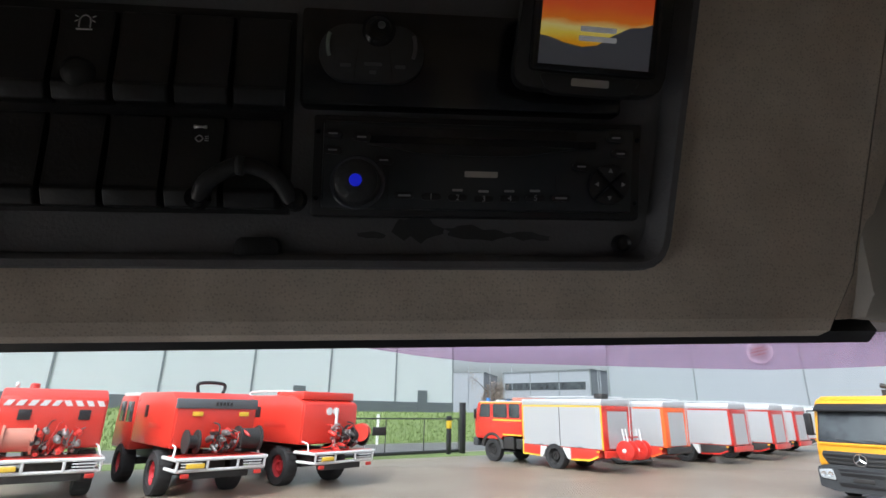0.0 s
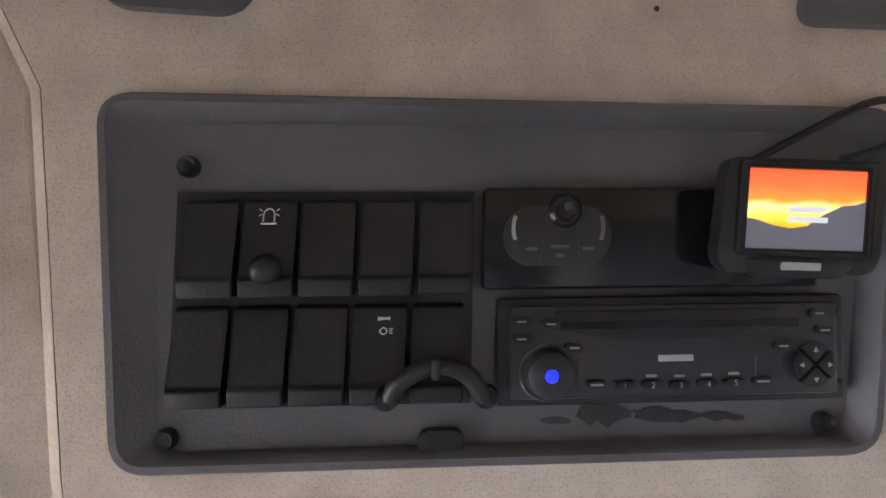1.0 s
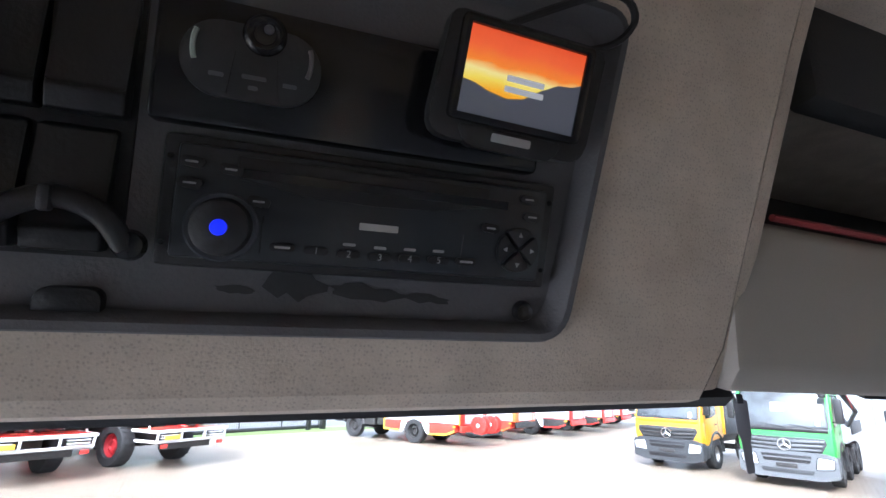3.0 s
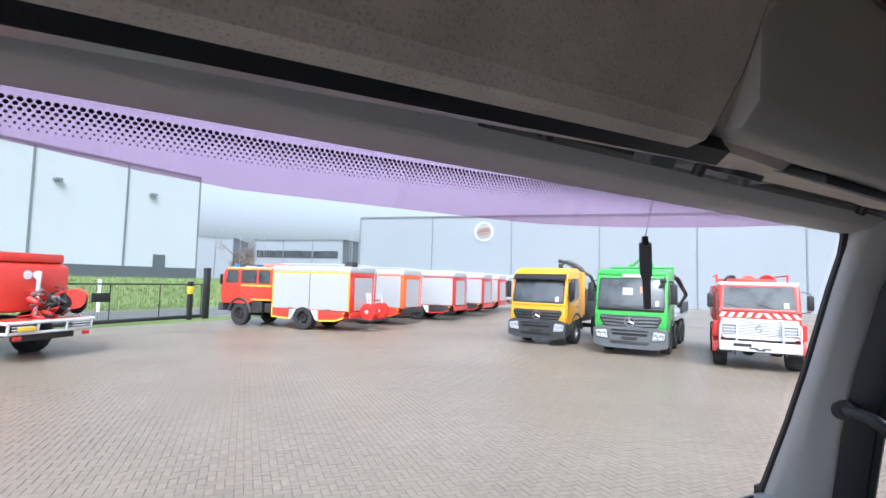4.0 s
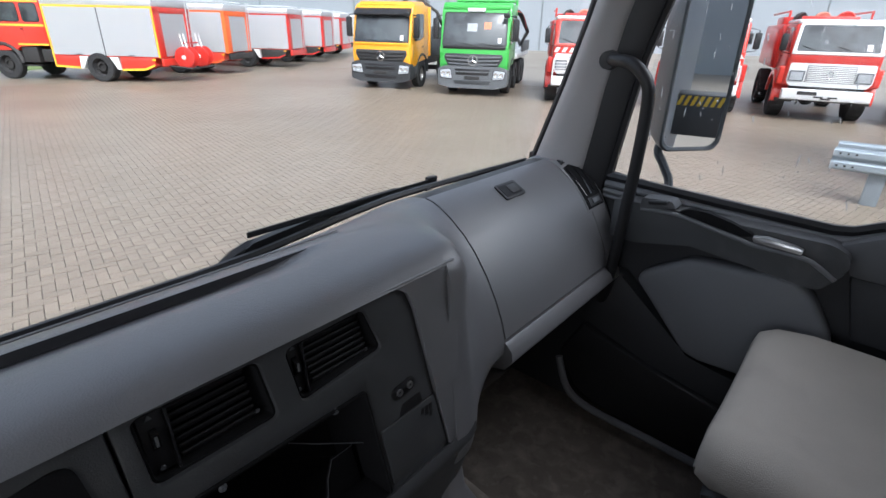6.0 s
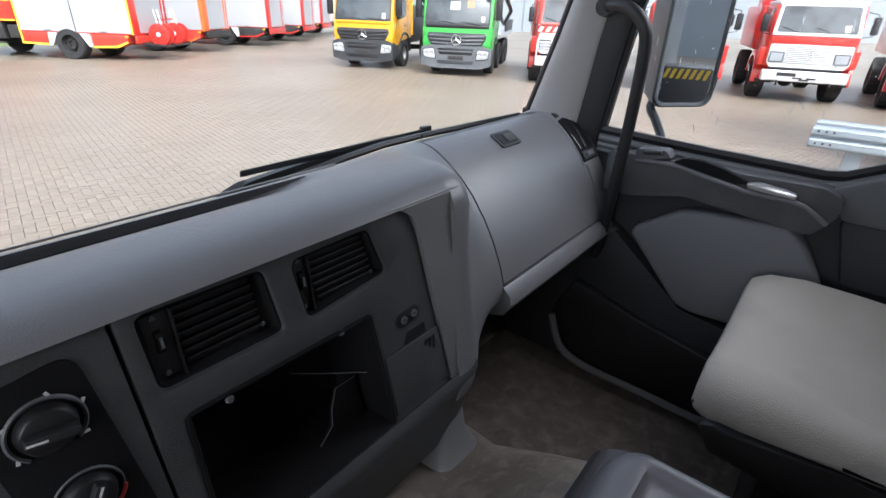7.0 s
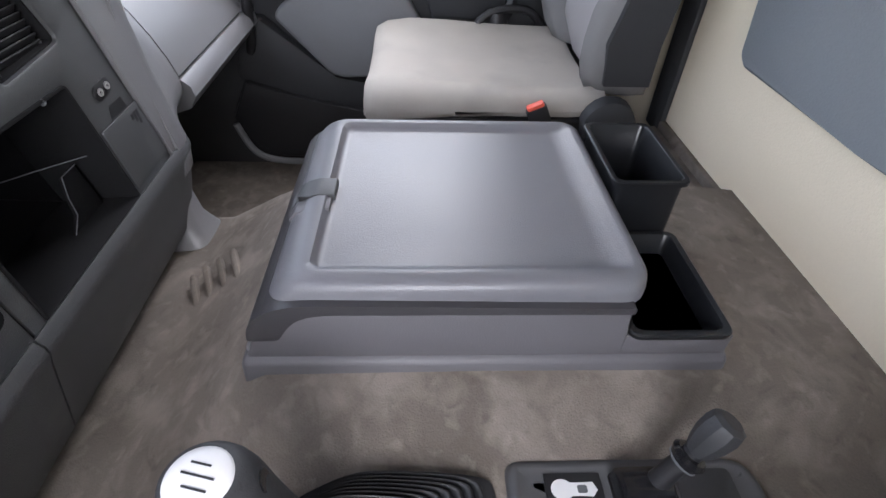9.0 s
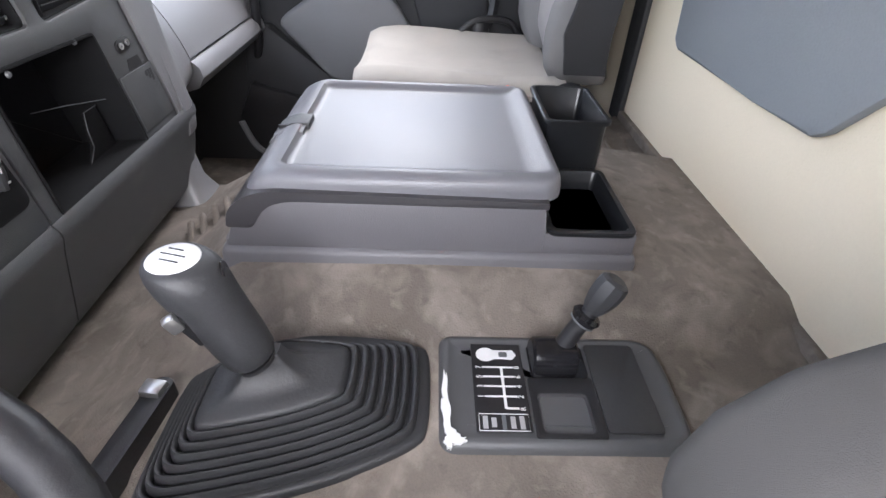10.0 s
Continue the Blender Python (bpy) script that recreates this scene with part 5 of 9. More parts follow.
part("beam", ring_loft(rings), STEEL, gr, smooth=25)
part("rear_beam", ring_loft([[p + Vector((0.62 - d, 0, z)) for z, d in wave] + [p + Vector((0.626 - d, 0, z)) for z, d in wave[::-1]] for p in (a, b)]), STEEL, gr, "second beam on the far side", smooth=25)
for k in range(3):
    for z in (0.07, 0.24):
        part("bolt", lathe([(0, 0.016), (0.012, 0.014), (0.016, 0)], 8, pose(8.637 + 0.004 * k, 0.28 - 0.09 * k, 0.47 + z, 0, -90, 0)), CHASSIS, gr)
for y in (-0.2, -2.2, -4.2, -6.2):
    part("post", box((8.80, y - 0.10, 0), (9.02, y + 0.10, 0.74), 0.012), STEEL, gr)
    part("spacer", box((8.70, y - 0.1, 0.5), (8.76, y + 0.1, 0.75), 0.01), STEEL, gr)

shed = thing("steel_shed", "blue-grey corrugated steel shed beside the guard rail", "building")


def corrugated(p, q, h, depth=0.045, step=0.2):
    p, q = Vector(p), Vector(q)
    d = (q - p).normalized()
    nn = Vector((d.y, -d.x, 0))
    n = int((q - p).length / step)
    line = []
    for k in range(n):
        for f, o in ((0.0, 0), (0.35, 0), (0.5, 1), (0.85, 1)):
            line.append(p + d * step * (k + f) + nn * depth * o)
    line.append(q)
    return ring_loft([line, [v + Vector((0, 0, h)) for v in line]], caps=False, close=False)


part("wall", corrugated((11.6, -0.6, 0), (9.6, -1.35, 0), 4.2), BLUEGREY, shed, smooth=20)
# paler steel colour on this side paints in the sky's light on it
part("wall", corrugated((9.6, -1.35, 0), (10.6, -9.0, 0), 4.2), STEEL, shed, smooth=20)
part("corner_post", box((9.52, -1.45, 0), (9.68, -1.29, 4.2), 0.01), BLUEGREY, shed)
part("core", prism([(11.7, -0.75), (9.75, -1.5), (10.8, -8.9), (13.5, -8.5)], "z", 0.0, 4.15), BLUEGREY, shed, smooth=0)


# ---------------------------------------------------------------- cab shell
floor = tagged(link("cab_floor", box((-1.04, -0.6, 1.06), (1.04, 0.74, 1.12), 0), CARPET), "dirty brown-grey carpeted cab floor", "floor", kind="structure")

# engine tunnel between the seats, falling away to the front
sect = []
for y, zt, xl, xr, hump in ((-0.585, 1.515, -0.62, 0.62, 0.035), (-0.40, 1.515, -0.50, 0.50, 0.058), (-0.1, 1.515, -0.46, 0.40, 0.060), (0.14, 1.51, -0.45, 0.385, 0.062), (0.19, 1.495, -0.445, 0.382, 0.05), (0.24, 1.475, -0.44, 0.38, 0.02), (0.36, 1.405, -0.43, 0.39, 0.004), (0.50, 1.38, -0.42, 0.42, 0.003), (0.70, 1.37, -0.42, 0.42, 0.003)):
    e = 0.05
    sect.append([(xl - 0.02, y, 1.11), (xl, y, zt - e), (xl + 0.015, y, zt - e * 0.4), (xl + e, y, zt), (-0.240, y, zt + 0.003), (-0.168, y, zt + hump), (0.245, y, zt + hump), (0.30, y, zt), (xr - e, y, zt), (xr - 0.015, y, zt - e * 0.4), (xr, y, zt - e), (xr + 0.02, y, 1.11)])
tunnel = tagged(link("engine_tunnel", ring_loft(sect), CARPET, smooth=60), "stained grey-brown carpet over the engine tunnel", "floor", kind="structure")
# creases and rubber grips in the carpet
for k in range(4):
    c = pose(0.115 + 0.002 * k, 0.345 - 0.026 * k, 1.4215 + 0.0180 * k, -34, 0, 24)
    part("carpet_rib", box((-0.045, -0.006, -0.004), (0.045, 0.006, 0.007), 0.004, m=c), CARPET, tunnel)

for a, b, r in (((0.47, -0.555, 1.512), (-0.17, -0.500, 1.516), 0.006), ((0.105, -0.520, 1.516), (-0.06, -0.522, 1.517), 0.005), ((0.02, -0.548, 1.513), (-0.22, -0.556, 1.514), 0.007), ((0.40, -0.50, 1.516), (0.30, -0.515, 1.516), 0.005)):
    mid = [(p + q) / 2 for p, q in zip(a, b)]
    part("carpet_crease", tube(smooth_path([a, (mid[0], mid[1] + 0.006, mid[2] + 0.001), b], 6), [r * (0.25 + 0.75 * math.sin(math.pi * k / 12)) for k in range(13)], 8), CARPET, tunnel)

# rear wall: beige lower part, grey upholstered panel above
rw = tagged(link("wall_rear", box((-1.06, -0.66, 1.06), (1.06, -0.585, 3.0)), WALLBEIGE, smooth=0), "cream-coloured rear wall of the cab", "wall", kind="structure")
poly = [(-0.30, 2.6), (-0.20, 1.86), (-0.108, 1.752), (-0.085, 1.738), (0.05, 1.737), (0.335, 1.735), (0.358, 1.75), (0.37, 1.86), (0.37, 2.6)]
part("upholstered_panel", prism(poly, "y", -0.588, -0.568, 0.008), WALLGREY, rw, "dark grey padded panel")
poly = [(-1.0, 1.86), (-0.62, 1.80), (-0.45, 1.80), (-0.42, 1.84), (-0.42, 2.6), (-1.0, 2.6)]
part("upholstered_panel", prism(poly, "y", -0.588, -0.568, 0.008), WALLGREY, rw, "dark grey padded panel")
part("base_trim", box((-0.6, -0.586, 1.50), (0.6, -0.572, 1.535), 0.004), CARPET, rw, "carpet turned up at the wall")

# dark strip laid on the wall as the shade behind the passenger seat
part("seat_shade", box((0.545, -0.586, 1.50), (0.62, -0.571, 2.05), 0.006), DARKCLOTH, rw, "dark strip for the shade beside the seat")

# roof
ceil = [(-0.66, 2.88), (-0.12, 2.88), (0.0, 2.86), (0.07, 2.82), (0.10, 2.79), (0.60, 2.77), (0.60, 3.02), (-0.66, 3.02)]
tagged(link("ceiling", prism(ceil, "x", -1.08, 1.08), BEIGE, smooth=0), "beige fabric headliner of the cab", "ceiling", kind="structure")


def side_wall(sx, name, label):
    """Door side: panel below the sill, pillar behind the window, strip above it."""
    w = thing(name, label, "door", kind="structure")
    x0, x1 = sorted((sx * 1.06, sx * 1.13))
    poly = [(-0.36, 1.10), (0.60, 1.10), (0.60, 1.84), (0.45, 1.825), (0.03, 1.812), (-0.01, 1.818), (-0.262, 1.945), (-0.285, 1.98), (-0.36, 1.98)]
    part("door_skin", prism(poly, "x", x0, x1), DARKCLOTH, w, smooth=20)
    part("pillar_rear", prism([(-0.66, 1.06), (-0.36, 1.06), (-0.36, 1.98), (-0.285, 1.98), (-0.30, 2.40), (-0.33, 2.53), (-0.66, 2.53)], "x", x0, x1), BLACK, w, "dark trimmed rear pillar", smooth=20)
    part("header_side", prism([(-0.66, 2.53), (0.50, 2.50), (0.53, 3.0), (-0.66, 3.0)], "x", x0, x1), BEIGE, w, "beige strip over the window", smooth=20)
    part("footwell_side", prism([(0.60, 1.06), (0.80, 1.06), (0.76, 1.86), (0.60, 1.84)], "x", x0, x1), DARKCLOTH, w, smooth=20)
    # window glass and rubber seal
    g = part("window_glass", prism([(0.535, 1.83), (0.03, 1.805), (-0.01, 1.812), (-0.27, 1.94), (-0.30, 2.42), (-0.33, 2.52), (0.37, 2.51)], "x", sx * 1.095, sx * 1.1), GLASS, w, "clear side window with rain drops", smooth=20)
    g.visible_shadow = False
    seal = [(0.520, 1.838), (0.24, 1.826), (0.03, 1.82), (-0.005, 1.826), (-0.13, 1.888), (-0.25, 1.948), (-0.272, 1.975), (-0.285, 2.2), (-0.30, 2.42), (-0.31, 2.5), (0.1, 2.5), (0.355, 2.492), (0.425, 2.315), (0.478, 2.126), (0.520, 1.838)]
    part("window_seal", tube([(sx * 1.062, y, z) for y, z in seal], 0.011, 6), BLACK, w, "black rubber window seal")
    for inward, drop, r in ((1.056, 0.020, 0.0095), (1.051, 0.037, 0.0075), (1.050, 0.050, 0.0055)):
        part("sill_moulding", tube([(sx * inward, y, z - drop) for y, z in seal[:7]], r, 8), DOORGREY, w, "ridged grey sill moulding")
    return w


doorR = side_wall(1, "door_1", "dark grey cab door with handle and pocket, shut")
side_wall(-1, "door_2", "dark grey driver's door, shut")

# passenger door trim
poly = roundpoly([(0.47, 1.803), (0.02, 1.806), (-0.014, 1.79), (-0.016, 1.755), (0.02, 1.704), (0.05, 1.706), (0.275, 1.728), (0.40, 1.70), (0.47, 1.70)], 0.012, 3)
part("armrest_ledge", prism(poly, "x", 1.0, 1.062, 0.012), FASCIA, doorR, "dark grey armrest ledge")
hole = roundpoly([(0.313, 1.806), (0.290, 1.8185), (0.252, 1.8195), (0.203, 1.8095), (0.160, 1.7945), (0.154, 1.788), (0.177, 1.7843), (0.241, 1.7937), (0.286, 1.8004)], 0.006, 3)
part("pull_recess", prism(hole, "x", 0.987, 1.002, 0.002), TRAYBLACK, doorR, "black oval pull recess")
# grey paler than the ledge draws the highlight along the lip
part("pull_lip", tube(smooth_path([(0.990, 0.398, 1.794), (0.990, 0.315, 1.7985), (0.988, 0.240, 1.7865), (0.986, 0.175, 1.7765), (0.986, 0.152, 1.7725), (0.987, 0.062, 1.7700), (0.990, 0.03, 1.757), (1.0, 0.0, 1.735)], 5), 0.0052, 8), DOORGREY, doorR, "grey edge of the pull with a painted highlight")
part("switch_plinth", prism(roundpoly([(0.399, 1.822), (0.331, 1.8277), (0.3166, 1.8114), (0.400, 1.7945)], 0.006, 3), "x", 0.986, 1.03, 0.003), DOORDARK, doorR, "raised plinth for the lock button")
part("door_handle", prism(roundpoly([(0.156, 1.792), (0.131, 1.7973), (0.084, 1.7927), (0.062, 1.788), (0.0648, 1.778), (0.1177, 1.7808), (0.151, 1.7812)], 0.003, 2), "x", 0.976, 0.992, 0.003), SILVER, doorR, "silver door handle")
part("lock_knob", prism(roundpoly([(0.381, 1.820), (0.339, 1.828), (0.337, 1.819), (0.377, 1.8125)], 0.003, 2), "x", 0.974, 0.990, 0.003), BLACK, doorR, "black lock button")
poly = [(0.385, 1.60), (0.37, 1.625), (0.27, 1.69), (0.06, 1.712), (0.02, 1.68), (-0.03, 1.60), (-0.04, 1.55), (-0.02, 1.44), (0.20, 1.43), (0.24, 1.44)]
part("speaker_panel", prism(poly, "x", 1.01, 1.062, 0.018, seg=3), DOORGREY, doorR, "lighter grey moulded door panel")
part("rear_trim", prism([(0.015, 1.800), (-0.23, 1.932), (-0.255, 1.940), (-0.268, 1.92), (-0.262, 1.735), (-0.02, 1.738)], "x", 1.026, 1.062, 0.012), DOORDARK, doorR, "grey triangular upper door trim")
part("lower_trim", prism([(-0.02, 1.742), (-0.262, 1.739), (-0.275, 1.60), (-0.06, 1.60)], "x", 1.030, 1.062, 0.012), DARKCLOTH, doorR, "dark door trim behind the armrest")
part("edge_strip", prism([(-0.286, 2.47), (-0.276, 2.2), (-0.264, 1.975), (-0.267, 1.90), (-0.272, 1.675), (-0.288, 1.66), (-0.294, 1.90), (-0.305, 2.0), (-0.325, 2.2), (-0.345, 2.47)], "x", 1.036, 1.062, 0.008, seg=3), PILLARTRIM, doorR, "pale grey door edge strip")
poly = [(0.56, 1.30), (0.50, 1.20), (0.43, 1.165), (0.15, 1.155), (-0.05, 1.155), (-0.05, 1.30), (0.30, 1.36), (0.50, 1.42)]
part("door_pocket", prism(poly, "x", 1.0, 1.058, 0.01), BLACK, doorR, "black door pocket")
part("pocket_rim", tube(smooth_path([(0.985, 0.55, 1.29), (0.98, 0.51, 1.20), (0.98, 0.44, 1.165), (0.98, 0.3, 1.16), (0.98, 0.1, 1.155), (0.98, -0.05, 1.155)], 5), 0.011, 8), DOORGREY, doorR, "worn grey pocket rim")
part("pocket_panel", prism([(0.42, 1.60), (0.23, 1.42), (-0.02, 1.40), (-0.05, 1.30), (0.30, 1.33), (0.52, 1.42), (0.50, 1.60)], "x", 1.02, 1.06, 0.01), DARKCLOTH, doorR, "dark lower door panel")

# windscreen pillars: grey plastic inside, black seal outside
for sx in (-1, 1):
    p = thing("pillar_front", "grey plastic windscreen pillar trim", "pillar", kind="structure")
    rings = []
    for z, y0, y1, xi in ((1.78, 0.735, 0.585, 0.975), (1.88, 0.71, 0.566, 0.99), (2.05, 0.655, 0.54, 0.995), (2.2, 0.61, 0.512, 0.995), (2.4, 0.555, 0.462, 0.99), (2.5, 0.52, 0.42, 0.975), (2.56, 0.50, 0.38, 0.95)):
        ym = (y0 + y1) / 2
        ring = [(xi + 0.05, y0 + 0.01), (xi + 0.01, y0 - 0.01), (xi - 0.008, y0 - 0.035), (xi - 0.004, ym), (xi + 0.012, y1 + 0.03), (xi + 0.036, y1 + 0.008), (xi + 0.07, y1), (xi + 0.14, y1 + 0.03), (xi + 0.12, y0)]
        rings.append([(sx * x, y, z) for x, y in ring])
    part("trim", ring_loft(rings), PILLARTRIM, p, smooth=85)
    part("seal", tube([(sx * (xi + 0.050), y0 + 0.013, z) for z, y0, xi in ((1.86, 0.715, 0.985), (2.05, 0.655, 0.995), (2.2, 0.61, 0.995), (2.4, 0.555, 0.99), (2.48, 0.527, 0.98), (2.52, 0.515, 0.965), (2.57, 0.505, 0.94))], 0.010, 6), BLACK, p, "black windscreen seal")
    bm = ring_loft([[(sx * 1.03, y + 0.075, z), (sx * 1.028, y + 0.05, z), (sx * 1.05, y + 0.004, z), (sx * 1.10, y, z), (sx * 1.13, y + 0.03, z), (sx * 1.10, y + 0.09, z)] for y, z in ((0.525, 1.80), (0.518, 1.843), (0.500, 1.98), (0.477, 2.126), (0.427, 2.315), (0.363, 2.487), (0.345, 2.54))])
    part("window_channel", bm, BLACK, p, "black window channel")
gh = thing("grab_handle", "black rubber-covered grab handle on the pillar", "handle")
part("bar", tube(smooth_path([(0.985, 0.525, 2.122), (0.96, 0.50, 2.124), (0.94, 0.455, 2.118), (0.935, 0.418, 2.085), (0.94, 0.41, 2.03), (0.95, 0.415, 1.9), (0.962, 0.425, 1.78), (0.972, 0.435, 1.66), (0.995, 0.45, 1.56), (1.03, 0.47, 1.50)], 5), 0.014, 10), BLACK, gh)
part("foot", lathe([(0, 0), (0.022, 0), (0.02, 0.02), (0, 0.02)], 14, pose(0.99, 0.528, 2.122, 0, -90, 0)), BLACK, gh)

# windscreen
ws = thing("window_1", "wide windscreen with a pink tinted top band", "windscreen", kind="structure")


def rear_drop(x, y=0.75):
    """How far the rear of the dashboard and the foot of the windscreen dip towards the middle of the cab."""
    s = min(1.0, max(0.0, (0.55 - x) / 0.45))
    return 0.040 * s * s * (3 - 2 * s) * min(1.0, max(0.0, (y - 0.60) / 0.15)) ** 1.2


def ws_point(x, z):
    bow = 0.035 * (1 - (x / 1.0) ** 2)
    return Vector((x, 0.733 - (z - 1.86) * 0.30 + bow, z))


def ws_strip(zlo, zhi, off, n=24):
    rows = [[ws_point(-1.0 + 2.0 * k / n, z(-1.0 + 2.0 * k / n)) + Vector((0, off, 0)) for k in range(n + 1)] for z in (zlo, zhi)]
    back = [[p + Vector((0, 0.003, 0)) for p in r] for r in rows]
    bm = ring_loft([rows[0], rows[1], back[1], back[0], rows[0]], close=False, caps=False)
    return bm


g = part("glass", ws_strip(lambda x: 1.84 - rear_drop(x), lambda x: 2.60, 0.0), GLASS, ws, "clear glass")
g.visible_shadow = False
band_low = lambda x: 2.479 + 0.056 * min(1.0, max(0.0, (x - 0.05) / 0.75)) ** 1.35 + 0.04 * min(1.0, max(0.0, (-0.36 - x) / 0.35))
g = part("tint_band", ws_strip(band_low, lambda x: 2.60, -0.006), BAND, ws, "pink tinted sun band")
g.visible_shadow = False
bm = bmesh.new()
for r in range(7):
    for k in range(337):
        x = -0.96 + 1.92 * (k + 0.5 * (r % 2)) / 337
        z = 2.505 + 0.0036 * r + 0.020 * min(1, max(0, (x + 0.30) / 0.9))
        p = ws_point(x, z) + Vector((0, -0.011, 0))
        s = 0.0008 + 0.00024 * r
        bm.faces.new([bm.verts.new(p + Vector((s * math.cos(a), 0, s * math.sin(a)))) for a in (0, 1.047, 2.094, 3.142, 4.189, 5.236)])
dots = part("frit_dots", bm, BLACK, ws, "black printed dots along the glass edge", smooth=0)
tagged(dots, kind="stuff")
part("lower_seal", tube([ws_point(x, 1.853 - rear_drop(x)) + Vector((0, -0.006, 0)) for x in np.linspace(-0.99, 0.99, 21)], 0.007, 6), BLACK, ws, "black lower seal")

random.seed(21)
bm = bmesh.new()
for k in range(260):
    y, z = random.uniform(-0.26, 0.46), random.uniform(1.86, 2.48)
    if y < 0 and z < 1.84 - y * 0.45:
        continue
    r = random.uniform(0.0007, 0.0019)
    l = r * random.choice((1, 1, 1.4, 5, 9))
    lathe([(0, -l), (r * 0.7, -l * 0.6), (r, 0), (r * 0.7, l * 0.6), (0, l)], 6, pose(1.1015, y, z, random.uniform(-25, 5)), bm)
drops = link("rain_drop", bm, DROP, doorR, "rain drops and streaks on the side window")
tagged(drops, kind="stuff")

# front wall under the windscreen, outside skin
tagged(link("wall_front", box((-1.06, 0.76, 1.0), (1.06, 0.80, 1.775)), BLACK, smooth=0), "dark front bulkhead below the windscreen", "wall", kind="structure")
wp = thing("wiper", "black windscreen wiper parked low on the glass", "wiper")
part("arm", tube(smooth_path([(0.14, 0.80, 1.785), (0.20, 0.80, 1.818), (0.40, 0.80, 1.840), (0.58, 0.79, 1.847)], 4), [0.016] * 5 + [0.009] * 7 + [0.004], 8), BLACK, wp)
part("arm_cover", prism(roundpoly([(0.125, 1.772), (0.150, 1.802), (0.20, 1.832), (0.37, 1.848), (0.375, 1.836), (0.22, 1.812), (0.175, 1.782)], 0.008, 3), "y", 0.786, 0.802, 0.003), BLACK, wp, "black arm cover")
part("blade", box((0.19, 0.779, 1.846), (0.67, 0.784, 1.857), 0.002), BLACK, wp)
part("blade_clip", box((0.645, 0.776, 1.845), (0.675, 0.790, 1.862), 0.003), BLACK, wp)
part("pivot", lathe([(0, 0), (0.025, 0), (0.02, 0.03), (0, 0.035)], 12, pose(0.13, 0.80, 1.760)), BLACK, wp)

# ---------------------------------------------------------------- roof shelf over the windscreen
shelf = thing("header_shelf", "grey roof shelf over the windscreen", "shelf", kind="structure")
prof = [(0.565, 2.545), (0.54, 2.532), (0.50, 2.528), (0.46, 2.533), (0.43, 2.555), (0.43, 2.60), (0.58, 2.63)]
# the pale pillar colour puts the brighter light on the rail into its paint
part("header_rail", prism(prof, "x", -1.0, 1.0, 0.006), PILLARTRIM, shelf, "grey padded header rail")
part("header_front", box((-1.05, 0.53, 2.60), (1.05, 0.58, 2.80)), PANEL, shelf, smooth=0)
prof = [(0.45, 2.562), (0.34, 2.548), (0.26, 2.512), (0.205, 2.482), (0.180, 2.476), (0.170, 2.490), (0.165, 2.588), (0.178, 2.600), (0.195, 2.590), (0.25, 2.575), (0.34, 2.585), (0.45, 2.60)]
part("shelf_bottom", prism(prof, "x", -0.155, 0.99, 0.005), PALEGREY, shelf, "pale grey shelf with upturned front")
part("red_trim", tube([(-0.11, 0.166, 2.598), (0.98, 0.166, 2.598)], 0.0028, 6), mat("dark_red_trim", (0.26, 0.025, 0.03), 0.6, var=0.1, bump=0), shelf, "thin dark red trim line")
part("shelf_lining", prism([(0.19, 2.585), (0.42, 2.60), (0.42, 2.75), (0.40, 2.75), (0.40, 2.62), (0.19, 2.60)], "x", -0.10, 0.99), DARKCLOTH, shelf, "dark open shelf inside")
part("valance", box((-0.06, 0.15, 2.70), (1.0, 0.18, 2.80), 0.01), DARKCLOTH, shelf, "dark valance over the shelf")
# black sheet drawn in as the shade between rail and visor strip
part("gap_shade", prism([(0.432, 2.552), (0.345, 2.541), (0.345, 2.549), (0.432, 2.562)], "x", -0.40, 0.99, 0.001), TRAYBLACK, shelf, "black sheet for the shade behind the header rail")
# beige strip with bulges that carry the visor mounts
front = smooth_path([(-0.17, 0.318, 0), (-0.08, 0.322, 0), (0.0, 0.338, 0), (0.10, 0.348, 0), (0.20, 0.346, 0), (0.27, 0.330, 0), (0.33, 0.318, 0), (0.39, 0.330, 0), (0.46, 0.346, 0), (0.56, 0.344, 0), (0.64, 0.322, 0), (0.72, 0.30, 0), (0.95, 0.292, 0)], 4)


def strip_z(y):
    return 2.4790 + 0.062 * min(1.0, max(0.0, (y - 0.19) / 0.155)) ** 0.9


rows = []
for p in front:
    back = 0.225 + 0.012 * math.sin(p.x * 14)
    ys = [p.y + (back - p.y) * f for f in (0.0, 0.06, 0.25, 0.5, 0.75, 0.94, 1.0)]
    under = [(p.x, y, strip_z(y) - o) for y, o in zip(ys, (0.004, 0.012, 0.017, 0.016, 0.013, 0.010, 0.002))]
    rows.append(under + [(p.x, ys[-1], strip_z(ys[-1]) + 0.012), (p.x, ys[0], strip_z(ys[0]) + 0.012)])
mounts = part("visor_strip", ring_loft(rows), BEIGE, shelf, "beige moulded strip carrying the visor mounts", smooth=50)
for x, y, w in ((-0.13, 0.268, 0.10), (0.075, 0.300, 0.06), (0.50, 0.300, 0.10)):
    pm = Matrix.Translation((x, y, strip_z(y) - 0.017)) @ Matrix.Rotation(radians(22), 4, "X")
    part("socket", prism(rounded(w, 0.038, 0.016), "z", -0.004, 0.008, 0.002, m=pm), BLACK, mounts, "dark oval socket")
    part("clip", prism(rounded(w * 0.34, 0.018, 0.005), "z", -0.012, 0.004, 0.003, m=pm @ Matrix.Translation((w * 0.45, 0.008, 0))), PANEL, mounts)
    part("peg", tube([pm @ Vector((-w * 0.62, 0.012, 0.004)), pm @ Vector((-w * 0.62, 0.014, -0.012))], 0.006, 10), BLACK, mounts)
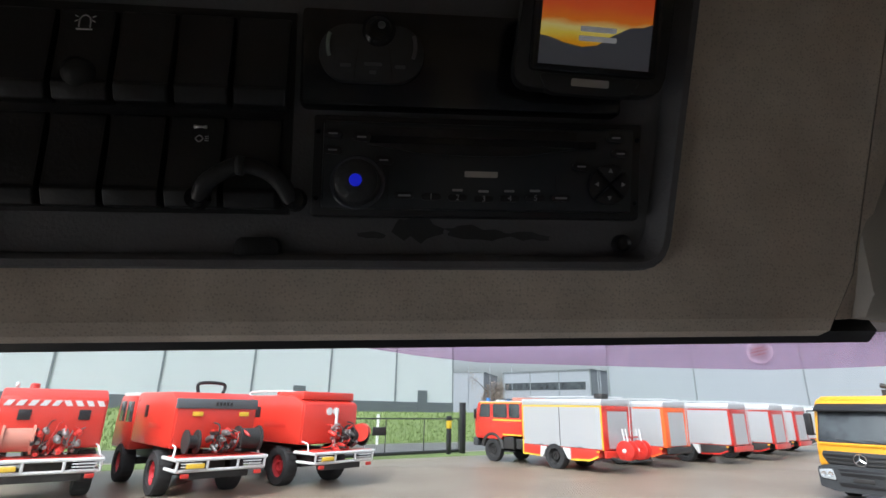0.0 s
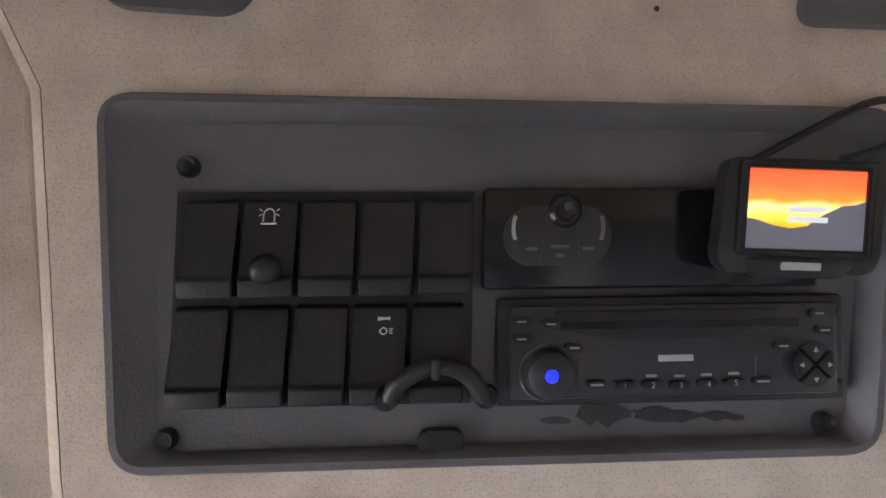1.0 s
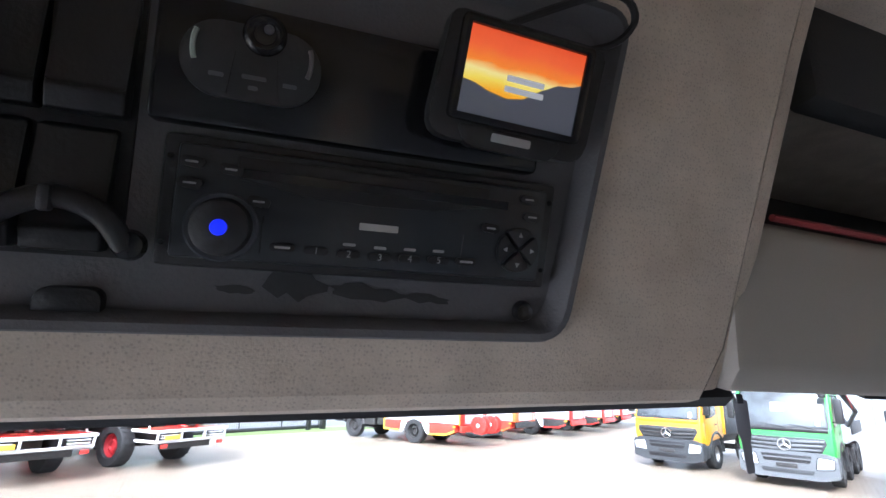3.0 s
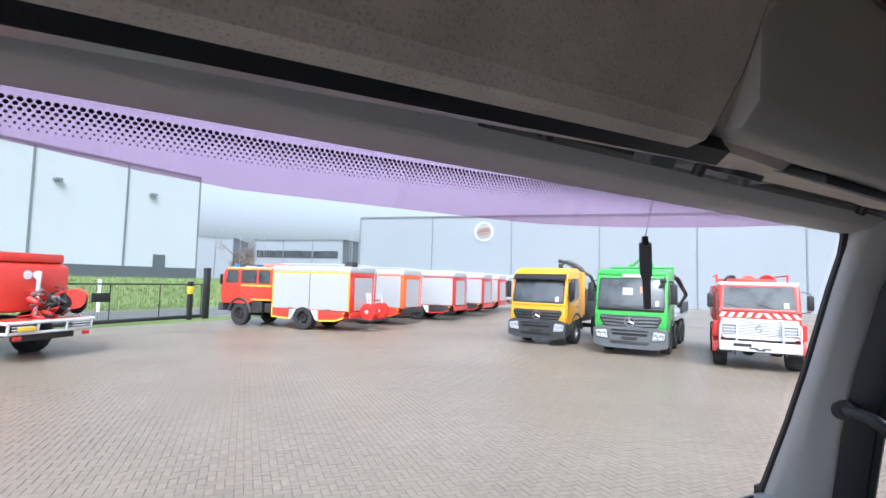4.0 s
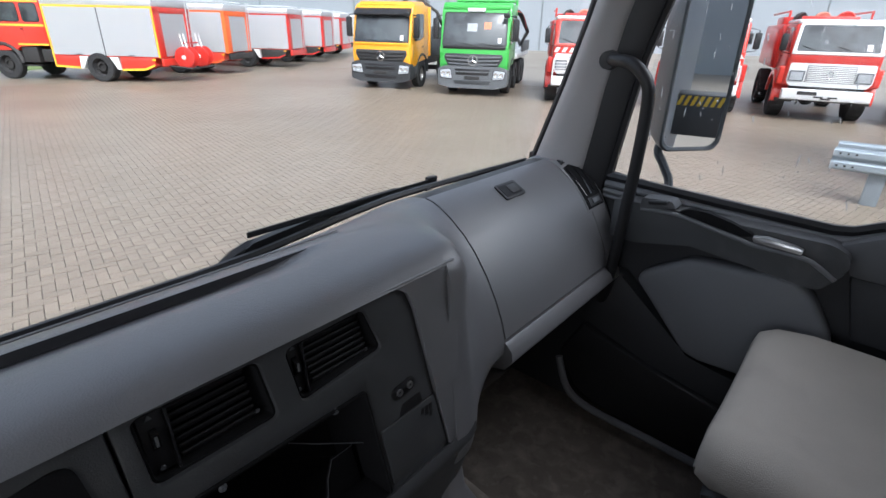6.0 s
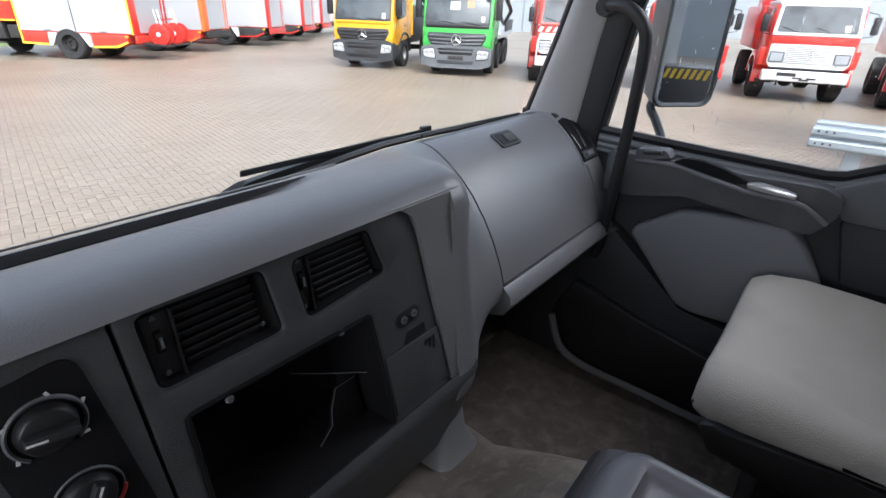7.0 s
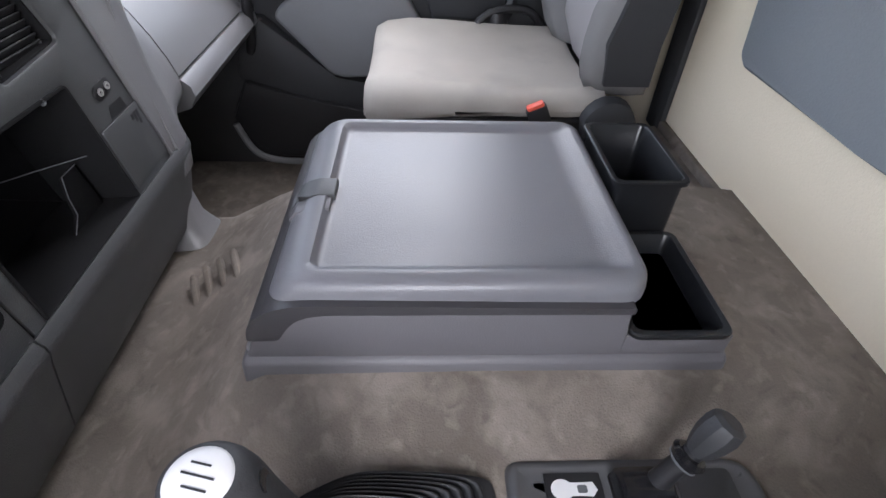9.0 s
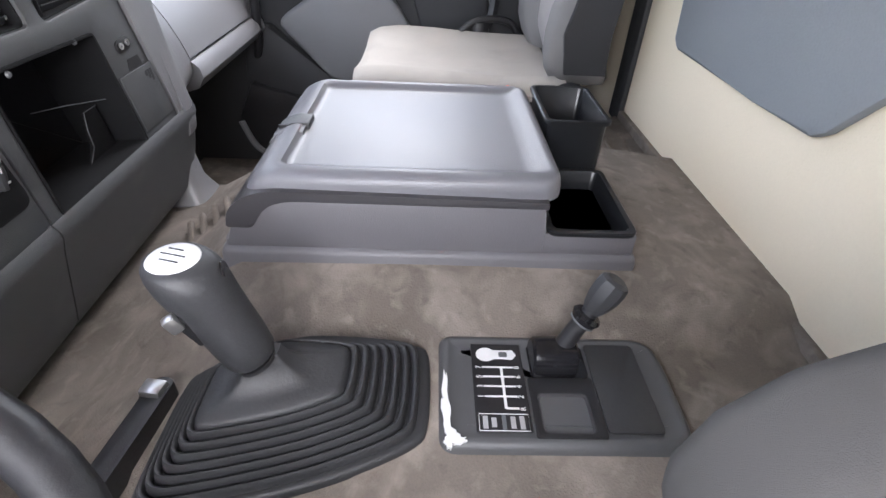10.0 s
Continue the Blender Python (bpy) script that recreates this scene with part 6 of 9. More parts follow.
part("dark_pad", prism([(0.245, 2.492), (0.205, 2.474), (0.205, 2.482), (0.245, 2.502)], "x", 0.02, 0.26, 0.002), BLACK, shelf, "black pad behind the strip")
part("visor_bar", tube([(-0.15, 0.41, 2.548), (0.9, 0.41, 2.556)], 0.012, 8), BLACK, shelf, "black visor bar")
sv = thing("sun_visor", "dark grey folded sun visor under the roof shelf", "sun visor")
part("flap", prism([(0.40, 2.538), (0.33, 2.530), (0.33, 2.540), (0.40, 2.548)], "x", 0.12, 0.30, 0.004), PANEL, sv)
part("hinge_rod", tube([(0.08, 0.405, 2.545), (0.34, 0.405, 2.547)], 0.004, 6), BLACK, sv)

# ---------------------------------------------------------------- overhead console
CO = Matrix(((0.9987, -0.0052, -0.0167, -0.6576), (0.0031, -0.2996, -0.9539, 0.1697), (0.0398, 0.954, -0.2997, 2.5021), (0, 0, 0, 1)))
# local axes of the console face: x along it, y up it, z out of it towards the seats


def face_box(u0, v0, u1, v1, n0, n1, bevel=0.0, seg=2):
    return box((u0, v0, n0), (u1, v1, n1), bevel, seg, m=CO)


oc = thing("overhead_console", "beige fabric-covered overhead console", "console")
# beige surround with the opening left free; it flares towards the roof
outer = {"bl": (-0.049, -0.047), "br": (0.488, -0.047), "ml": (-0.0545, -0.0185), "mr": (0.500, -0.0185), "tl": (-0.0765, 0.183), "tr": (0.522, 0.183), "ul": (-0.150, 0.325), "ur": (0.545, 0.325)}
tray_edge = roundpoly([(-0.0285, -0.0165), (0.3755, -0.0168), (0.3925, 0.1735), (-0.0455, 0.180)], 0.020, 6)
part("surround", holed_plate([outer[k] for k in ("bl", "br", "mr", "tr", "ur", "ul", "tl", "ml")], [inset(tray_edge, 0.0015)], -0.03, 0.0, 0.001, CO), BEIGE, oc, smooth=20)
rings = []
for u in np.linspace(-0.049, 0.488, 12):
    rings.append([CO @ Vector((u, v, n)) for v, n in ((-0.046, 0.0), (-0.054, -0.003), (-0.059, -0.012), (-0.057, -0.022), (-0.046, -0.03))])
part("bottom_roll", ring_loft(rings), BEIGE, oc, "beige rolled lower edge")
for key, d in (("r", 1), ("l", -1)):
    pts = [outer["b" + key], outer["m" + key], outer["t" + key], outer["u" + key]]
    rows = [[CO @ Vector((u + d * o, v, n)) for u, v in pts] for o, n in (((0.0, 0.0), (0.010, -0.002), (0.021, -0.008), (0.031, -0.018), (0.038, -0.032), (0.043, -0.055), (0.050, -0.12), (0.062, -0.24)) if d > 0 else ((0.0, 0.0), (0.008, -0.004), (0.014, -0.015), (0.03, -0.12), (0.05, -0.24)))]
    part("side_cheek", ring_loft(rows, caps=False, close=False), BEIGE, oc)
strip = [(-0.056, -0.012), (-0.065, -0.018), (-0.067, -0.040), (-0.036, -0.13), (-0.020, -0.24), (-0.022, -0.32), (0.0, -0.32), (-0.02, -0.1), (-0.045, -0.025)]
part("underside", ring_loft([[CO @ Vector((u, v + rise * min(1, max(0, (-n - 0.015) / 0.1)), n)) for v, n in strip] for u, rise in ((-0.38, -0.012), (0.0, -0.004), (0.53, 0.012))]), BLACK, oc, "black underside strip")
part("left_panel", prism([(-0.40, -0.055), (-0.057, -0.055), (-0.0625, -0.0185), (-0.0845, 0.183), (-0.158, 0.325), (-0.40, 0.325)], "z", -0.06, -0.006, 0.006, m=CO), BEIGE, oc, "beige panel beside the console")
part("side_lining", box((-1.058, -0.40, 2.50), (-1.00, 0.45, 2.85), 0.02), BEIGE, oc, "beige side lining")
for vent in ([(-0.056, 0.268), (-0.0536, 0.2376), (-0.0374, 0.2253), (0.0193, 0.2221), (0.0325, 0.230), (0.033, 0.268)], [(0.334, 0.234), (0.3372, 0.2212), (0.401, 0.2198), (0.420, 0.2310), (0.458, 0.285), (0.458, 0.31), (0.372, 0.31)]):
    part("slot_vent", prism(roundpoly(vent, 0.008, 4), "z", 0.0, 0.006, 0.002, m=CO), PANEL, oc, "dark grey moulded vent cover")
part("pin_hole", lathe([(0, 0.0006), (0.0014, 0.0006), (0.0016, 0), (0, 0)], 10, CO @ Matrix.Translation((0.2541, 0.2306, 0.0))), BLACK, oc, "small dark pin hole")
pn = thing("switch_panel", "dark grey plastic panel in the overhead console", "panel")
# recessed tray: back plate and sloping rim
floor_edge = roundpoly([(-0.012, -0.008), (0.364, -0.008), (0.380, 0.162), (-0.020, 0.167)], 0.018, 6)
rings = [[(u, v, n) for u, v in ring] for ring, n in ((tray_edge, -0.035), (tray_edge, 0.004), (inset(tray_edge, 0.0012), 0.006), (inset(tray_edge, 0.005), 0.006), (inset(tray_edge, 0.0075), 0.0035), (floor_edge, -0.006))]
tmp = ring_loft(rings)
bmesh.ops.transform(tmp, matrix=CO, verts=tmp.verts)
part("tray", tmp, PANEL, pn, "scuffed dark grey tray")
for u, v in ((-0.0004, 0.1421), (-0.0055, -0.0011), (0.3502, -0.001)):
    sc = part("screw", lathe([(0, 0.001), (0.003, 0.001), (0.0048, 0.0025), (0.0058, 0.0), (0.0058, -0.012), (0, -0.012)], 16, CO @ Matrix.Translation((u, v, -0.003))), BLACK, pn, "black sunken screw")
part("latch", prism(rounded(0.024, 0.015, 0.005), "z", -0.008, 0.001, 0.002, m=CO @ Matrix.Translation((0.1376, -0.0065, 0))), BLACK, pn, "small black latch")
random.seed(12)
for k, (u, v, w, h) in enumerate(((0.226, 0.0065, 0.036, 0.015), (0.262, 0.0045, 0.044, 0.009), (0.293, 0.003, 0.034, 0.005), (0.20, 0.003, 0.02, 0.004))):
    edge = [(w / 2 * math.cos(a) * random.uniform(0.7, 1.1), h / 2 * math.sin(a) * random.uniform(0.5, 1.15)) for a in np.linspace(0, 2 * math.pi, 19)[:-1]]
    part("scuff", prism(edge, "z", -0.0062, -0.0054, m=CO @ Matrix.Translation((u, v, 0)) @ Matrix.Rotation(-0.06, 4, "Z")), RUBBER, pn, "dark scuffed patch", smooth=0)
part("switch_frame", face_box(-0.0055, 0.014, 0.1535, 0.1285, -0.012, -0.004), BLACK, pn, "black switch frame")
CW, CH = 0.0308, 0.0558
for r in range(2):
    for c in range(5):
        u, v = -0.0030 + c * CW + (0.003 if r else 0), 0.0165 + r * CH
        rocker = [(v, -0.004), (v, 0.0065), (v + 0.009, 0.0085), (v + 0.0105, 0.0055), (v + CH - 0.006, 0.0015), (v + CH - 0.004, -0.004)]
        part("rocker_switch", prism([(p[0], p[1]) for p in rocker], "x", u + 0.001, u + CW - 0.0022, 0.0014, m=CO, seg=3), BLACK, pn)
# symbols as thin raised lines
sym = CO @ Matrix.Translation((0.0455, 0.1145, 0.0034)) @ Matrix.Rotation(radians(-7), 4, "X")
bm = tube(smooth_path([(-0.0028, -0.003, 0), (-0.0026, 0.002, 0), (0, 0.004, 0), (0.0026, 0.002, 0), (0.0028, -0.003, 0)], 3), 0.0004, 4)
tube([(-0.004, -0.004, 0), (0.004, -0.004, 0)], 0.0005, 4, bm)
for sx in (-1, 1):
    for dz in (-1, 1):
        tube([(sx * 0.0035, 0.002 + 0.0008 * dz, 0), (sx * 0.0052, 0.002 + 0.0018 * dz, 0)], 0.00035, 4, bm)
bmesh.ops.transform(bm, matrix=sym, verts=bm.verts)
part("beacon_symbol", bm, WHITE, pn, "white beacon symbol")
sym = CO @ Matrix.Translation((0.1065, 0.0570, 0.0040)) @ Matrix.Rotation(radians(-7), 4, "X")
bm = tube([(-0.003, 0.0035, 0), (0.001, 0.0035, 0), (0.0035, 0.0035, 0)], [0.0012, 0.0006, 0.001], 5)
tube(smooth_path([(-0.002, -0.003, 0), (0.0, -0.0012, 0), (0.002, -0.003, 0), (0, -0.0048, 0), (-0.002, -0.003, 0)], 3), 0.0004, 4, bm)
for k in range(3):
    tube([(0.003, -0.002 - k * 0.001, 0), (0.005, -0.0016 - k * 0.0013, 0)], 0.0003, 4, bm)
bmesh.ops.transform(bm, matrix=sym, verts=bm.verts)
part("horn_symbol", bm, WHITE, pn, "white horn and lamp symbol")
part("finger_stop", lathe([(0, 0.009), (0.004, 0.0085), (0.0075, 0.005), (0.0085, 0)], 18, CO @ Matrix.Translation((0.0450, 0.0865, 0.004))), BLACK, pn, "black dome knob")
hk = thing("coiled_hook", "black plastic hook hanging on the switch panel", "hook")
arc = smooth_path([(0.111, 0.021, 0.012), (0.117, 0.030, 0.016), (0.134, 0.038, 0.018), (0.150, 0.033, 0.016), (0.159, 0.020, 0.012)], 6)
tmp = tube(arc, 0.0046, 10)
bmesh.ops.transform(tmp, matrix=CO, verts=tmp.verts)
part("arch", tmp, BLACK, hk)
for u in (0.110, 0.160):
    part("end_boss", lathe([(0, 0), (0.0055, 0.001), (0.0065, 0.004), (0.0055, 0.009), (0, 0.010)], 16, CO @ Matrix.Translation((u, 0.021, 0.006))), GLOSSBLACK, hk)
part("clip", face_box(0.132, 0.032, 0.1365, 0.042, 0.018, 0.024, 0.0015), RUBBER, hk)

# car radio
rd = thing("car_radio", "black car radio with a slot and blue-lit knob", "radio")
R0, R1, Q0, Q1 = 0.1665, 0.3573, 0.0130, 0.0700
part("frame", face_box(R0, Q0, R1, Q1, -0.02, 0.003, 0.002), BLACK, rd)
part("face", face_box(R0 + 0.006, Q0 + 0.004, R1 - 0.006, Q1 - 0.004, 0.0, 0.006, 0.002), RADIOGREY, rd)
sweep = [(R0 + 0.03, Q0 + 0.040), (R0 + 0.06, Q0 + 0.0355), (R0 + 0.09, Q0 + 0.0345), (R0 + 0.12, Q0 + 0.0355), (R0 + 0.15, Q0 + 0.040), (R0 + 0.15, Q1 - 0.007), (R0 + 0.03, Q1 - 0.007)]
part("upper_face", prism(sweep, "z", 0.005, 0.0075, 0.0006, m=CO), BLACK, rd)
part("slot", face_box(R0 + 0.032, Q0 + 0.0405, R1 - 0.030, Q0 + 0.0445, 0.006, 0.0082), GLOSSBLACK, rd, "black disc slot", smooth=0)
kc = CO @ Matrix.Translation((R0 + 0.026, Q0 + 0.0185, 0.005))
kn = part("knob", lathe([(0, 0.0125), (0.0095, 0.0125), (0.0115, 0.011), (0.0125, 0.004), (0.0135, 0.0), (0, 0)], 28, kc), RUBBER, rd, "round volume knob")
part("dial_ring", lathe([(0.0128, 0.0), (0.0152, 0.0), (0.0152, 0.0022), (0.0144, 0.0030), (0.0128, 0.0026), (0.0128, 0.0)], 32, kc), CLEARRIM, kn, "clear plastic ring")
part("light", lathe([(0, 0.0145), (0.0030, 0.0140), (0.0037, 0.0120), (0, 0.0120)], 16, kc), BLUE_L, kn, "blue light")
for k in range(7):
    u = R0 + 0.052 + k * 0.0149
    v = Q0 + 0.0105 + 0.0004 * abs(k - 3)
    part("button", prism(rounded(0.011, 0.0036, 0.0017, 3), "z", 0.0055, 0.0083, 0.0006, m=CO @ Matrix.Translation((u, v, 0))), BLACK, rd)
    if 1 <= k <= 5:
        text_mesh(str(k), 0.0046, CO @ Matrix.Translation((u, v, 0.0086)), rd, PALEPRINT, depth=0.0001)
        part("print_bar", prism(rounded(0.006, 0.0014, 0.0005, 2), "z", 0.006, 0.0064, m=CO @ Matrix.Translation((u, v + 0.0045, 0))), PALEPRINT, rd, smooth=0) if k > 1 else None
    else:
        part("print_bar", prism(rounded(0.007, 0.0011, 0.0004, 2), "z", 0.0082, 0.0086, m=CO @ Matrix.Translation((u, v, 0))), PALEPRINT, rd, smooth=0)
for u, v in ((R0 + 0.012, Q1 - 0.012), (R0 + 0.0275, Q1 - 0.0135), (R0 + 0.012, Q1 - 0.021), (R0 + 0.040, Q0 + 0.031), (R1 - 0.018, Q1 - 0.010), (R1 - 0.015, Q1 - 0.019), (R1 - 0.038, Q0 + 0.030)):
    part("button", prism(rounded(0.010, 0.0045, 0.0022, 3), "z", 0.0055, 0.0083, 0.0006, m=CO @ Matrix.Translation((u, v, 0)) @ Matrix.Rotation(-0.1, 4, "Z")), BLACK, rd)
    part("print_bar", prism(rounded(0.005, 0.0009, 0.0003, 2), "z", 0.0082, 0.0086, m=CO @ Matrix.Translation((u, v, 0))), PALEPRINT, rd, smooth=0)
pc = CO @ Matrix.Translation((R1 - 0.021, Q0 + 0.020, 0.005))
for k in range(4):
    a = math.pi / 2 * k
    wedge = [(0.0012 * math.cos(a), 0.0012 * math.sin(a))] + [(0.0118 * math.cos(a + b), 0.0118 * math.sin(a + b)) for b in np.linspace(-0.70, 0.70, 8)]
    part("rocker_key", prism(wedge, "z", 0.0, 0.0042, 0.0005, m=pc), BLACK, rd, "quarter-round rocker key")
    part("print_mark", prism([(0.0068, -0.0013), (0.0092, 0), (0.0068, 0.0013)], "z", 0.0042, 0.0046, m=pc @ Matrix.Rotation(a, 4, "Z")), PALEPRINT, rd, smooth=0)
part("name_bar", prism(rounded(0.019, 0.0034, 0.0005, 2), "z", 0.006, 0.0064, m=CO @ Matrix.Translation((R0 + 0.095, Q0 + 0.0245, 0))), SILVER, rd, "plain pale bar for the maker's name", smooth=0)
for u, h in ((R0 + 0.0425, 1), (R1 - 0.052, 1)):
    part("panel_line", tube([CO @ Vector((u, Q0 + 0.008, 0.006)), CO @ Vector((u, Q0 + 0.025, 0.006))], 0.0003, 4), BLACK, rd)
for u, v in ((R0 + 0.003, Q0 + 0.01), (R0 + 0.003, Q1 - 0.01), (R1 - 0.003, Q0 + 0.01), (R1 - 0.003, Q1 - 0.01)):
    part("key_hole", lathe([(0, 0.0004), (0.0013, 0.0004), (0.0013, 0), (0, 0)], 10, CO @ Matrix.Translation((u, v, 0.003))), GLOSSBLACK, rd)

# phone control unit above the radio
hf = thing("phone_control_unit", "black phone control unit above the radio", "control unit")
part("housing", face_box(0.158, 0.0745, 0.344, 0.1295, -0.02, 0.004, 0.003), GLOSSBLACK, hf)
ovm = CO @ Matrix.Translation((0.1975, 0.103, 0.004))
part("keypad", prism(rounded(0.0575, 0.032, 0.0158, 8), "z", 0.0, 0.0035, 0.0012, m=ovm), RUBBER, hf, "oval rubber keypad")
part("dial", lathe([(0, 0.0012), (0.0045, 0.0015), (0.0058, 0.0028), (0.0070, 0.0030), (0.0085, 0.0018), (0.0095, 0.0)], 24, ovm @ Matrix.Translation((0.0035, 0.0131, 0.003))), GLOSSBLACK, hf, "shiny round dial")
# grey dot painted on as the glint near the dial's top
part("dial_glint", lathe([(0, 0.0012), (0.0015, 0.001), (0.0022, 0)], 14, ovm @ Matrix.Translation((0.005, 0.0153, 0.0050))), GRILLEGREY, hf)
for u, c in ((-0.021, (0.30, 0.36, 0.33)), (0.021, (0.13, 0.12, 0.13))):
    gm = mat("call_key_pale" if u < 0 else "call_key_dim", c, 0.4, var=0.0, bump=0)
    pts = [ovm @ Vector((u + 0.003 * math.cos(a) * (1 if u > 0 else -1), 0.004 + 0.008 * math.sin(a), 0.004)) for a in np.linspace(-0.9, 0.9, 7)]
    part("call_key", tube(pts, 0.0011, 6), gm, hf)
for u, v, w in ((-0.014, -0.007, 0.006), (0.001, -0.006, 0.010), (0.016, -0.007, 0.006), (0.001, -0.0105, 0.004)):
    part("print_bar", prism(rounded(w, 0.0018, 0.0006, 2), "z", 0.0036, 0.004, m=ovm @ Matrix.Translation((u, v, 0))), GRILLEGREY, hf, smooth=0)
for u in (-0.0095, 0.0118):
    part("key_line", tube([ovm @ Vector((u, -0.015, 0.0036)), ovm @ Vector((u * 0.8, 0.004, 0.0036))], 0.0003, 4), BLACK, hf)

# small colour display on a swivel foot
dm = CO @ Matrix.Translation((0.3185, 0.1135, 0.026)) @ Matrix.Rotation(radians(-2.2), 4, "Z") @ Matrix.Rotation(radians(4), 4, "X")
ds = thing("display", "small lit colour display showing an orange sunset", "display")
part("case", prism(roundpoly([(-0.0440, -0.0325), (0.0415, -0.0325), (0.0430, 0.0255), (-0.0405, 0.0255)], [0.012, 0.010, 0.005, 0.005], 4), "z", -0.010, -0.0004, 0.002, m=dm), BLACK, ds)
part("bezel", holed_plate(roundpoly([(-0.0355, -0.0235), (0.0355, -0.0235), (0.0355, 0.0240), (-0.0355, 0.0240)], 0.003, 2), [[(-0.0310, -0.0200), (0.0310, -0.0200), (0.0310, 0.0200), (-0.0310, 0.0200)]], -0.002, 0.0024, 0.0006, dm), GLOSSBLACK, ds, "glossy black bezel")
part("lower_lip", prism(roundpoly([(-0.030, -0.0245), (0.028, -0.0245), (0.022, -0.0345), (-0.024, -0.0345)], 0.004, 3), "z", -0.006, 0.0010, 0.001, m=dm), BLACK, ds, "rounded lower lip")
part("foot", prism(rounded(0.04, 0.03, 0.008), "z", -0.030, -0.009, 0.002, m=dm @ Matrix.Translation((0.0, -0.012, 0))), BLACK, ds)
SX, SY = 0.0622, 0.0398


def sunset_material():
    m = bpy.data.materials.new("display_picture")
    m.use_nodes = True
    n, l = m.node_tree.nodes, m.node_tree.links
    b = n["Principled BSDF"]
    tc, sep = n.new("ShaderNodeTexCoord"), n.new("ShaderNodeSeparateXYZ")
    l.new(tc.outputs["UV"], sep.inputs[0])
    nz = n.new("ShaderNodeTexNoise")
    nz.inputs["Scale"].default_value, nz.inputs["Detail"].default_value = 4, 5
    l.new(tc.outputs["UV"], nz.inputs["Vector"])
    ad = n.new("ShaderNodeMath")
    ad.operation = "MULTIPLY_ADD"
    ad.inputs[1].default_value, ad.inputs[2].default_value = 0.18, -0.09
    l.new(nz.outputs["Fac"], ad.inputs[0])
    sm = n.new("ShaderNodeMath")
    l.new(ad.outputs[0], sm.inputs[0])
    l.new(sep.outputs["Y"], sm.inputs[1])
    rp = n.new("ShaderNodeValToRGB")
    e = rp.color_ramp.elements
    e[0].position, e[0].color = 0.0, (1.0, 0.20, 0.01, 1)
    e[1].position, e[1].color = 1.0, (0.85, 0.09, 0.02, 1)
    for p, c in ((0.3, (1.0, 0.42, 0.01, 1)), (0.42, (1.0, 0.72, 0.08, 1)), (0.52, (1.0, 0.80, 0.25, 1)), (0.62, (1.0, 0.25, 0.02, 1)), (0.8, (0.95, 0.13, 0.03, 1))):
        x = e.new(p)
        x.color = c
    l.new(sm.outputs[0], rp.inputs["Fac"])
    b.inputs["Base Color"].default_value = (0.01, 0.01, 0.01, 1)
    l.new(rp.outputs["Color"], b.inputs["Emission Color"])
    b.inputs["Emission Strength"].default_value = 0.13
    return m


bm = bmesh.new()
uv = bm.loops.layers.uv.new("UVMap")
f = bm.faces.new([bm.verts.new(dm @ Vector((a * SX / 2, b * SY / 2, 0.0006))) for a, b in ((-1, -1), (1, -1), (1, 1), (-1, 1))])
for lp, c in zip(f.loops, ((0, 0), (1, 0), (1, 1), (0, 1))):
    lp[uv].uv = c
part("screen", bm, sunset_material(), ds, "lit screen with an orange sunset", smooth=0)
hill_m = mat("display_hills", (0.10, 0.10, 0.11), 0.3, var=0.0, bump=0, emit=0.07)
hill = [(-0.5, -0.5), (0.5, -0.5), (0.5, 0.13), (0.42, 0.08), (0.3, 0.06), (0.15, -0.06), (0.02, -0.2), (-0.12, -0.24), (-0.28, -0.2), (-0.4, -0.14), (-0.5, -0.12)]
part("screen_hill", prism([(a * SX, b * SY) for a, b in hill], "z", 0.0007, 0.0009, m=dm), hill_m, ds, "grey hills on the screen", smooth=0)
for v, w in ((0.0, 0.02), (-0.005, 0.021)):
    part("screen_bar", prism(rounded(w, 0.0028, 0.0005, 2), "z", 0.0009, 0.0011, m=dm @ Matrix.Translation((0.001, v, 0))), mat("display_white", (0.8, 0.8, 0.8), 0.4, var=0, bump=0, emit=0.04), ds, "plain pale bar on the screen", smooth=0)
part("name_bar", prism(rounded(0.021, 0.0040, 0.0008, 2), "z", 0.0010, 0.0015, m=dm @ Matrix.Translation((-0.001, -0.0285, 0))), SILVER, ds, "plain pale bar for the maker's name", smooth=0)
cb = thing("cable", "thin black cable looping from the display", "cable")
tmp = tube(smooth_path([(0.30, 0.14, 0.002), (0.33, 0.156, 0.008), (0.362, 0.172, 0.011), (0.381, 0.175, 0.011), (0.389, 0.165, 0.010), (0.379, 0.151, 0.008), (0.36, 0.145, 0.0)], 6), 0.0022, 6)
bmesh.ops.transform(tmp, matrix=CO, verts=tmp.verts)
part("wire", tmp, BLACK, cb)

# tag hanging in the windscreen
tg = thing("hanging_tag", "dark tag hanging on a thin cord in the windscreen", "tag")
part("cord", tube([(0.318, 0.558, 2.54), (0.317, 0.566, 2.50), (0.316, 0.570, 2.478)], 0.0007, 5), BLACK, tg)
part("clasp", box((-0.005, -0.003, -0.010), (0.005, 0.003, 0.006), 0.0015, m=pose(0.316, 0.571, 2.472, 0, -2, -35)), BLACK, tg)
part("strip", prism(roundpoly([(-0.0105, 0.0), (0.0105, 0.0), (0.0095, -0.055), (0.0065, -0.062), (0.0060, -0.112), (-0.0060, -0.114), (-0.0070, -0.062), (-0.0105, -0.052)], 0.003, 2), "y", -0.0015, 0.0015, 0.0005, m=pose(0.316, 0.571, 2.468, 0, -2, -35)), PANEL, tg, "dark folded strap")



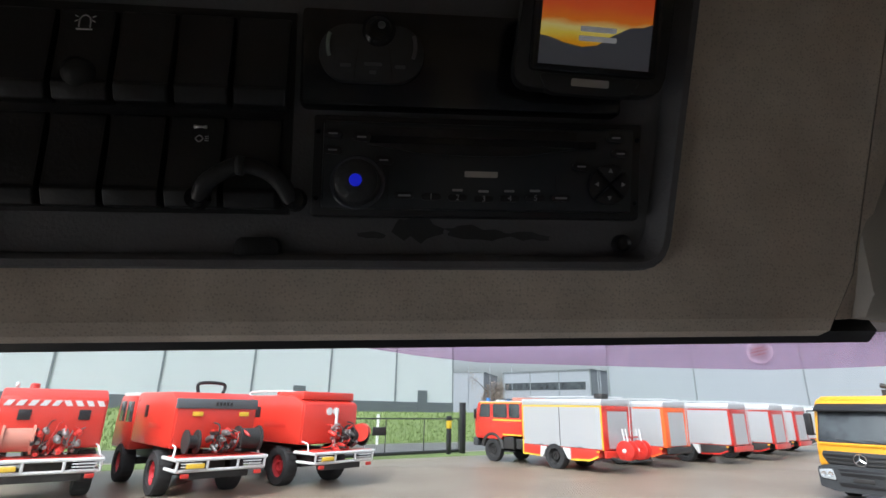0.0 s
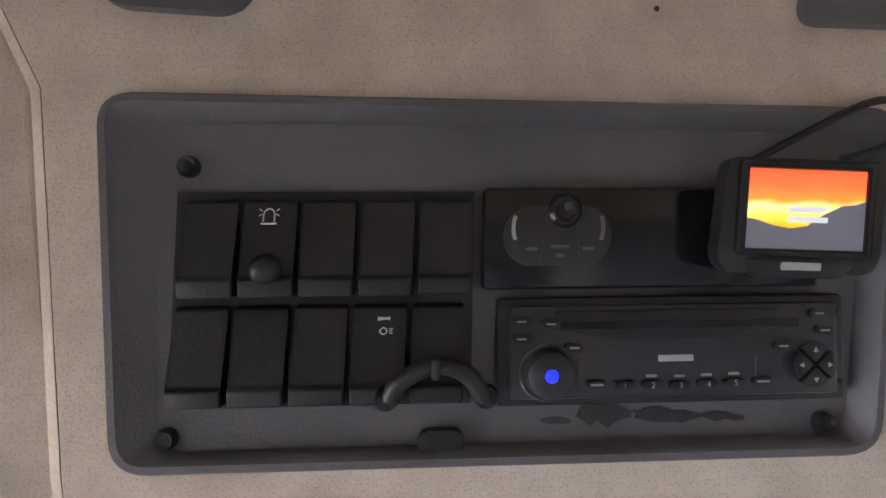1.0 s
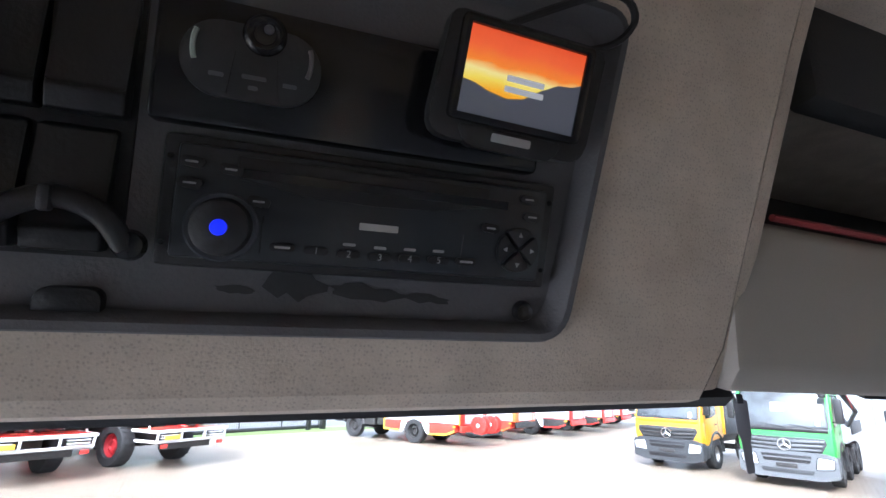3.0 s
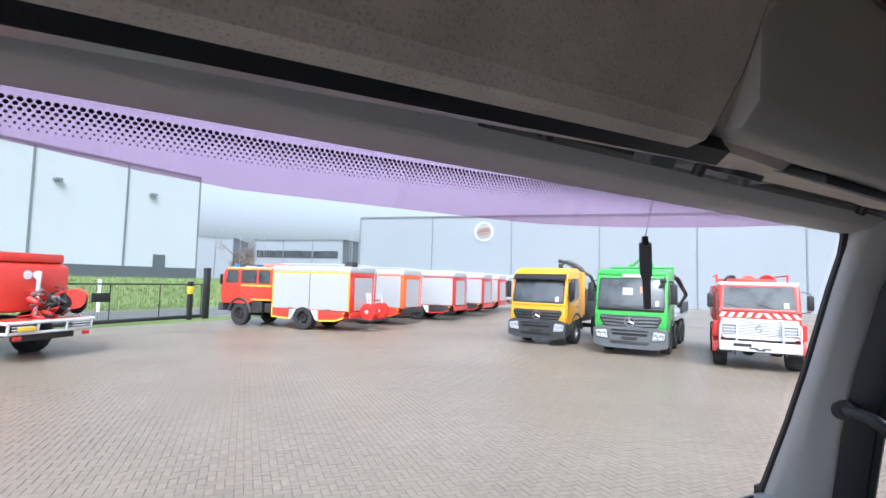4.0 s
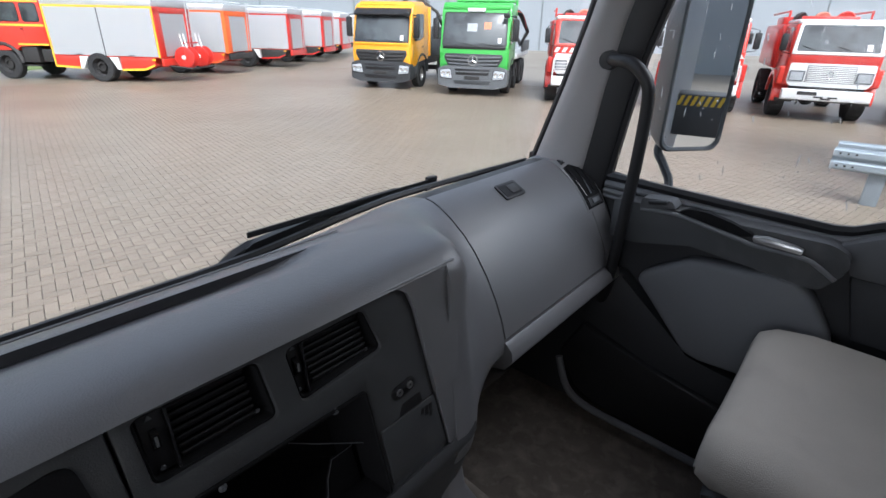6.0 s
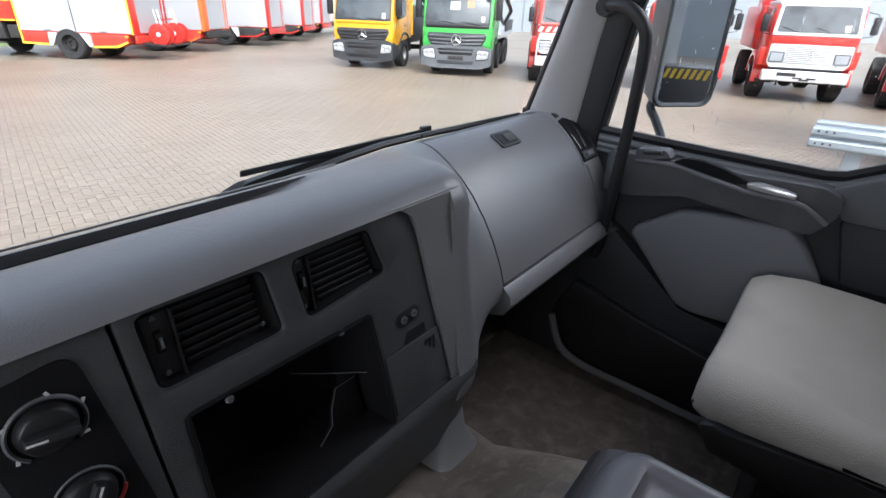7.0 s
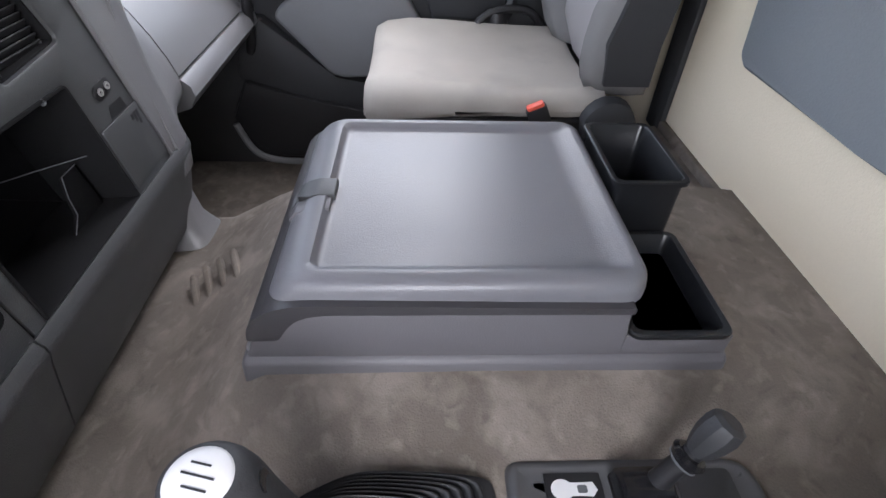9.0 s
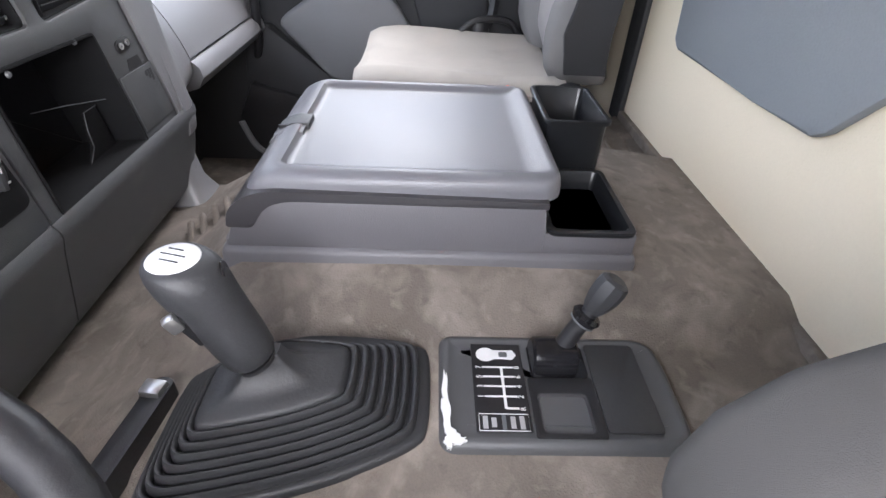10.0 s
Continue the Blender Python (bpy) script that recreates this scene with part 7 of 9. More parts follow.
# ---------------------------------------------------------------- dashboard
db = thing("dashboard", "dark grey moulded plastic dashboard", "dashboard")
PC = [(0.75, 1.845), (0.70, 1.868), (0.64, 1.885), (0.56, 1.905), (0.50, 1.912), (0.455, 1.913), (0.426, 1.906), (0.408, 1.892), (0.399, 1.868), (0.40, 1.80), (0.392, 1.72), (0.382, 1.64), (0.372, 1.585), (0.376, 1.555), (0.40, 1.53), (0.47, 1.50), (0.60, 1.48), (0.72, 1.48)]
PG = [(0.75, 1.845), (0.715, 1.860), (0.69, 1.868), (0.665, 1.870), (0.645, 1.867), (0.625, 1.859), (0.60, 1.845), (0.565, 1.820), (0.535, 1.790), (0.505, 1.750), (0.482, 1.710), (0.464, 1.670), (0.452, 1.632), (0.450, 1.605), (0.468, 1.575), (0.52, 1.545), (0.62, 1.53), (0.72, 1.53)]


def dash_span(x0, x1, n, fn):
    return ring_loft([[(x, y, z) for y, z in fn(x)] for x in np.linspace(x0, x1, n)])


XL, XR = -0.292, 0.272


def grooved(prof, x):
    """The outline with the demister channel sunk into its top; the channel runs out towards the passenger."""
    a = min(1, max(0, (0.19 - x) / 0.09))
    out = list(prof)
    sink = 0.011 * a
    out[3:5] = [(0.572, 1.902), (0.566, 1.9035 - 0.001 * a), (0.556, 1.9055 - sink), (0.548, 1.9065 - sink), (0.518, 1.9105 - 0.1 * sink), (0.50, 1.912)]
    return [(y, z - rear_drop(x, y) if z > 1.8 else z) for y, z in out]


def centre_face(x):
    return [(y if k < 8 or k > 13 else y + (0.17 if 8 < k < 14 else 0.10), z) for k, (y, z) in enumerate(PC)]


part("left_body", dash_span(-1.03, -0.40, 6, lambda x: grooved(PC, x)), DASH, db)
part("binnacle_recess", dash_span(-0.40, XL, 4, lambda x: grooved(centre_face(x), x)), DASH, db)
part("centre_body", dash_span(XL, XR, 27, lambda x: grooved(centre_face(x), x)), DASH, db)
# black strip on the channel's far wall paints in its shade
part("channel_shade", ring_loft([[(x, 0.5645, 1.9026), (x, 0.5645 - 0.0085 * a, 1.9026 - 0.0078 * a), (x, 0.5625 - 0.0085 * a, 1.9040 - 0.0078 * a), (x, 0.5630, 1.9038)] for x, a in ((-1.0, 1.0), (0.02, 1.0), (0.07, 0.85), (0.11, 0.55), (0.14, 0.25), (0.16, 0.05))]), BLACK, db, "long black strip for the shade in the channel", smooth=0)


def right_profile(x):
    """Flat beside the fascia, a rounded ridge, then a hollow slope down to the compartment lid."""
    w = 0.0
    for k in range(9):
        s = min(1, max(0, (x + (k - 4) * 0.006 - 0.318) / 0.19))
        w += (1 - (1 - s) ** 2) / 9
    out = [(p[0] + (q[0] - p[0]) * w, p[1] + (q[1] - p[1]) * w) for p, q in zip(PC, PG)]
    return [(y, z - rear_drop(x, y) if z > 1.8 else z) for y, z in out]


part("centre_roll", dash_span(XR, 0.508, 26, right_profile), DASH, db)
# compartment lid with its gap, body behind it set back
part("glove_body", dash_span(0.508, 0.978, 4, lambda x: [(y + 0.008, z - 0.006) for y, z in PG]), FASCIA, db)
lidp = PG[3:13]
lid_in = [(y + 0.012, z - 0.008) for y, z in lidp[::-1]]
gl = part("compartment_lid", ring_loft([[(x, y, z) for y, z in lidp + lid_in] for x in np.linspace(0.5125, 0.9735, 5)]), DASH, db, "curved grey compartment lid")
part("lid_handle", prism(rounded(0.076, 0.044, 0.005), "z", -0.004, 0.0030, 0.0015, m=pose(0.731, 0.6085, 1.8503, 29)), FASCIA, gl, "square grip recess")
part("grip_hole", prism(rounded(0.060, 0.033, 0.003), "z", 0.0022, 0.0040, m=pose(0.730, 0.6085, 1.8503, 29)), BLACK, gl, "black grip hole")
part("grip_bar", prism(rounded(0.030, 0.024, 0.003), "z", 0.003, 0.0056, 0.001, m=pose(0.740, 0.6085, 1.8503, 29)), FASCIA, gl, "grip bar in the hole")
part("lower_shelf", ring_loft([[(x, y, z) for y, z in [(0.450, 1.626), (0.434, 1.612), (0.430, 1.590), (0.446, 1.565), (0.52, 1.54), (0.60, 1.53), (0.60, 1.60), (0.52, 1.61)]] for x in np.linspace(0.508, 1.02, 8)]), DASH, db, "padded lower edge")
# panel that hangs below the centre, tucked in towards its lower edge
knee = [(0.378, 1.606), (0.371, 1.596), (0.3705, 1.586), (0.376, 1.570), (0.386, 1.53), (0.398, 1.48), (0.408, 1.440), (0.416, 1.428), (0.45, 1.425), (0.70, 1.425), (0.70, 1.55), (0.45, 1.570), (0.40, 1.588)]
# fascia colour, darker than the dash, puts the shade below the lip into it
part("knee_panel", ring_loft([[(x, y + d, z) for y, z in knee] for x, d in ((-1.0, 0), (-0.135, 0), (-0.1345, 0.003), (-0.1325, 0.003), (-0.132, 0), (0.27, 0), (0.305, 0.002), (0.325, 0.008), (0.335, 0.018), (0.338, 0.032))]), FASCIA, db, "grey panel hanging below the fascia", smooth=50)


def end_surface(x, k, out=0.0):
    """The dash end: the lid's outline, swelling towards the pillar and then turning down at its edge."""
    k0 = min(int(k), len(PG) - 2)
    f = k - k0
    y, z = PG[k0][0] + (PG[k0 + 1][0] - PG[k0][0]) * f, PG[k0][1] + (PG[k0 + 1][1] - PG[k0][1]) * f
    p, q = PG[max(0, k0 - 1)], PG[min(len(PG) - 1, k0 + 2)]
    d = Vector((q[0] - p[0], q[1] - p[1])).normalized()
    s = min(1, max(0, (x - 0.978) / 0.035))
    e = min(1, max(0, (x - 1.044) / 0.030))
    w = min(1, max(0, (k - 0.5) / 2.5)) * min(1, max(0, (10.5 - k) / 4))
    h = 0.013 * w * s * (2 - s) - 0.040 * (1 - math.sqrt(1 - e * e)) + out
    return (x, y + d.y * h, z - d.x * h)


part("glove_surround", ring_loft([[end_surface(x, k) for k in range(len(PG))] for x in (0.978, 0.985, 0.993, 1.002, 1.012, 1.024, 1.036, 1.044, 1.052, 1.059, 1.065, 1.070, 1.0735)]), DASH, db, smooth=60)


def vent_plate(x0, x1, k0, k1, up, down):
    """A plate that follows the dash end, leaning outwards at its upper end."""
    ks = np.linspace(k0, k1, 9)
    rows = []
    for x in np.linspace(x0, x1, 6):
        lean = [x + 0.013 * (k1 - k) / 3.2 * (x1 - x) / (x1 - x0) for k in ks]
        rows.append([end_surface(a, k, up) for a, k in zip(lean, ks)] + [end_surface(a, k, -down) for a, k in zip(lean[::-1], ks[::-1])])
    return ring_loft(rows)


part("vent_frame", vent_plate(0.9585, 1.0425, 5.40, 8.75, 0.0022, 0.01), DASH, db, "raised grey vent frame", smooth=40)
cv = part("corner_vent", vent_plate(0.964, 1.0375, 5.55, 8.60, 0.0036, 0.005), TRAYBLACK, db, "black corner air vent", smooth=40)
for k in range(3):
    part("vent_slat", vent_plate(0.974 + 0.018 * k, 0.980 + 0.018 * k, 5.8, 7.9, 0.0055, 0.0), GLOSSBLACK, cv, smooth=40)
sw = part("vent_switch", vent_plate(0.973, 1.026, 8.05, 8.50, 0.0062, 0.0), BLACK, cv, "small black switch")
part("switch_key", vent_plate(0.985, 1.014, 8.15, 8.40, 0.0088, 0.0), GRILLEGREY, sw)
tv = part("top_vent", vent_plate(0.984, 1.044, 4.35, 5.20, 0.0030, 0.005), BLACK, db, "small black top vent", smooth=40)
for k in range(3):
    part("vent_slat", vent_plate(0.988, 1.040, 4.45 + 0.24 * k, 4.55 + 0.24 * k, 0.0048, 0.0), GRILLEGREY, tv, smooth=40)
for y, z, r in ((0.655, 1.8803, 0.0020), (0.612, 1.8920, 0.0015)):
    part("top_seam", tube([(x, y, z - rear_drop(x, y)) for x in (-0.95, 0.08, 0.14, 0.20, 0.25)], r, 6), DASH, db, "thin raised seam along the top")
for x in (-0.05, 0.16, 0.56):
    part("demister_slot", prism(rounded(0.02, 0.007, 0.003), "z", -0.002, 0.002, m=pose(x, 0.70, 1.8695 - rear_drop(x, 0.70), -20 - 400 * rear_drop(x, 0.70))), BLACK, db, smooth=0)

# fascia panels of the centre; the tilted face has y falling towards the bottom
FA = math.atan2(0.028, 0.28)
FM = Matrix(((1, 0, 0, 0), (0, math.sin(FA), -math.cos(FA), 0.4035), (0, math.cos(FA), math.sin(FA), 1.585), (0, 0, 0, 1)))
# local: x along, y up the face from its lower edge, z out towards the seats


def fbox(x0, v0, x1, v1, n0, n1, bevel=0.0):
    return box((x0, v0, n0), (x1, v1, n1), bevel, m=FM)


fc = thing("centre_fascia", "dark grey fascia with vents, knobs and open tray", "fascia")
edge = [(0.150, 0.3095), (0.178, 0.307), (0.198, 0.294), (0.208, 0.268), (0.236, 0.131), (0.2615, 0.012), (0.2605, -0.001), (0.252, -0.006)]
insert = [(-0.1325, 0.3095)] + edge + [(-0.1205, -0.006)]
vent_l = roundpoly([(-0.1175, 0.299), (-0.003, 0.297), (0.008, 0.225), (-0.113, 0.226)], 0.010)
vent_r = roundpoly([(0.026, 0.294), (0.131, 0.296), (0.153, 0.234), (0.037, 0.224)], 0.010)
tray = roundpoly([(-0.1007, 0.1944), (0.118, 0.1916), (0.141, 0.013), (-0.099, 0.013)], 0.006)
part("insert_panel", holed_plate(insert, [vent_l, vent_r, tray], 0.0, 0.020, 0.004, FM), FASCIA, fc, "grey insert with rounded corner")
part("surround", prism(edge + [(0.290, -0.008), (0.290, 0.3095)], "z", -0.004, 0.0252, 0.005, m=FM, seg=4), DASH, fc, "grey padded surround")
part("heater_panel", prism([(-0.2625, 0.313), (-0.1355, 0.3095), (-0.1235, -0.006), (-0.2185, -0.006)], "z", 0.0, 0.020, 0.003, m=FM), FASCIA, fc, "grey heater panel")
part("end_panel", prism([(-0.293, 0.313), (-0.2645, 0.313), (-0.2205, -0.006), (-0.293, -0.006)], "z", 0.0, 0.0205, 0.003, m=FM), FASCIA, fc, "grey end panel")
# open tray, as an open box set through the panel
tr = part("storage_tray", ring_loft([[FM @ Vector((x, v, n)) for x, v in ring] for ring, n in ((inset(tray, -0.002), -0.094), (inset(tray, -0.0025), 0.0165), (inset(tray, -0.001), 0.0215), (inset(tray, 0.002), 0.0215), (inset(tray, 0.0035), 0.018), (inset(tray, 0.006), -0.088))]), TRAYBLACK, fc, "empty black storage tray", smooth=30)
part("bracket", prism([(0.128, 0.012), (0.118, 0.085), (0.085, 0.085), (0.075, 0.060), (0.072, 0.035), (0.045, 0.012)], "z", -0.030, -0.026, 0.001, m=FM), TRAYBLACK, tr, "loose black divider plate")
part("bracket_edge", tube([FM @ Vector(p) for p in ((0.118, 0.086, -0.025), (0.085, 0.086, -0.025), (0.075, 0.060, -0.025), (0.072, 0.035, -0.025), (0.046, 0.014, -0.025))], 0.0008, 5), GRILLEGREY, tr, "thin pale edge")
part("bracket_edge", tube([FM @ Vector(p) for p in ((0.127, 0.092, -0.01), (0.085, 0.098, -0.05), (0.06, 0.098, -0.085))], 0.0008, 5), GRILLEGREY, tr, "thin pale edge")
for x, v in ((-0.0618, 0.1865), (0.0737, 0.190)):
    part("screw", lathe([(0, 0.0025), (0.003, 0.0025), (0.0045, 0.0), (0, 0)], 12, FM @ Matrix.Translation((x, v, 0.019))), GRILLEGREY, fc, "small dull screw")


def air_vent(outline, x_slat, slant):
    """A recessed vent: dark box, tilted slats and a thumb wheel beside them."""
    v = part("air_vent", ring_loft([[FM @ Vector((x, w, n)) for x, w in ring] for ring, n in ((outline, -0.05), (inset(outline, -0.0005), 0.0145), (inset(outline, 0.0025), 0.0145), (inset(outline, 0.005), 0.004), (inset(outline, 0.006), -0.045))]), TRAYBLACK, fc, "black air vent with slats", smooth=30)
    lo, hi = min(p[1] for p in outline) + 0.012, max(p[1] for p in outline) - 0.010
    xs = [p[0] for p in outline]
    x1 = max(xs) - 0.020
    n = 7
    for k in range(n):
        h = lo + (hi - lo) * k / (n - 1)
        shift = slant * (0.5 - k / (n - 1))
        part("slat", box((x_slat + shift, -0.0045, -0.0009), (x1 + shift, 0.0045, 0.0009), m=FM @ Matrix.Translation((0, h, 0.008)) @ Matrix.Rotation(radians(35), 4, "X")), BLACK, v, smooth=0)
    part("slat_cheek", box((x_slat - 0.003, lo - 0.008, 0.0), (x_slat - 0.001, hi + 0.004, 0.013), 0.0005, m=FM), BLACK, v)
    part("side_plate", box((min(xs) + 0.005, lo - 0.006, -0.002), (x_slat - 0.003, hi + 0.004, 0.009), 0.002, m=FM), BLACK, v)
    mid, wx = (lo + hi) / 2, (min(xs) + x_slat) / 2
    part("thumb_wheel", lathe([(0, -0.0030), (0.012, -0.0030), (0.012, 0.0030), (0, 0.0030)], 18, FM @ Matrix.Translation((wx, mid + 0.004, 0.004)) @ Matrix.Rotation(radians(90), 4, "Y")), GLOSSBLACK, v)
    part("wheel_mark", fbox(wx - 0.0012, mid, wx + 0.0012, mid + 0.010, 0.0155, 0.0168), GRILLEGREY, v, smooth=0)
    part("wheel_symbol", prism([(-0.003, -0.002), (0.003, -0.002), (0, 0.003)], "z", 0.009, 0.0094, m=FM @ Matrix.Translation((wx, mid + 0.026, 0))), GRILLEGREY, v, smooth=0)
    for a, b in ((wx, lo - 0.001), (x1 + 0.004 - slant * 0.5 * 0, lo + 0.002)):
        part("screw", lathe([(0, 0.001), (0.0020, 0.001), (0.0028, 0.0), (0, 0)], 10, FM @ Matrix.Translation((a, b, 0.0095))), GRILLEGREY, v)


air_vent(vent_l, -0.086, 0.004)
air_vent(vent_r, 0.052, 0.010)
part("socket_plate", prism(rounded(0.042, 0.020, 0.009), "z", 0.019, 0.0225, 0.001, m=FM @ Matrix.Translation((0.179, 0.161, 0)) @ Matrix.Rotation(radians(6), 4, "Z")), BLACK, fc, "black twin socket")
for x in (0.170, 0.189):
    part("socket_pin", lathe([(0.0025, 0), (0.0052, 0), (0.0052, 0.004), (0.0025, 0.004), (0.0025, 0)], 14, FM @ Matrix.Translation((x, 0.160 + (x - 0.170) * 0.1, 0.0205))), SILVER, fc)
part("ash_slot", prism([(0.168, 0.122), (0.212, 0.122), (0.208, 0.138), (0.176, 0.138)], "z", 0.018, 0.0208, m=FM), BLACK, fc, "black slot", smooth=0)
flap = [(0.1345, 0.1195), (0.2345, 0.1195), (0.2545, 0.0255), (0.1455, 0.0255)]
part("flap_gap", prism(inset(flap, -0.0018), "z", 0.018, 0.0204, m=FM), BLACK, fc, "dark gap round the flap", smooth=0)
part("ashtray_flap", prism(flap, "z", 0.016, 0.0228, 0.0015, m=FM), FASCIA, fc, "grey ashtray flap")
for k in range(3):
    part("flap_chip", fbox(0.206 + 0.008 * k, 0.102 - 0.006 * k, 0.211 + 0.008 * k, 0.111, 0.0215, 0.0234), BLACK, fc, smooth=0)
# heater controls
part("control_plate", prism(roundpoly([(-0.228, 0.285), (-0.160, 0.294), (-0.131, 0.052), (-0.203, 0.052)], 0.016), "z", 0.017, 0.0225, 0.001, m=FM), TRAYBLACK, fc, "black control plate")
for k, (x, v) in enumerate(((-0.1884, 0.247), (-0.1817, 0.176), (-0.1664, 0.105))):
    c = FM @ Matrix.Translation((x, v, 0.0225)) @ Matrix.Scale(0.86, 4)
    kn = part("rotary_knob", lathe([(0, 0.010), (0.018, 0.010), (0.0205, 0.008), (0.0225, 0.0), (0, 0.0)], 28, c), BLACK, fc, "black rotary knob")
    part("grip", box((-0.0045, -0.019, 0.009), (0.0045, 0.019, 0.020), 0.002, m=c @ Matrix.Rotation(radians((78, -28, -12)[k]), 4, "Z")), RUBBER, kn)
    part("pointer", box((-0.001, 0.004, 0.020), (0.001, 0.018, 0.0206), m=c @ Matrix.Rotation(radians((78, -28, -12)[k]), 4, "Z")), WHITE, kn, smooth=0)
    ring = [(0.0275 * math.cos(a), 0.0275 * math.sin(a), 0.0006) for a in np.linspace(radians(-50), radians(230), 24)]
    part("scale_ring", tube([c @ Vector(p) for p in ring], 0.0012 if k else 0.0017, 5), GRILLEGREY, kn, "pale printed scale")
    if k == 1:
        part("cold_arc", tube([c @ Vector((0.0285 * math.cos(a), 0.0285 * math.sin(a), 0.0009)) for a in np.linspace(radians(165), radians(240), 10)], 0.002, 5), BLUE_P, kn, "blue cold mark")
        part("hot_arc", tube([c @ Vector((0.0285 * math.cos(a), 0.0285 * math.sin(a), 0.0009)) for a in np.linspace(radians(-60), radians(-15), 8)], 0.0018, 5), RED_P, kn, "red hot mark")
    for a in (-40, 20, 75, 150, 215):
        p = c @ Vector((0.030 * math.cos(radians(a)), 0.030 * math.sin(radians(a)), 0.0008))
        part("print_mark", box((-0.0022, -0.0012, 0), (0.0022, 0.0012, 0.0005), m=Matrix.Translation(p) @ FM.to_3x3().to_4x4() @ Matrix.Rotation(radians(a + 40), 4, "Z")), WHITE, kn, smooth=0) if k != 1 else None

# support foot of the centre console
ft = thing("support_foot", "grey plastic foot under the dashboard", "foot")
part("skirt", ring_loft([[(0.300 + x, 0.428 + y, z) for x, y in rounded(w, d, 0.02, 4)] for z, w, d in ((1.396, 0.10, 0.10), (1.402, 0.104, 0.104), (1.410, 0.096, 0.096), (1.440, 0.072, 0.070), (1.50, 0.060, 0.055))]), DASH, ft, "flared grey plastic skirt")


# steering wheel and instrument hood on the driver's side
ih = thing("instrument_hood", "dark grey instrument hood before the driver", "instrument panel")
part("hood", prism([(0.62, 1.86), (0.40, 1.97), (0.36, 1.965), (0.36, 1.945), (0.42, 1.90), (0.44, 1.70), (0.62, 1.70)], "x", -0.96, -0.40, 0.015, seg=3), DASH, ih)
part("dial_face", box((-0.93, 0.42, 1.72), (-0.43, 0.43, 1.90), 0.005, m=None), GLOSSBLACK, ih, "black dial face")
part("binnacle_cheek", prism([(0.50, 1.90), (0.44, 1.90), (0.428, 1.87), (0.41, 1.62), (0.50, 1.60)], "x", -0.40, -0.31, 0.012, seg=3), FASCIA, ih, "grey switch cheek")
part("red_switch", box((-0.345, 0.400, 1.80), (-0.315, 0.424, 1.86), 0.006), ORANGE_B, ih, "red switch beside the heater panel")
sw = thing("steering_wheel", "dark grey padded steering wheel", "steering wheel", Matrix.Translation((-0.69, 0.215, 1.74)) @ Matrix.Rotation(radians(28), 4, "X"))
ringp = [(0.215 * math.cos(a), 0.215 * math.sin(a), 0) for a in np.linspace(0, 2 * math.pi, 49)]
part("rim", tube(ringp, 0.017, 12), BLACK, sw)
part("hub", prism(rounded(0.19, 0.17, 0.05), "z", -0.06, -0.005, 0.015, seg=3), RUBBER, sw, "padded hub")
for a in (200, 340, 270):
    part("spoke", tube([(0.06 * math.cos(radians(a)), 0.06 * math.sin(radians(a)), -0.03), (0.21 * math.cos(radians(a)), 0.21 * math.sin(radians(a)), 0)], [0.024, 0.015], 8), RUBBER, sw)
part("column", tube([(0, 0, -0.05), (0, 0.02, -0.40)], 0.045, 12), BLACK, sw)

# ---------------------------------------------------------------- console box between the seats
cn = thing("centre_console", "grey plastic storage console with a hinged lid", "console")
CX0, CX1, CY0, CY1 = -0.145, 0.225, -0.370, 0.160
part("plinth", ring_loft([[(x, y, z) for x, y in roundpoly([(CX0 - d, CY0 - d * 0.4), (CX1 + d, CY0 - d * 0.4), (CX1 + d, CY1 + d * 0.6), (CX0 - d, CY1 + d * 0.6)], 0.008, 3)] for z, d in ((1.555, 0.010), (1.584, 0.008), (1.5895, 0.005), (1.592, 0.0), (1.600, -0.001))]), CONSOLE, cn, smooth=35)
side = [(CY1, 1.572), (CY1 - 0.003, 1.595), (0.1475, 1.622), (0.120, 1.646), (0.088, 1.659), (-0.246, 1.6605), (-0.249, 1.598), (-0.366, 1.598), (CY0, 1.572)]
part("body", prism(side, "x", CX0, CX1, 0.003), CONSOLE, cn)
part("tray_side", box((CX0 - 0.0015, -0.3655, 1.5965), (CX0 + 0.004, -0.2475, 1.6235), 0.001), CONSOLE, cn)
shoe = roundpoly([(0.1515, 1.6215), (0.148, 1.644), (0.128, 1.664), (0.098, 1.674), (-0.246, 1.6685), (-0.246, 1.6600), (0.076, 1.6605), (0.098, 1.652), (0.1095, 1.638), (0.119, 1.6215)], [0.004, 0.012, 0.016, 0.02, 0.001, 0.001, 0.02, 0.014, 0.012, 0.006], 3)
part("front_shoe", prism(shoe, "x", CX0 - 0.003, CX1 + 0.003, 0.002), SHOE, cn, "dark moulded edge that turns down at the front")
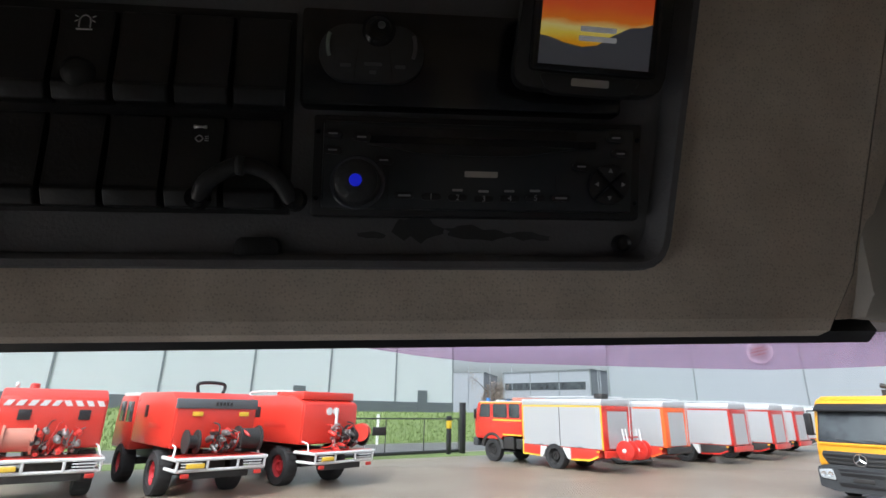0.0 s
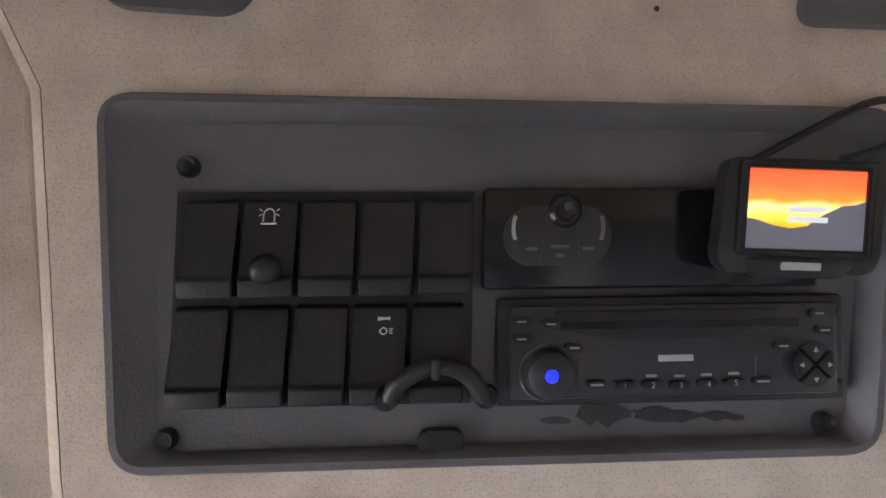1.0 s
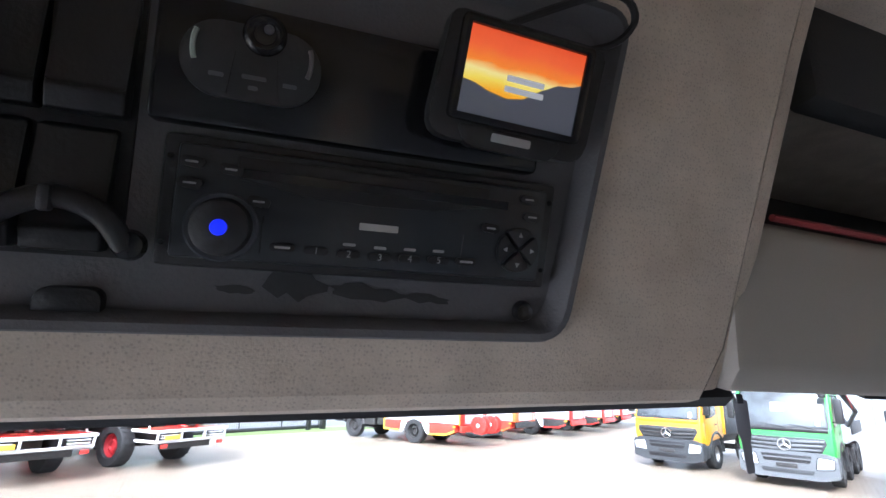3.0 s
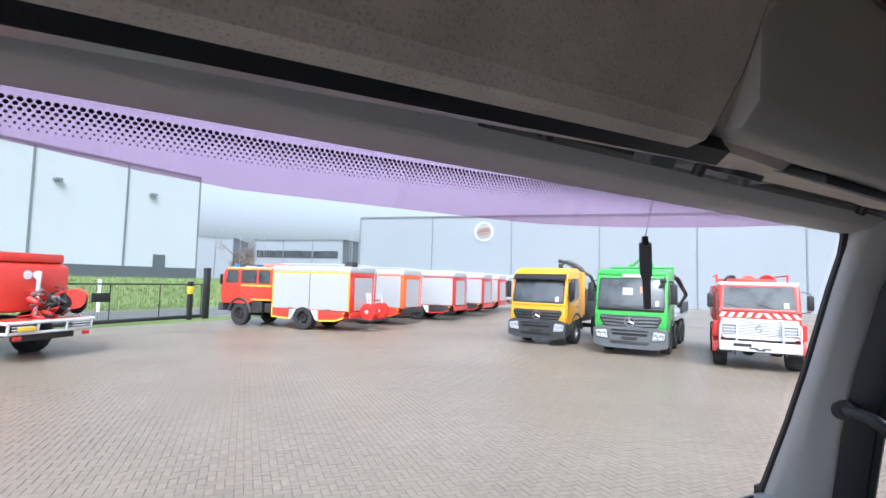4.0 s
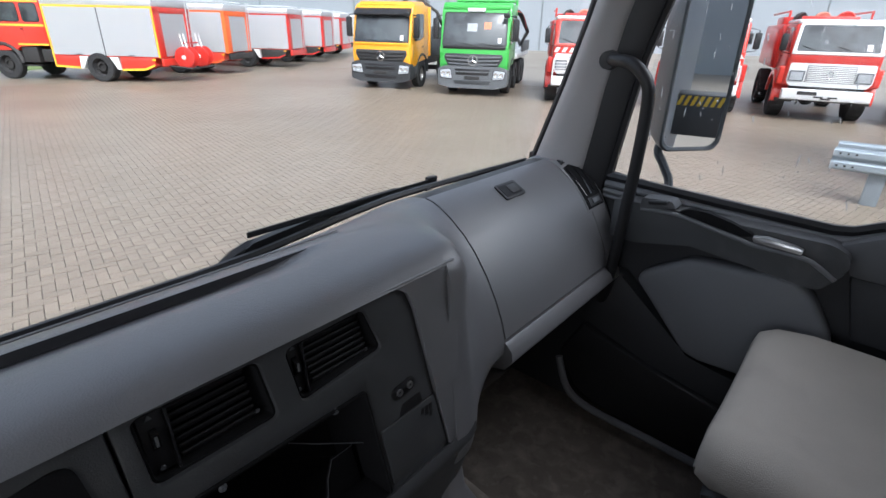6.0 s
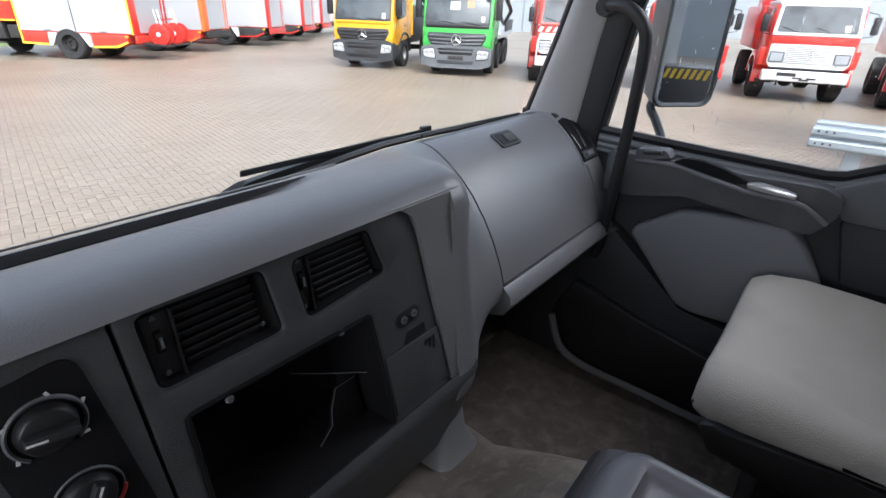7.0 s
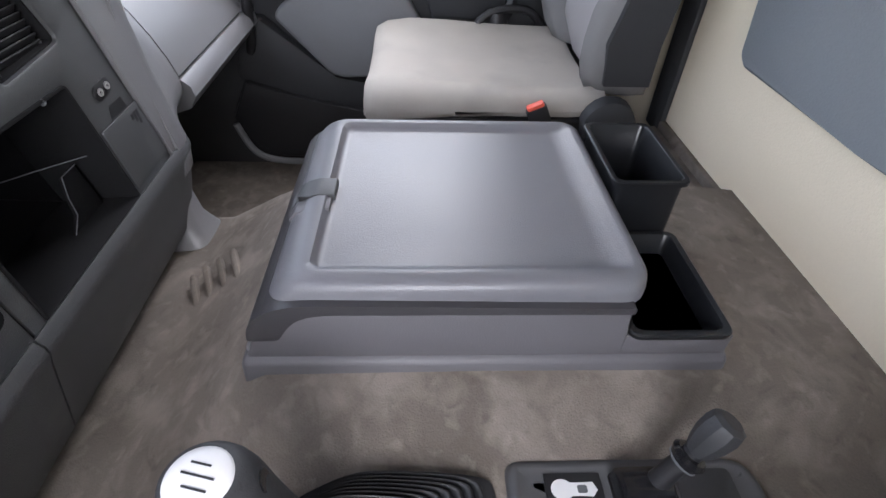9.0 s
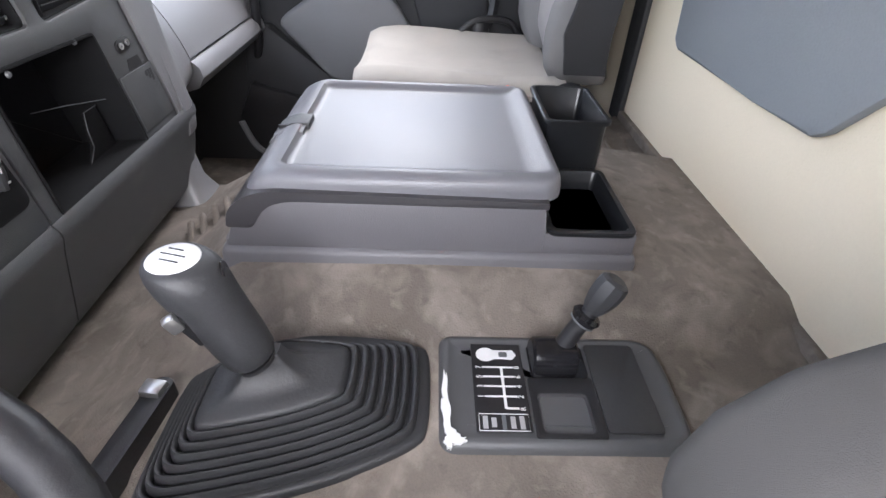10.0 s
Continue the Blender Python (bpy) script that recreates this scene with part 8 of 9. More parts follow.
# the lid: a wide sloped nose to the front, a broad rim behind, a shallow tray between
LX0, LX1, LY0, LY1 = -0.139, 0.222, -0.2645, 0.131
rows = []
for z, near, far, rear, front, r in ((1.664, 0.004, 0.004, 0.003, 0.004, 0.026), (1.6655, 0.0, 0.0, 0.0, 0.0, 0.030), (1.676, 0.0, 0.0, 0.0, 0.002, 0.030), (1.685, 0.0015, 0.0015, 0.001, 0.007, 0.030), (1.6905, 0.005, 0.005, 0.003, 0.014, 0.028), (1.6935, 0.011, 0.010, 0.007, 0.026, 0.024), (1.6945, 0.018, 0.016, 0.011, 0.038, 0.018), (1.6932, 0.026, 0.022, 0.016, 0.046, 0.013), (1.6885, 0.031, 0.027, 0.027, 0.050, 0.010), (1.6855, 0.034, 0.031, 0.040, 0.053, 0.009), (1.6848, 0.040, 0.037, 0.047, 0.059, 0.009), (1.6846, 0.09, 0.09, 0.10, 0.11, 0.008)):
    x0, x1, y0, y1 = LX0 + near, LX1 - far, LY0 + rear, LY1 - front
    ring = rounded(x1 - x0, y1 - y0, r, 6, (x0 + x1) / 2, (y0 + y1) / 2)
    rows.append([(x, y, z - 0.016 * max(0.0, (y - 0.075) / 0.056) ** 2) for x, y in ring])
ld = part("lid", ring_loft(rows), LID, cn, "shiny grey lid with a shallow tray")
lt = part("latch", prism(roundpoly([(0.074, 1.694), (0.096, 1.6935), (0.114, 1.6875), (0.124, 1.679), (0.126, 1.671), (0.110, 1.672), (0.074, 1.683)], 0.003, 2), "x", 0.014, 0.050, 0.0015), FASCIA, ld, "grey lid latch")
part("latch_notch", prism([(0.078, 1.691), (0.100, 1.690), (0.119, 1.6835), (0.128, 1.672), (0.11, 1.670), (0.078, 1.68)], "x", -0.010, 0.013, 0.001), CONSOLE, ld, "hollow beside the latch")
# thin black box set in as the shadow line beside the latch
part("latch_shadow_gap", box((0.0125, 0.080, 1.680), (0.0145, 0.118, 1.6905), 0.0004), BLACK, lt)
part("latch_tongue", box((0.016, 0.121, 1.655), (0.048, 0.129, 1.674), 0.003), SHOE, lt)


def moulded_bin(name, x0, x1, y0, y1, z0, z1, taper, lip, label):
    """An open moulded bin with rounded corners, walls that taper downwards and a thick rim."""
    cx, cy, w, d = (x0 + x1) / 2, (y0 + y1) / 2, x1 - x0, y1 - y0
    rings = [[(x, y, z) for x, y in rounded(w - 2 * o, d - 2 * o, max(0.004, 0.014 - o * 0.5), 4, cx, cy)] for z, o in ((z0, taper), (z1 - 0.0075, taper * 0.9), (z1 - 0.006, 0.0), (z1 - 0.0015, 0.0), (z1, 0.0015), (z1, lip - 0.0015), (z1 - 0.002, lip), (z0 + 0.006, lip + taper * 0.3))]
    return part(name, ring_loft(rings), BINBLACK, cn, label, 40)


moulded_bin("rear_bin", 0.028, 0.192, -0.367, -0.2665, 1.600, 1.704, 0.006, 0.008, "deep black bin")
moulded_bin("rear_tray", CX0 - 0.006, 0.029, -0.366, -0.2495, 1.594, 1.629, 0.011, 0.010, "shallow black tray")
part("chip", box((-0.1495, -0.243, 1.563), (-0.144, -0.226, 1.573), 0.002), WALLBEIGE, cn, "pale chipped spot")

# ---------------------------------------------------------------- gear lever
gv = thing("gear_lever", "gear lever with a pale cap and ribbed rubber boot", "gear lever")


def boot_ring(s, z, cx, cy):
    base = [(-0.452, 0.150), (-0.450, 0.120), (-0.424, 0.016), (-0.402, -0.040), (-0.378, -0.088), (-0.360, -0.101), (-0.262, -0.101), (-0.246, -0.090), (-0.238, 0.02), (-0.246, 0.06), (-0.30, 0.150), (-0.32, 0.160), (-0.435, 0.160)]
    for k in range(2):
        base = [(p[0] * a + q[0] * (1 - a), p[1] * a + q[1] * (1 - a)) for p, q in zip(base, base[1:] + base[:1]) for a in (0.75, 0.25)]
    return [(cx + (x - cx) * s, cy + (y - cy) * s, z) for x, y in base]


rings, bx, by = [], -0.332, 0.066
for f, h in ((1.03, 1.512), (1.03, 1.519), (1.02, 1.522), (0.99, 1.5235)):
    rings.append(boot_ring(f, h, bx, by))
s, z = 0.955, 1.5235
for k in range(7):
    # a fat rounded rib, then a narrow valley, each ring a little higher
    for ds, dz in ((0.0, 0.0), (-0.003, 0.0065), (-0.010, 0.0105), (-0.021, 0.0125), (-0.034, 0.0120), (-0.045, 0.0090), (-0.052, 0.0045)):
        rings.append(boot_ring(s + ds, z + dz, bx, by))
    s, z = s - 0.064, z + 0.0052
rings.append(boot_ring(s - 0.004, z + 0.007, bx, by))
rings.append(boot_ring(s - 0.03, z + 0.010, bx, by))
for f, h, dy in ((0.36, 1.571, -0.002), (0.26, 1.577, -0.004), (0.19, 1.584, -0.005), (0.145, 1.594, -0.004), (0.125, 1.604, -0.002)):
    rings.append([(x, y + dy, z) for x, y, z in boot_ring(f, h, bx, by)])
part("boot", ring_loft(rings), RUBBER, gv, "ribbed grey rubber boot", smooth=60)
# leaning grip that swells towards a level top
lean = Vector((0.004, 0.042, 0.1)).normalized()
foot = Vector((-0.337, 0.064, 1.598))
rows = []
for h, r, level in ((0.0, 0.015, 0.0), (0.003, 0.021, 0.0), (0.010, 0.0245, 0.0), (0.03, 0.0262, 0.0), (0.055, 0.0272, 0.0), (0.075, 0.0285, 0.1), (0.092, 0.0302, 0.3), (0.104, 0.0312, 0.55), (0.114, 0.0308, 0.8), (0.121, 0.0288, 1.0), (0.1255, 0.0255, 1.0), (0.1265, 0.0225, 1.0)):
    c = foot + lean * h
    up = (lean * (1 - level) + Vector((0, 0, 1)) * level).normalized()
    side_x = Vector((1, 0, 0)) - up * up.x
    side_x.normalize()
    side_y = up.cross(side_x)
    rows.append([c + (side_x * math.cos(a) + side_y * math.sin(a)) * r for a in [2 * math.pi * k / 28 for k in range(28)]])
top_c = foot + lean * 0.1265
part("grip", ring_loft(rows), RUBBER, gv, "dark grey grip", smooth=60)
cap_m = Matrix.Translation(top_c)
cp = part("cap", lathe([(0, 0.0035), (0.012, 0.0032), (0.020, 0.0018), (0.0232, -0.001), (0.0236, -0.003), (0, -0.003)], 32, cap_m), WHITECAP, gv, "pale cap with unreadable marks")
for k, (o, l) in enumerate(((0.008, 0.007), (0.0005, 0.0115), (-0.0075, 0.0085))):
    part("mark", box((-0.0007, -l, 0.0015), (0.0007, l, 0.0038), m=cap_m @ Matrix.Rotation(radians(-14), 4, "Z") @ Matrix.Translation((o, 0.002 * (1 - k), 0))), BLACK, cp, smooth=0)
part("trigger_slot", box((-0.006, -0.005, -0.024), (0.004, 0.005, 0.016), 0.003, m=pose(-0.357, 0.106, 1.660, -23, 0, 28)), BLACK, gv, "black slot in the grip")
part("range_button", box((-0.006, -0.006, -0.010), (0.004, 0.006, 0.008), 0.003, m=pose(-0.365, 0.112, 1.672, -23, 0, 28)), SILVER, gv, "worn metal range button")
part("rear_mark", lathe([(0, 0.0012), (0.008, 0.001), (0.009, 0), (0, 0)], 18, Matrix.Translation(foot + lean * 0.107 + Vector((0.006, -0.0295, 0.003))) @ Vector((0.2, -1, 0.25)).to_track_quat("Z", "Y").to_matrix().to_4x4()), GLOSSBLACK, gv, "black round mark on the grip")
part("collar", tube([(-0.337, 0.0625, 1.5945), (-0.337, 0.064, 1.598)], 0.0195, 20), BLACK, gv)

# plate with the short range lever
gp = thing("shift_plate", "grey plate with gear diagram and short lever", "plate")
PX0, PX1, PY0, PY1, PZ = -0.378, -0.236, -0.375, -0.122, 1.517
rim = roundpoly([(PX1, PY1), (PX0, PY1), (PX0, PY0), (PX1 - 0.02, PY0 - 0.002), (PX1, PY0 + 0.012)], [0.010, 0.012, 0.026, 0.03, 0.02], 5)
part("base", ring_loft([[(x, y, z) for x, y in inset(rim, d)] for z, d in ((1.512, -0.007), (1.521, -0.006), (1.5265, -0.002), (1.5285, 0.003), (1.5280, 0.006), (1.5268, 0.008), (1.5266, 0.02))]), PLATEGREY, gp)


def plate(name, y0, y1, x0, x1, z, material, label="", bevel=0.001):
    return part(name, box((x0, y0, z - 0.003), (x1, y1, z), bevel), material, gp, label, 20)


dg = plate("diagram_plate", -0.2125, -0.1535, -0.3668, -0.2470, 1.5285, BLACK, "black gear diagram plate")
part("rear_mat", prism(roundpoly([(-0.2455, -0.2905), (-0.3665, -0.2905), (-0.3665, -0.350), (-0.2455, -0.350)], 0.005), "z", 1.524, 1.5290, 0.001), RUBBER, gp, "dark flat mat")
sur = roundpoly([(-0.2975, -0.2145), (-0.374, -0.2145), (-0.374, -0.2885), (-0.2975, -0.2885)], 0.003)
well = roundpoly([(-0.3190, -0.2225), (-0.3688, -0.2225), (-0.3688, -0.2775), (-0.3190, -0.2775)], 0.007)
part("tray_frame", holed_plate(sur, [well], 1.522, 1.5305, 0.0012, Matrix.Identity(4)), BLACK, gp, "black frame round the small tray")
part("small_tray", ring_loft([[(x, y, z) for x, y in inset(well, d)] for z, d in ((1.514, -0.001), (1.5295, -0.0005), (1.5295, 0.001), (1.5215, 0.005), (1.5205, 0.010), (1.5203, 0.018))]), SHOE, gp, "worn shiny shallow tray")
# the diagram is read from the driver's seat, facing the passenger side
DM = Matrix(((0, 1, 0, -0.309), (-1, 0, 0, -0.183), (0, 0, 1, 1.5287), (0, 0, 0, 1)))
knob_shape = [(-0.0125 + 0.0115 * math.cos(a), 0.045 + 0.0105 * math.sin(a)) for a in np.linspace(radians(40), radians(320), 14)] + [(0.004, 0.0385), (0.018, 0.0375), (0.0235, 0.044), (0.020, 0.052), (0.004, 0.0515)]
part("lever_picture", prism(knob_shape, "z", 0, 0.0004, m=DM), WHITE, dg, "white lever picture", smooth=0)
part("lever_picture_mark", prism(rounded(0.010, 0.008, 0.002), "z", 0.0004, 0.0007, m=DM @ Matrix.Translation((0.008, 0.045, 0))), GRILLEGREY, dg, smooth=0)
for k in range(4):
    v = 0.026 - k * 0.0135
    part("diagram_line", prism([(-0.018, v - 0.0011), (0.018, v - 0.0011), (0.018, v + 0.0011), (-0.018, v + 0.0011)], "z", 0, 0.0004, m=DM), WHITE, dg, smooth=0)
    text_mesh("7531"[k], 0.0085, DM @ Matrix.Translation((-0.022, v, 0)) @ Matrix.Rotation(radians(90), 4, "Z"), dg, WHITE, depth=0.0003)
    text_mesh("8642"[k], 0.0085, DM @ Matrix.Translation((0.022, v, 0)) @ Matrix.Rotation(radians(90), 4, "Z"), dg, WHITE, depth=0.0003)
part("diagram_line", prism([(-0.0015, -0.030), (0.0015, -0.030), (0.0015, 0.026), (-0.0015, 0.026)], "z", 0, 0.0005, m=DM @ Matrix.Translation((0.004, 0, 0))), WHITE, dg, smooth=0)
part("diagram_line", prism([(0.004, -0.031), (0.018, -0.031), (0.018, -0.0285), (0.004, -0.0285)], "z", 0, 0.0004, m=DM), WHITE, dg, smooth=0)
text_mesh("R", 0.0085, DM @ Matrix.Translation((0.0225, -0.030, 0)) @ Matrix.Rotation(radians(90), 4, "Z"), dg, WHITE, depth=0.0003)
part("text_frame", tube([DM @ Vector((a * 0.026, b * 0.010 - 0.047, 0.0004)) for a, b in ((-1, -1), (1, -1), (1, 1), (-1, 1), (-1, -1))], 0.0005, 4), WHITE, dg)
part("text_divider", box((-0.0022, -0.0095, 0), (0.0022, 0.0095, 0.0004), m=DM @ Matrix.Translation((0, -0.047, 0))), GRILLEGREY, dg, smooth=0)
for x, h in ((-0.0195, 0.0075), (-0.0105, 0.0055), (0.0095, 0.0070), (0.0190, 0.0078)):
    part("text_bar", box((-0.0026, -h, 0), (0.0026, h, 0.0004), m=DM @ Matrix.Translation((x, -0.047, 0))), PALEPRINT, dg, "pale bars of unreadable text", smooth=0)
# pale paint smear beside the plate
for k, (y, x, w, h) in enumerate(((-0.122, -0.316, 0.006, 0.05), (-0.123, -0.345, 0.009, 0.05), (-0.1285, -0.372, 0.014, 0.016), (-0.134, -0.378, 0.018, 0.007), (-0.1245, -0.380, 0.007, 0.014))):
    part("paint_smear", prism([(a * h / 2 * (1 + 0.25 * math.sin(7 * b + k)), c * w / 2 * (1 + 0.3 * math.sin(5 * b + 2 * k))) for b in np.linspace(0, 2 * math.pi, 21)[:-1] for a, c in ((math.cos(b), math.sin(b)),)], "z", 1.5268, 1.5293 + 0.0003 * k, m=pose(x, y, 0, 0, 0, 4 * k)), WHITE, gp, "white paint smear", smooth=0)
sl = thing("range_lever", "short lever with dark grey knob and glossy ball", "lever")
part("housing", prism(rounded(0.050, 0.066, 0.006), "z", 1.520, 1.5285, 0.002, m=pose(-0.272, -0.2535, 0)), GLOSSBLACK, sl, "glossy black square housing")
part("barrel", lathe([(0, -0.026), (0.020, -0.026), (0.0235, -0.023), (0.0245, -0.012), (0.0245, 0.012), (0.0235, 0.023), (0.020, 0.026), (0, 0.026)], 28, pose(-0.272, -0.2475, 1.5355, 90, 0, 0)), GLOSSBLACK, sl, "glossy black barrel joint")
part("stem", tube([(-0.270, -0.255, 1.548), (-0.266, -0.268, 1.576), (-0.263, -0.281, 1.602)], [0.0115, 0.0105, 0.0095], 14), BLACK, sl)
part("collar", tube([(-0.2645, -0.2745, 1.5885), (-0.264, -0.2775, 1.5945), (-0.2635, -0.2795, 1.598)], [0.0145, 0.0175, 0.0145], 18), GLOSSBLACK, sl, "round black collar")
part("collar_ring", tube([(-0.2647, -0.2733, 1.5865), (-0.2645, -0.2743, 1.5882)], 0.0150, 18), GRILLEGREY, sl, "pale ring under the collar")
part("knob", tube([(-0.263, -0.2815, 1.602), (-0.262, -0.285, 1.609), (-0.2605, -0.2905, 1.620), (-0.259, -0.2965, 1.632), (-0.258, -0.3005, 1.640), (-0.2577, -0.302, 1.643)], [0.0105, 0.0140, 0.0172, 0.0182, 0.0165, 0.011], 9), RUBBER, sl, "dark grey faceted knob", smooth=30)
# slot of the parking brake lever
pb = thing("brake_slot", "black lever slot with a pale metal tab", "slot")
part("slot", prism(rounded(0.15, 0.024, 0.008), "z", 1.49, 1.5225, 0.002, m=pose(-0.375, 0.196, 0, 0, 0, -7)), BLACK, pb)
part("tab", box((-0.010, -0.012, 0), (0.010, 0.012, 0.012), 0.003, m=pose(-0.318, 0.192, 1.518, 0, 0, -7)), SILVER, pb)


# ---------------------------------------------------------------- seats
def seat(cx, cy, name, label, belt):
    t = thing(name, label, "seat", Matrix.Translation((cx, cy, 0)))
    rings = []
    for y, zt, w, lo in ((0.088, 1.572, 0.185, 1.548), (0.094, 1.588, 0.215, 1.540), (0.088, 1.606, 0.236, 1.535), (0.06, 1.618, 0.250, 1.530), (0.0, 1.624, 0.258, 1.542), (-0.10, 1.620, 0.262, 1.554), (-0.22, 1.612, 0.262, 1.560), (-0.34, 1.610, 0.258, 1.562), (-0.42, 1.612, 0.250, 1.562)):
        zc = zt - 0.004 - 0.016 * min(1, max(0, (0.06 - y) / 0.16))
        ring = [(-w + 0.02, lo), (-w, lo + 0.02), (-w, zt - 0.04), (-w + 0.012, zt - 0.015), (-w + 0.05, zt + 0.004), (-w + 0.10, zc), (-0.06, zc - 0.008), (0.06, zc - 0.008), (w - 0.10, zc), (w - 0.05, zt + 0.004), (w - 0.012, zt - 0.015), (w, zt - 0.04), (w, lo + 0.02), (w - 0.02, lo)]
        rings.append([(x, y, z) for x, z in ring])
    part("cushion", ring_loft(rings), SEATFAB, t, "worn light grey fabric cushion", smooth=60)
    part("seat_pan", prism([(0.075, 1.545), (0.05, 1.50), (-0.40, 1.46), (-0.46, 1.47), (-0.46, 1.568), (-0.1, 1.566), (0.05, 1.556)], "x", -0.264, 0.264, 0.010), BLACK, t, "black seat pan")
    part("pedestal", box((-0.20, -0.40, 1.11), (0.20, -0.02, 1.48), 0.03), BLACK, t)
    # backrest leaning back, with side bolsters
    rings = []
    for h, w, th, y0 in ((0.0, 0.205, 0.10, -0.435), (0.035, 0.225, 0.11, -0.412), (0.075, 0.24, 0.11, -0.400), (0.12, 0.248, 0.11, -0.398), (0.17, 0.25, 0.11, -0.404), (0.23, 0.25, 0.10, -0.425), (0.30, 0.245, 0.085, -0.458), (0.38, 0.238, 0.075, -0.488), (0.46, 0.228, 0.072, -0.510), (0.55, 0.21, 0.072, -0.528), (0.61, 0.18, 0.07, -0.538), (0.63, 0.14, 0.06, -0.542)):
        z0 = 1.60 + h
        ring = [(-w, y0 - th * 0.75), (-w - 0.008, y0 - th * 0.35), (-w, y0 + 0.025), (-w + 0.03, y0 + 0.048), (-w + 0.075, y0 + 0.03), (-w + 0.11, y0), (0, y0 - 0.006), (w - 0.11, y0), (w - 0.075, y0 + 0.03), (w - 0.03, y0 + 0.048), (w, y0 + 0.025), (w + 0.008, y0 - th * 0.35), (w, y0 - th * 0.75), (w - 0.05, y0 - th), (-w + 0.05, y0 - th)]
        rings.append([(x, y, z) for x, y, in ring for z in (z0,)])
    part("backrest", ring_loft(rings), SEATSIDE, t, "grey fabric backrest with side bolsters", smooth=60)
    rings = []
    for rows, m3, what in ((((0.01, 0.125, -0.425), (0.075, 0.132, -0.398), (0.15, 0.135, -0.399), (0.217, 0.135, -0.417)), SEATMID, "grey fabric lumbar insert"), (((0.223, 0.135, -0.418), (0.30, 0.135, -0.453), (0.38, 0.13, -0.483), (0.46, 0.125, -0.506), (0.57, 0.11, -0.528)), SEATUP, "pale fabric shoulder insert")):
        rings = []
        for h, w, y0 in rows:
            z0 = 1.60 + h
            rings.append([(-w, y0 - 0.02, z0), (-w, y0, z0), (-w * 0.5, y0 + 0.008, z0 - 0.008), (w * 0.5, y0 + 0.008, z0 - 0.008), (w, y0, z0), (w, y0 - 0.02, z0)])
        part("back_insert", ring_loft(rings), m3, t, what, smooth=60)
    for sx in (-1, 1):
        rings = [[(sx * (w + 0.002), y1, 1.60 + h), (sx * (w + 0.018), y1, 1.60 + h), (sx * (w + 0.018), y2, 1.60 + h), (sx * (w + 0.002), y2, 1.60 + h)] for h, w, y1, y2 in ((0.03, 0.222, -0.405, -0.50), (0.12, 0.248, -0.385, -0.488), (0.23, 0.25, -0.412, -0.50), (0.38, 0.238, -0.475, -0.545), (0.55, 0.21, -0.515, -0.582))]
        part("side_cover", ring_loft(rings), DARKCLOTH, t, "dark side cover", smooth=50)
    part("headrest", prism(rounded(0.26, 0.18, 0.06), "y", -0.585, -0.51, 0.03, m=Matrix.Translation((0, 0.0, 2.34)), seg=3), SEATUP, t)
    part("hinge_cover", lathe([(0, 0), (0.058, 0), (0.055, 0.03), (0.04, 0.04), (0, 0.04)], 20, pose(-0.255, -0.42, 1.56, 0, -90, 0)), DARKCLOTH, t, "grey hinge cover")
    if not belt:
        arm = [(-0.252, 1.655), (-0.244, 1.70), (-0.256, 1.745), (-0.288, 1.785), (-0.36, 1.825), (-0.55, 1.87), (-0.60, 1.86), (-0.60, 1.76), (-0.38, 1.69), (-0.29, 1.640)]
        part("armrest", prism(arm, "x", 0.235, 0.31, 0.018, seg=3), ARMCLOTH, t, "grey fabric armrest")
    if belt:
        bk = part("belt_buckle", box((-0.012, -0.022, -0.035), (0.012, 0.022, 0.03), 0.006, m=pose(-0.272, -0.275, 1.572, -25, 0, 0)), BLACK, t, "seat belt buckle")
        part("release_button", box((-0.010, -0.018, 0.022), (0.010, 0.018, 0.036), 0.004, m=pose(-0.272, -0.275, 1.572, -25, 0, 0)), ORANGE_B, bk, "red release button")
    return t


seat(0.742, 0.0, "passenger_seat", "light grey fabric passenger seat with stains", True)
seat(-0.80, 0.0, "driver_seat", "grey fabric driver's seat", False)
sb = thing("seat_belt", "black seat belt hanging at the rear pillar", "seat belt")
part("webbing", tube(smooth_path([(1.04, -0.33, 2.35), (1.035, -0.31, 2.0), (1.02, -0.29, 1.8), (1.0, -0.28, 1.66), (0.97, -0.25, 1.62)], 5), 0.016, 6), BLACK, sb)
part("belt_guide", tube(smooth_path([(0.955, -0.17, 1.595), (0.965, -0.205, 1.632), (0.975, -0.26, 1.648), (0.985, -0.33, 1.642), (0.99, -0.37, 1.60)], 5), 0.011, 8), BLACK, sb, "black belt guide loop")
part("anchor", lathe([(0, 0), (0.035, 0), (0.03, 0.04), (0, 0.05)], 14, pose(0.985, -0.24, 1.60)), BLACK, sb)

# ---------------------------------------------------------------- mirrors outside the passenger window
mr = thing("wing_mirror", "tall dark grey wing mirror with a wide-angle mirror above", "mirror")
mx = Vector((0.788, -0.615, 0))
MA = Matrix(((mx.x, 0, mx.y, 1.352), (mx.y, 0, -mx.x, 0.417), (0, 1, 0, 2.085), (0, 0, 0, 1)))


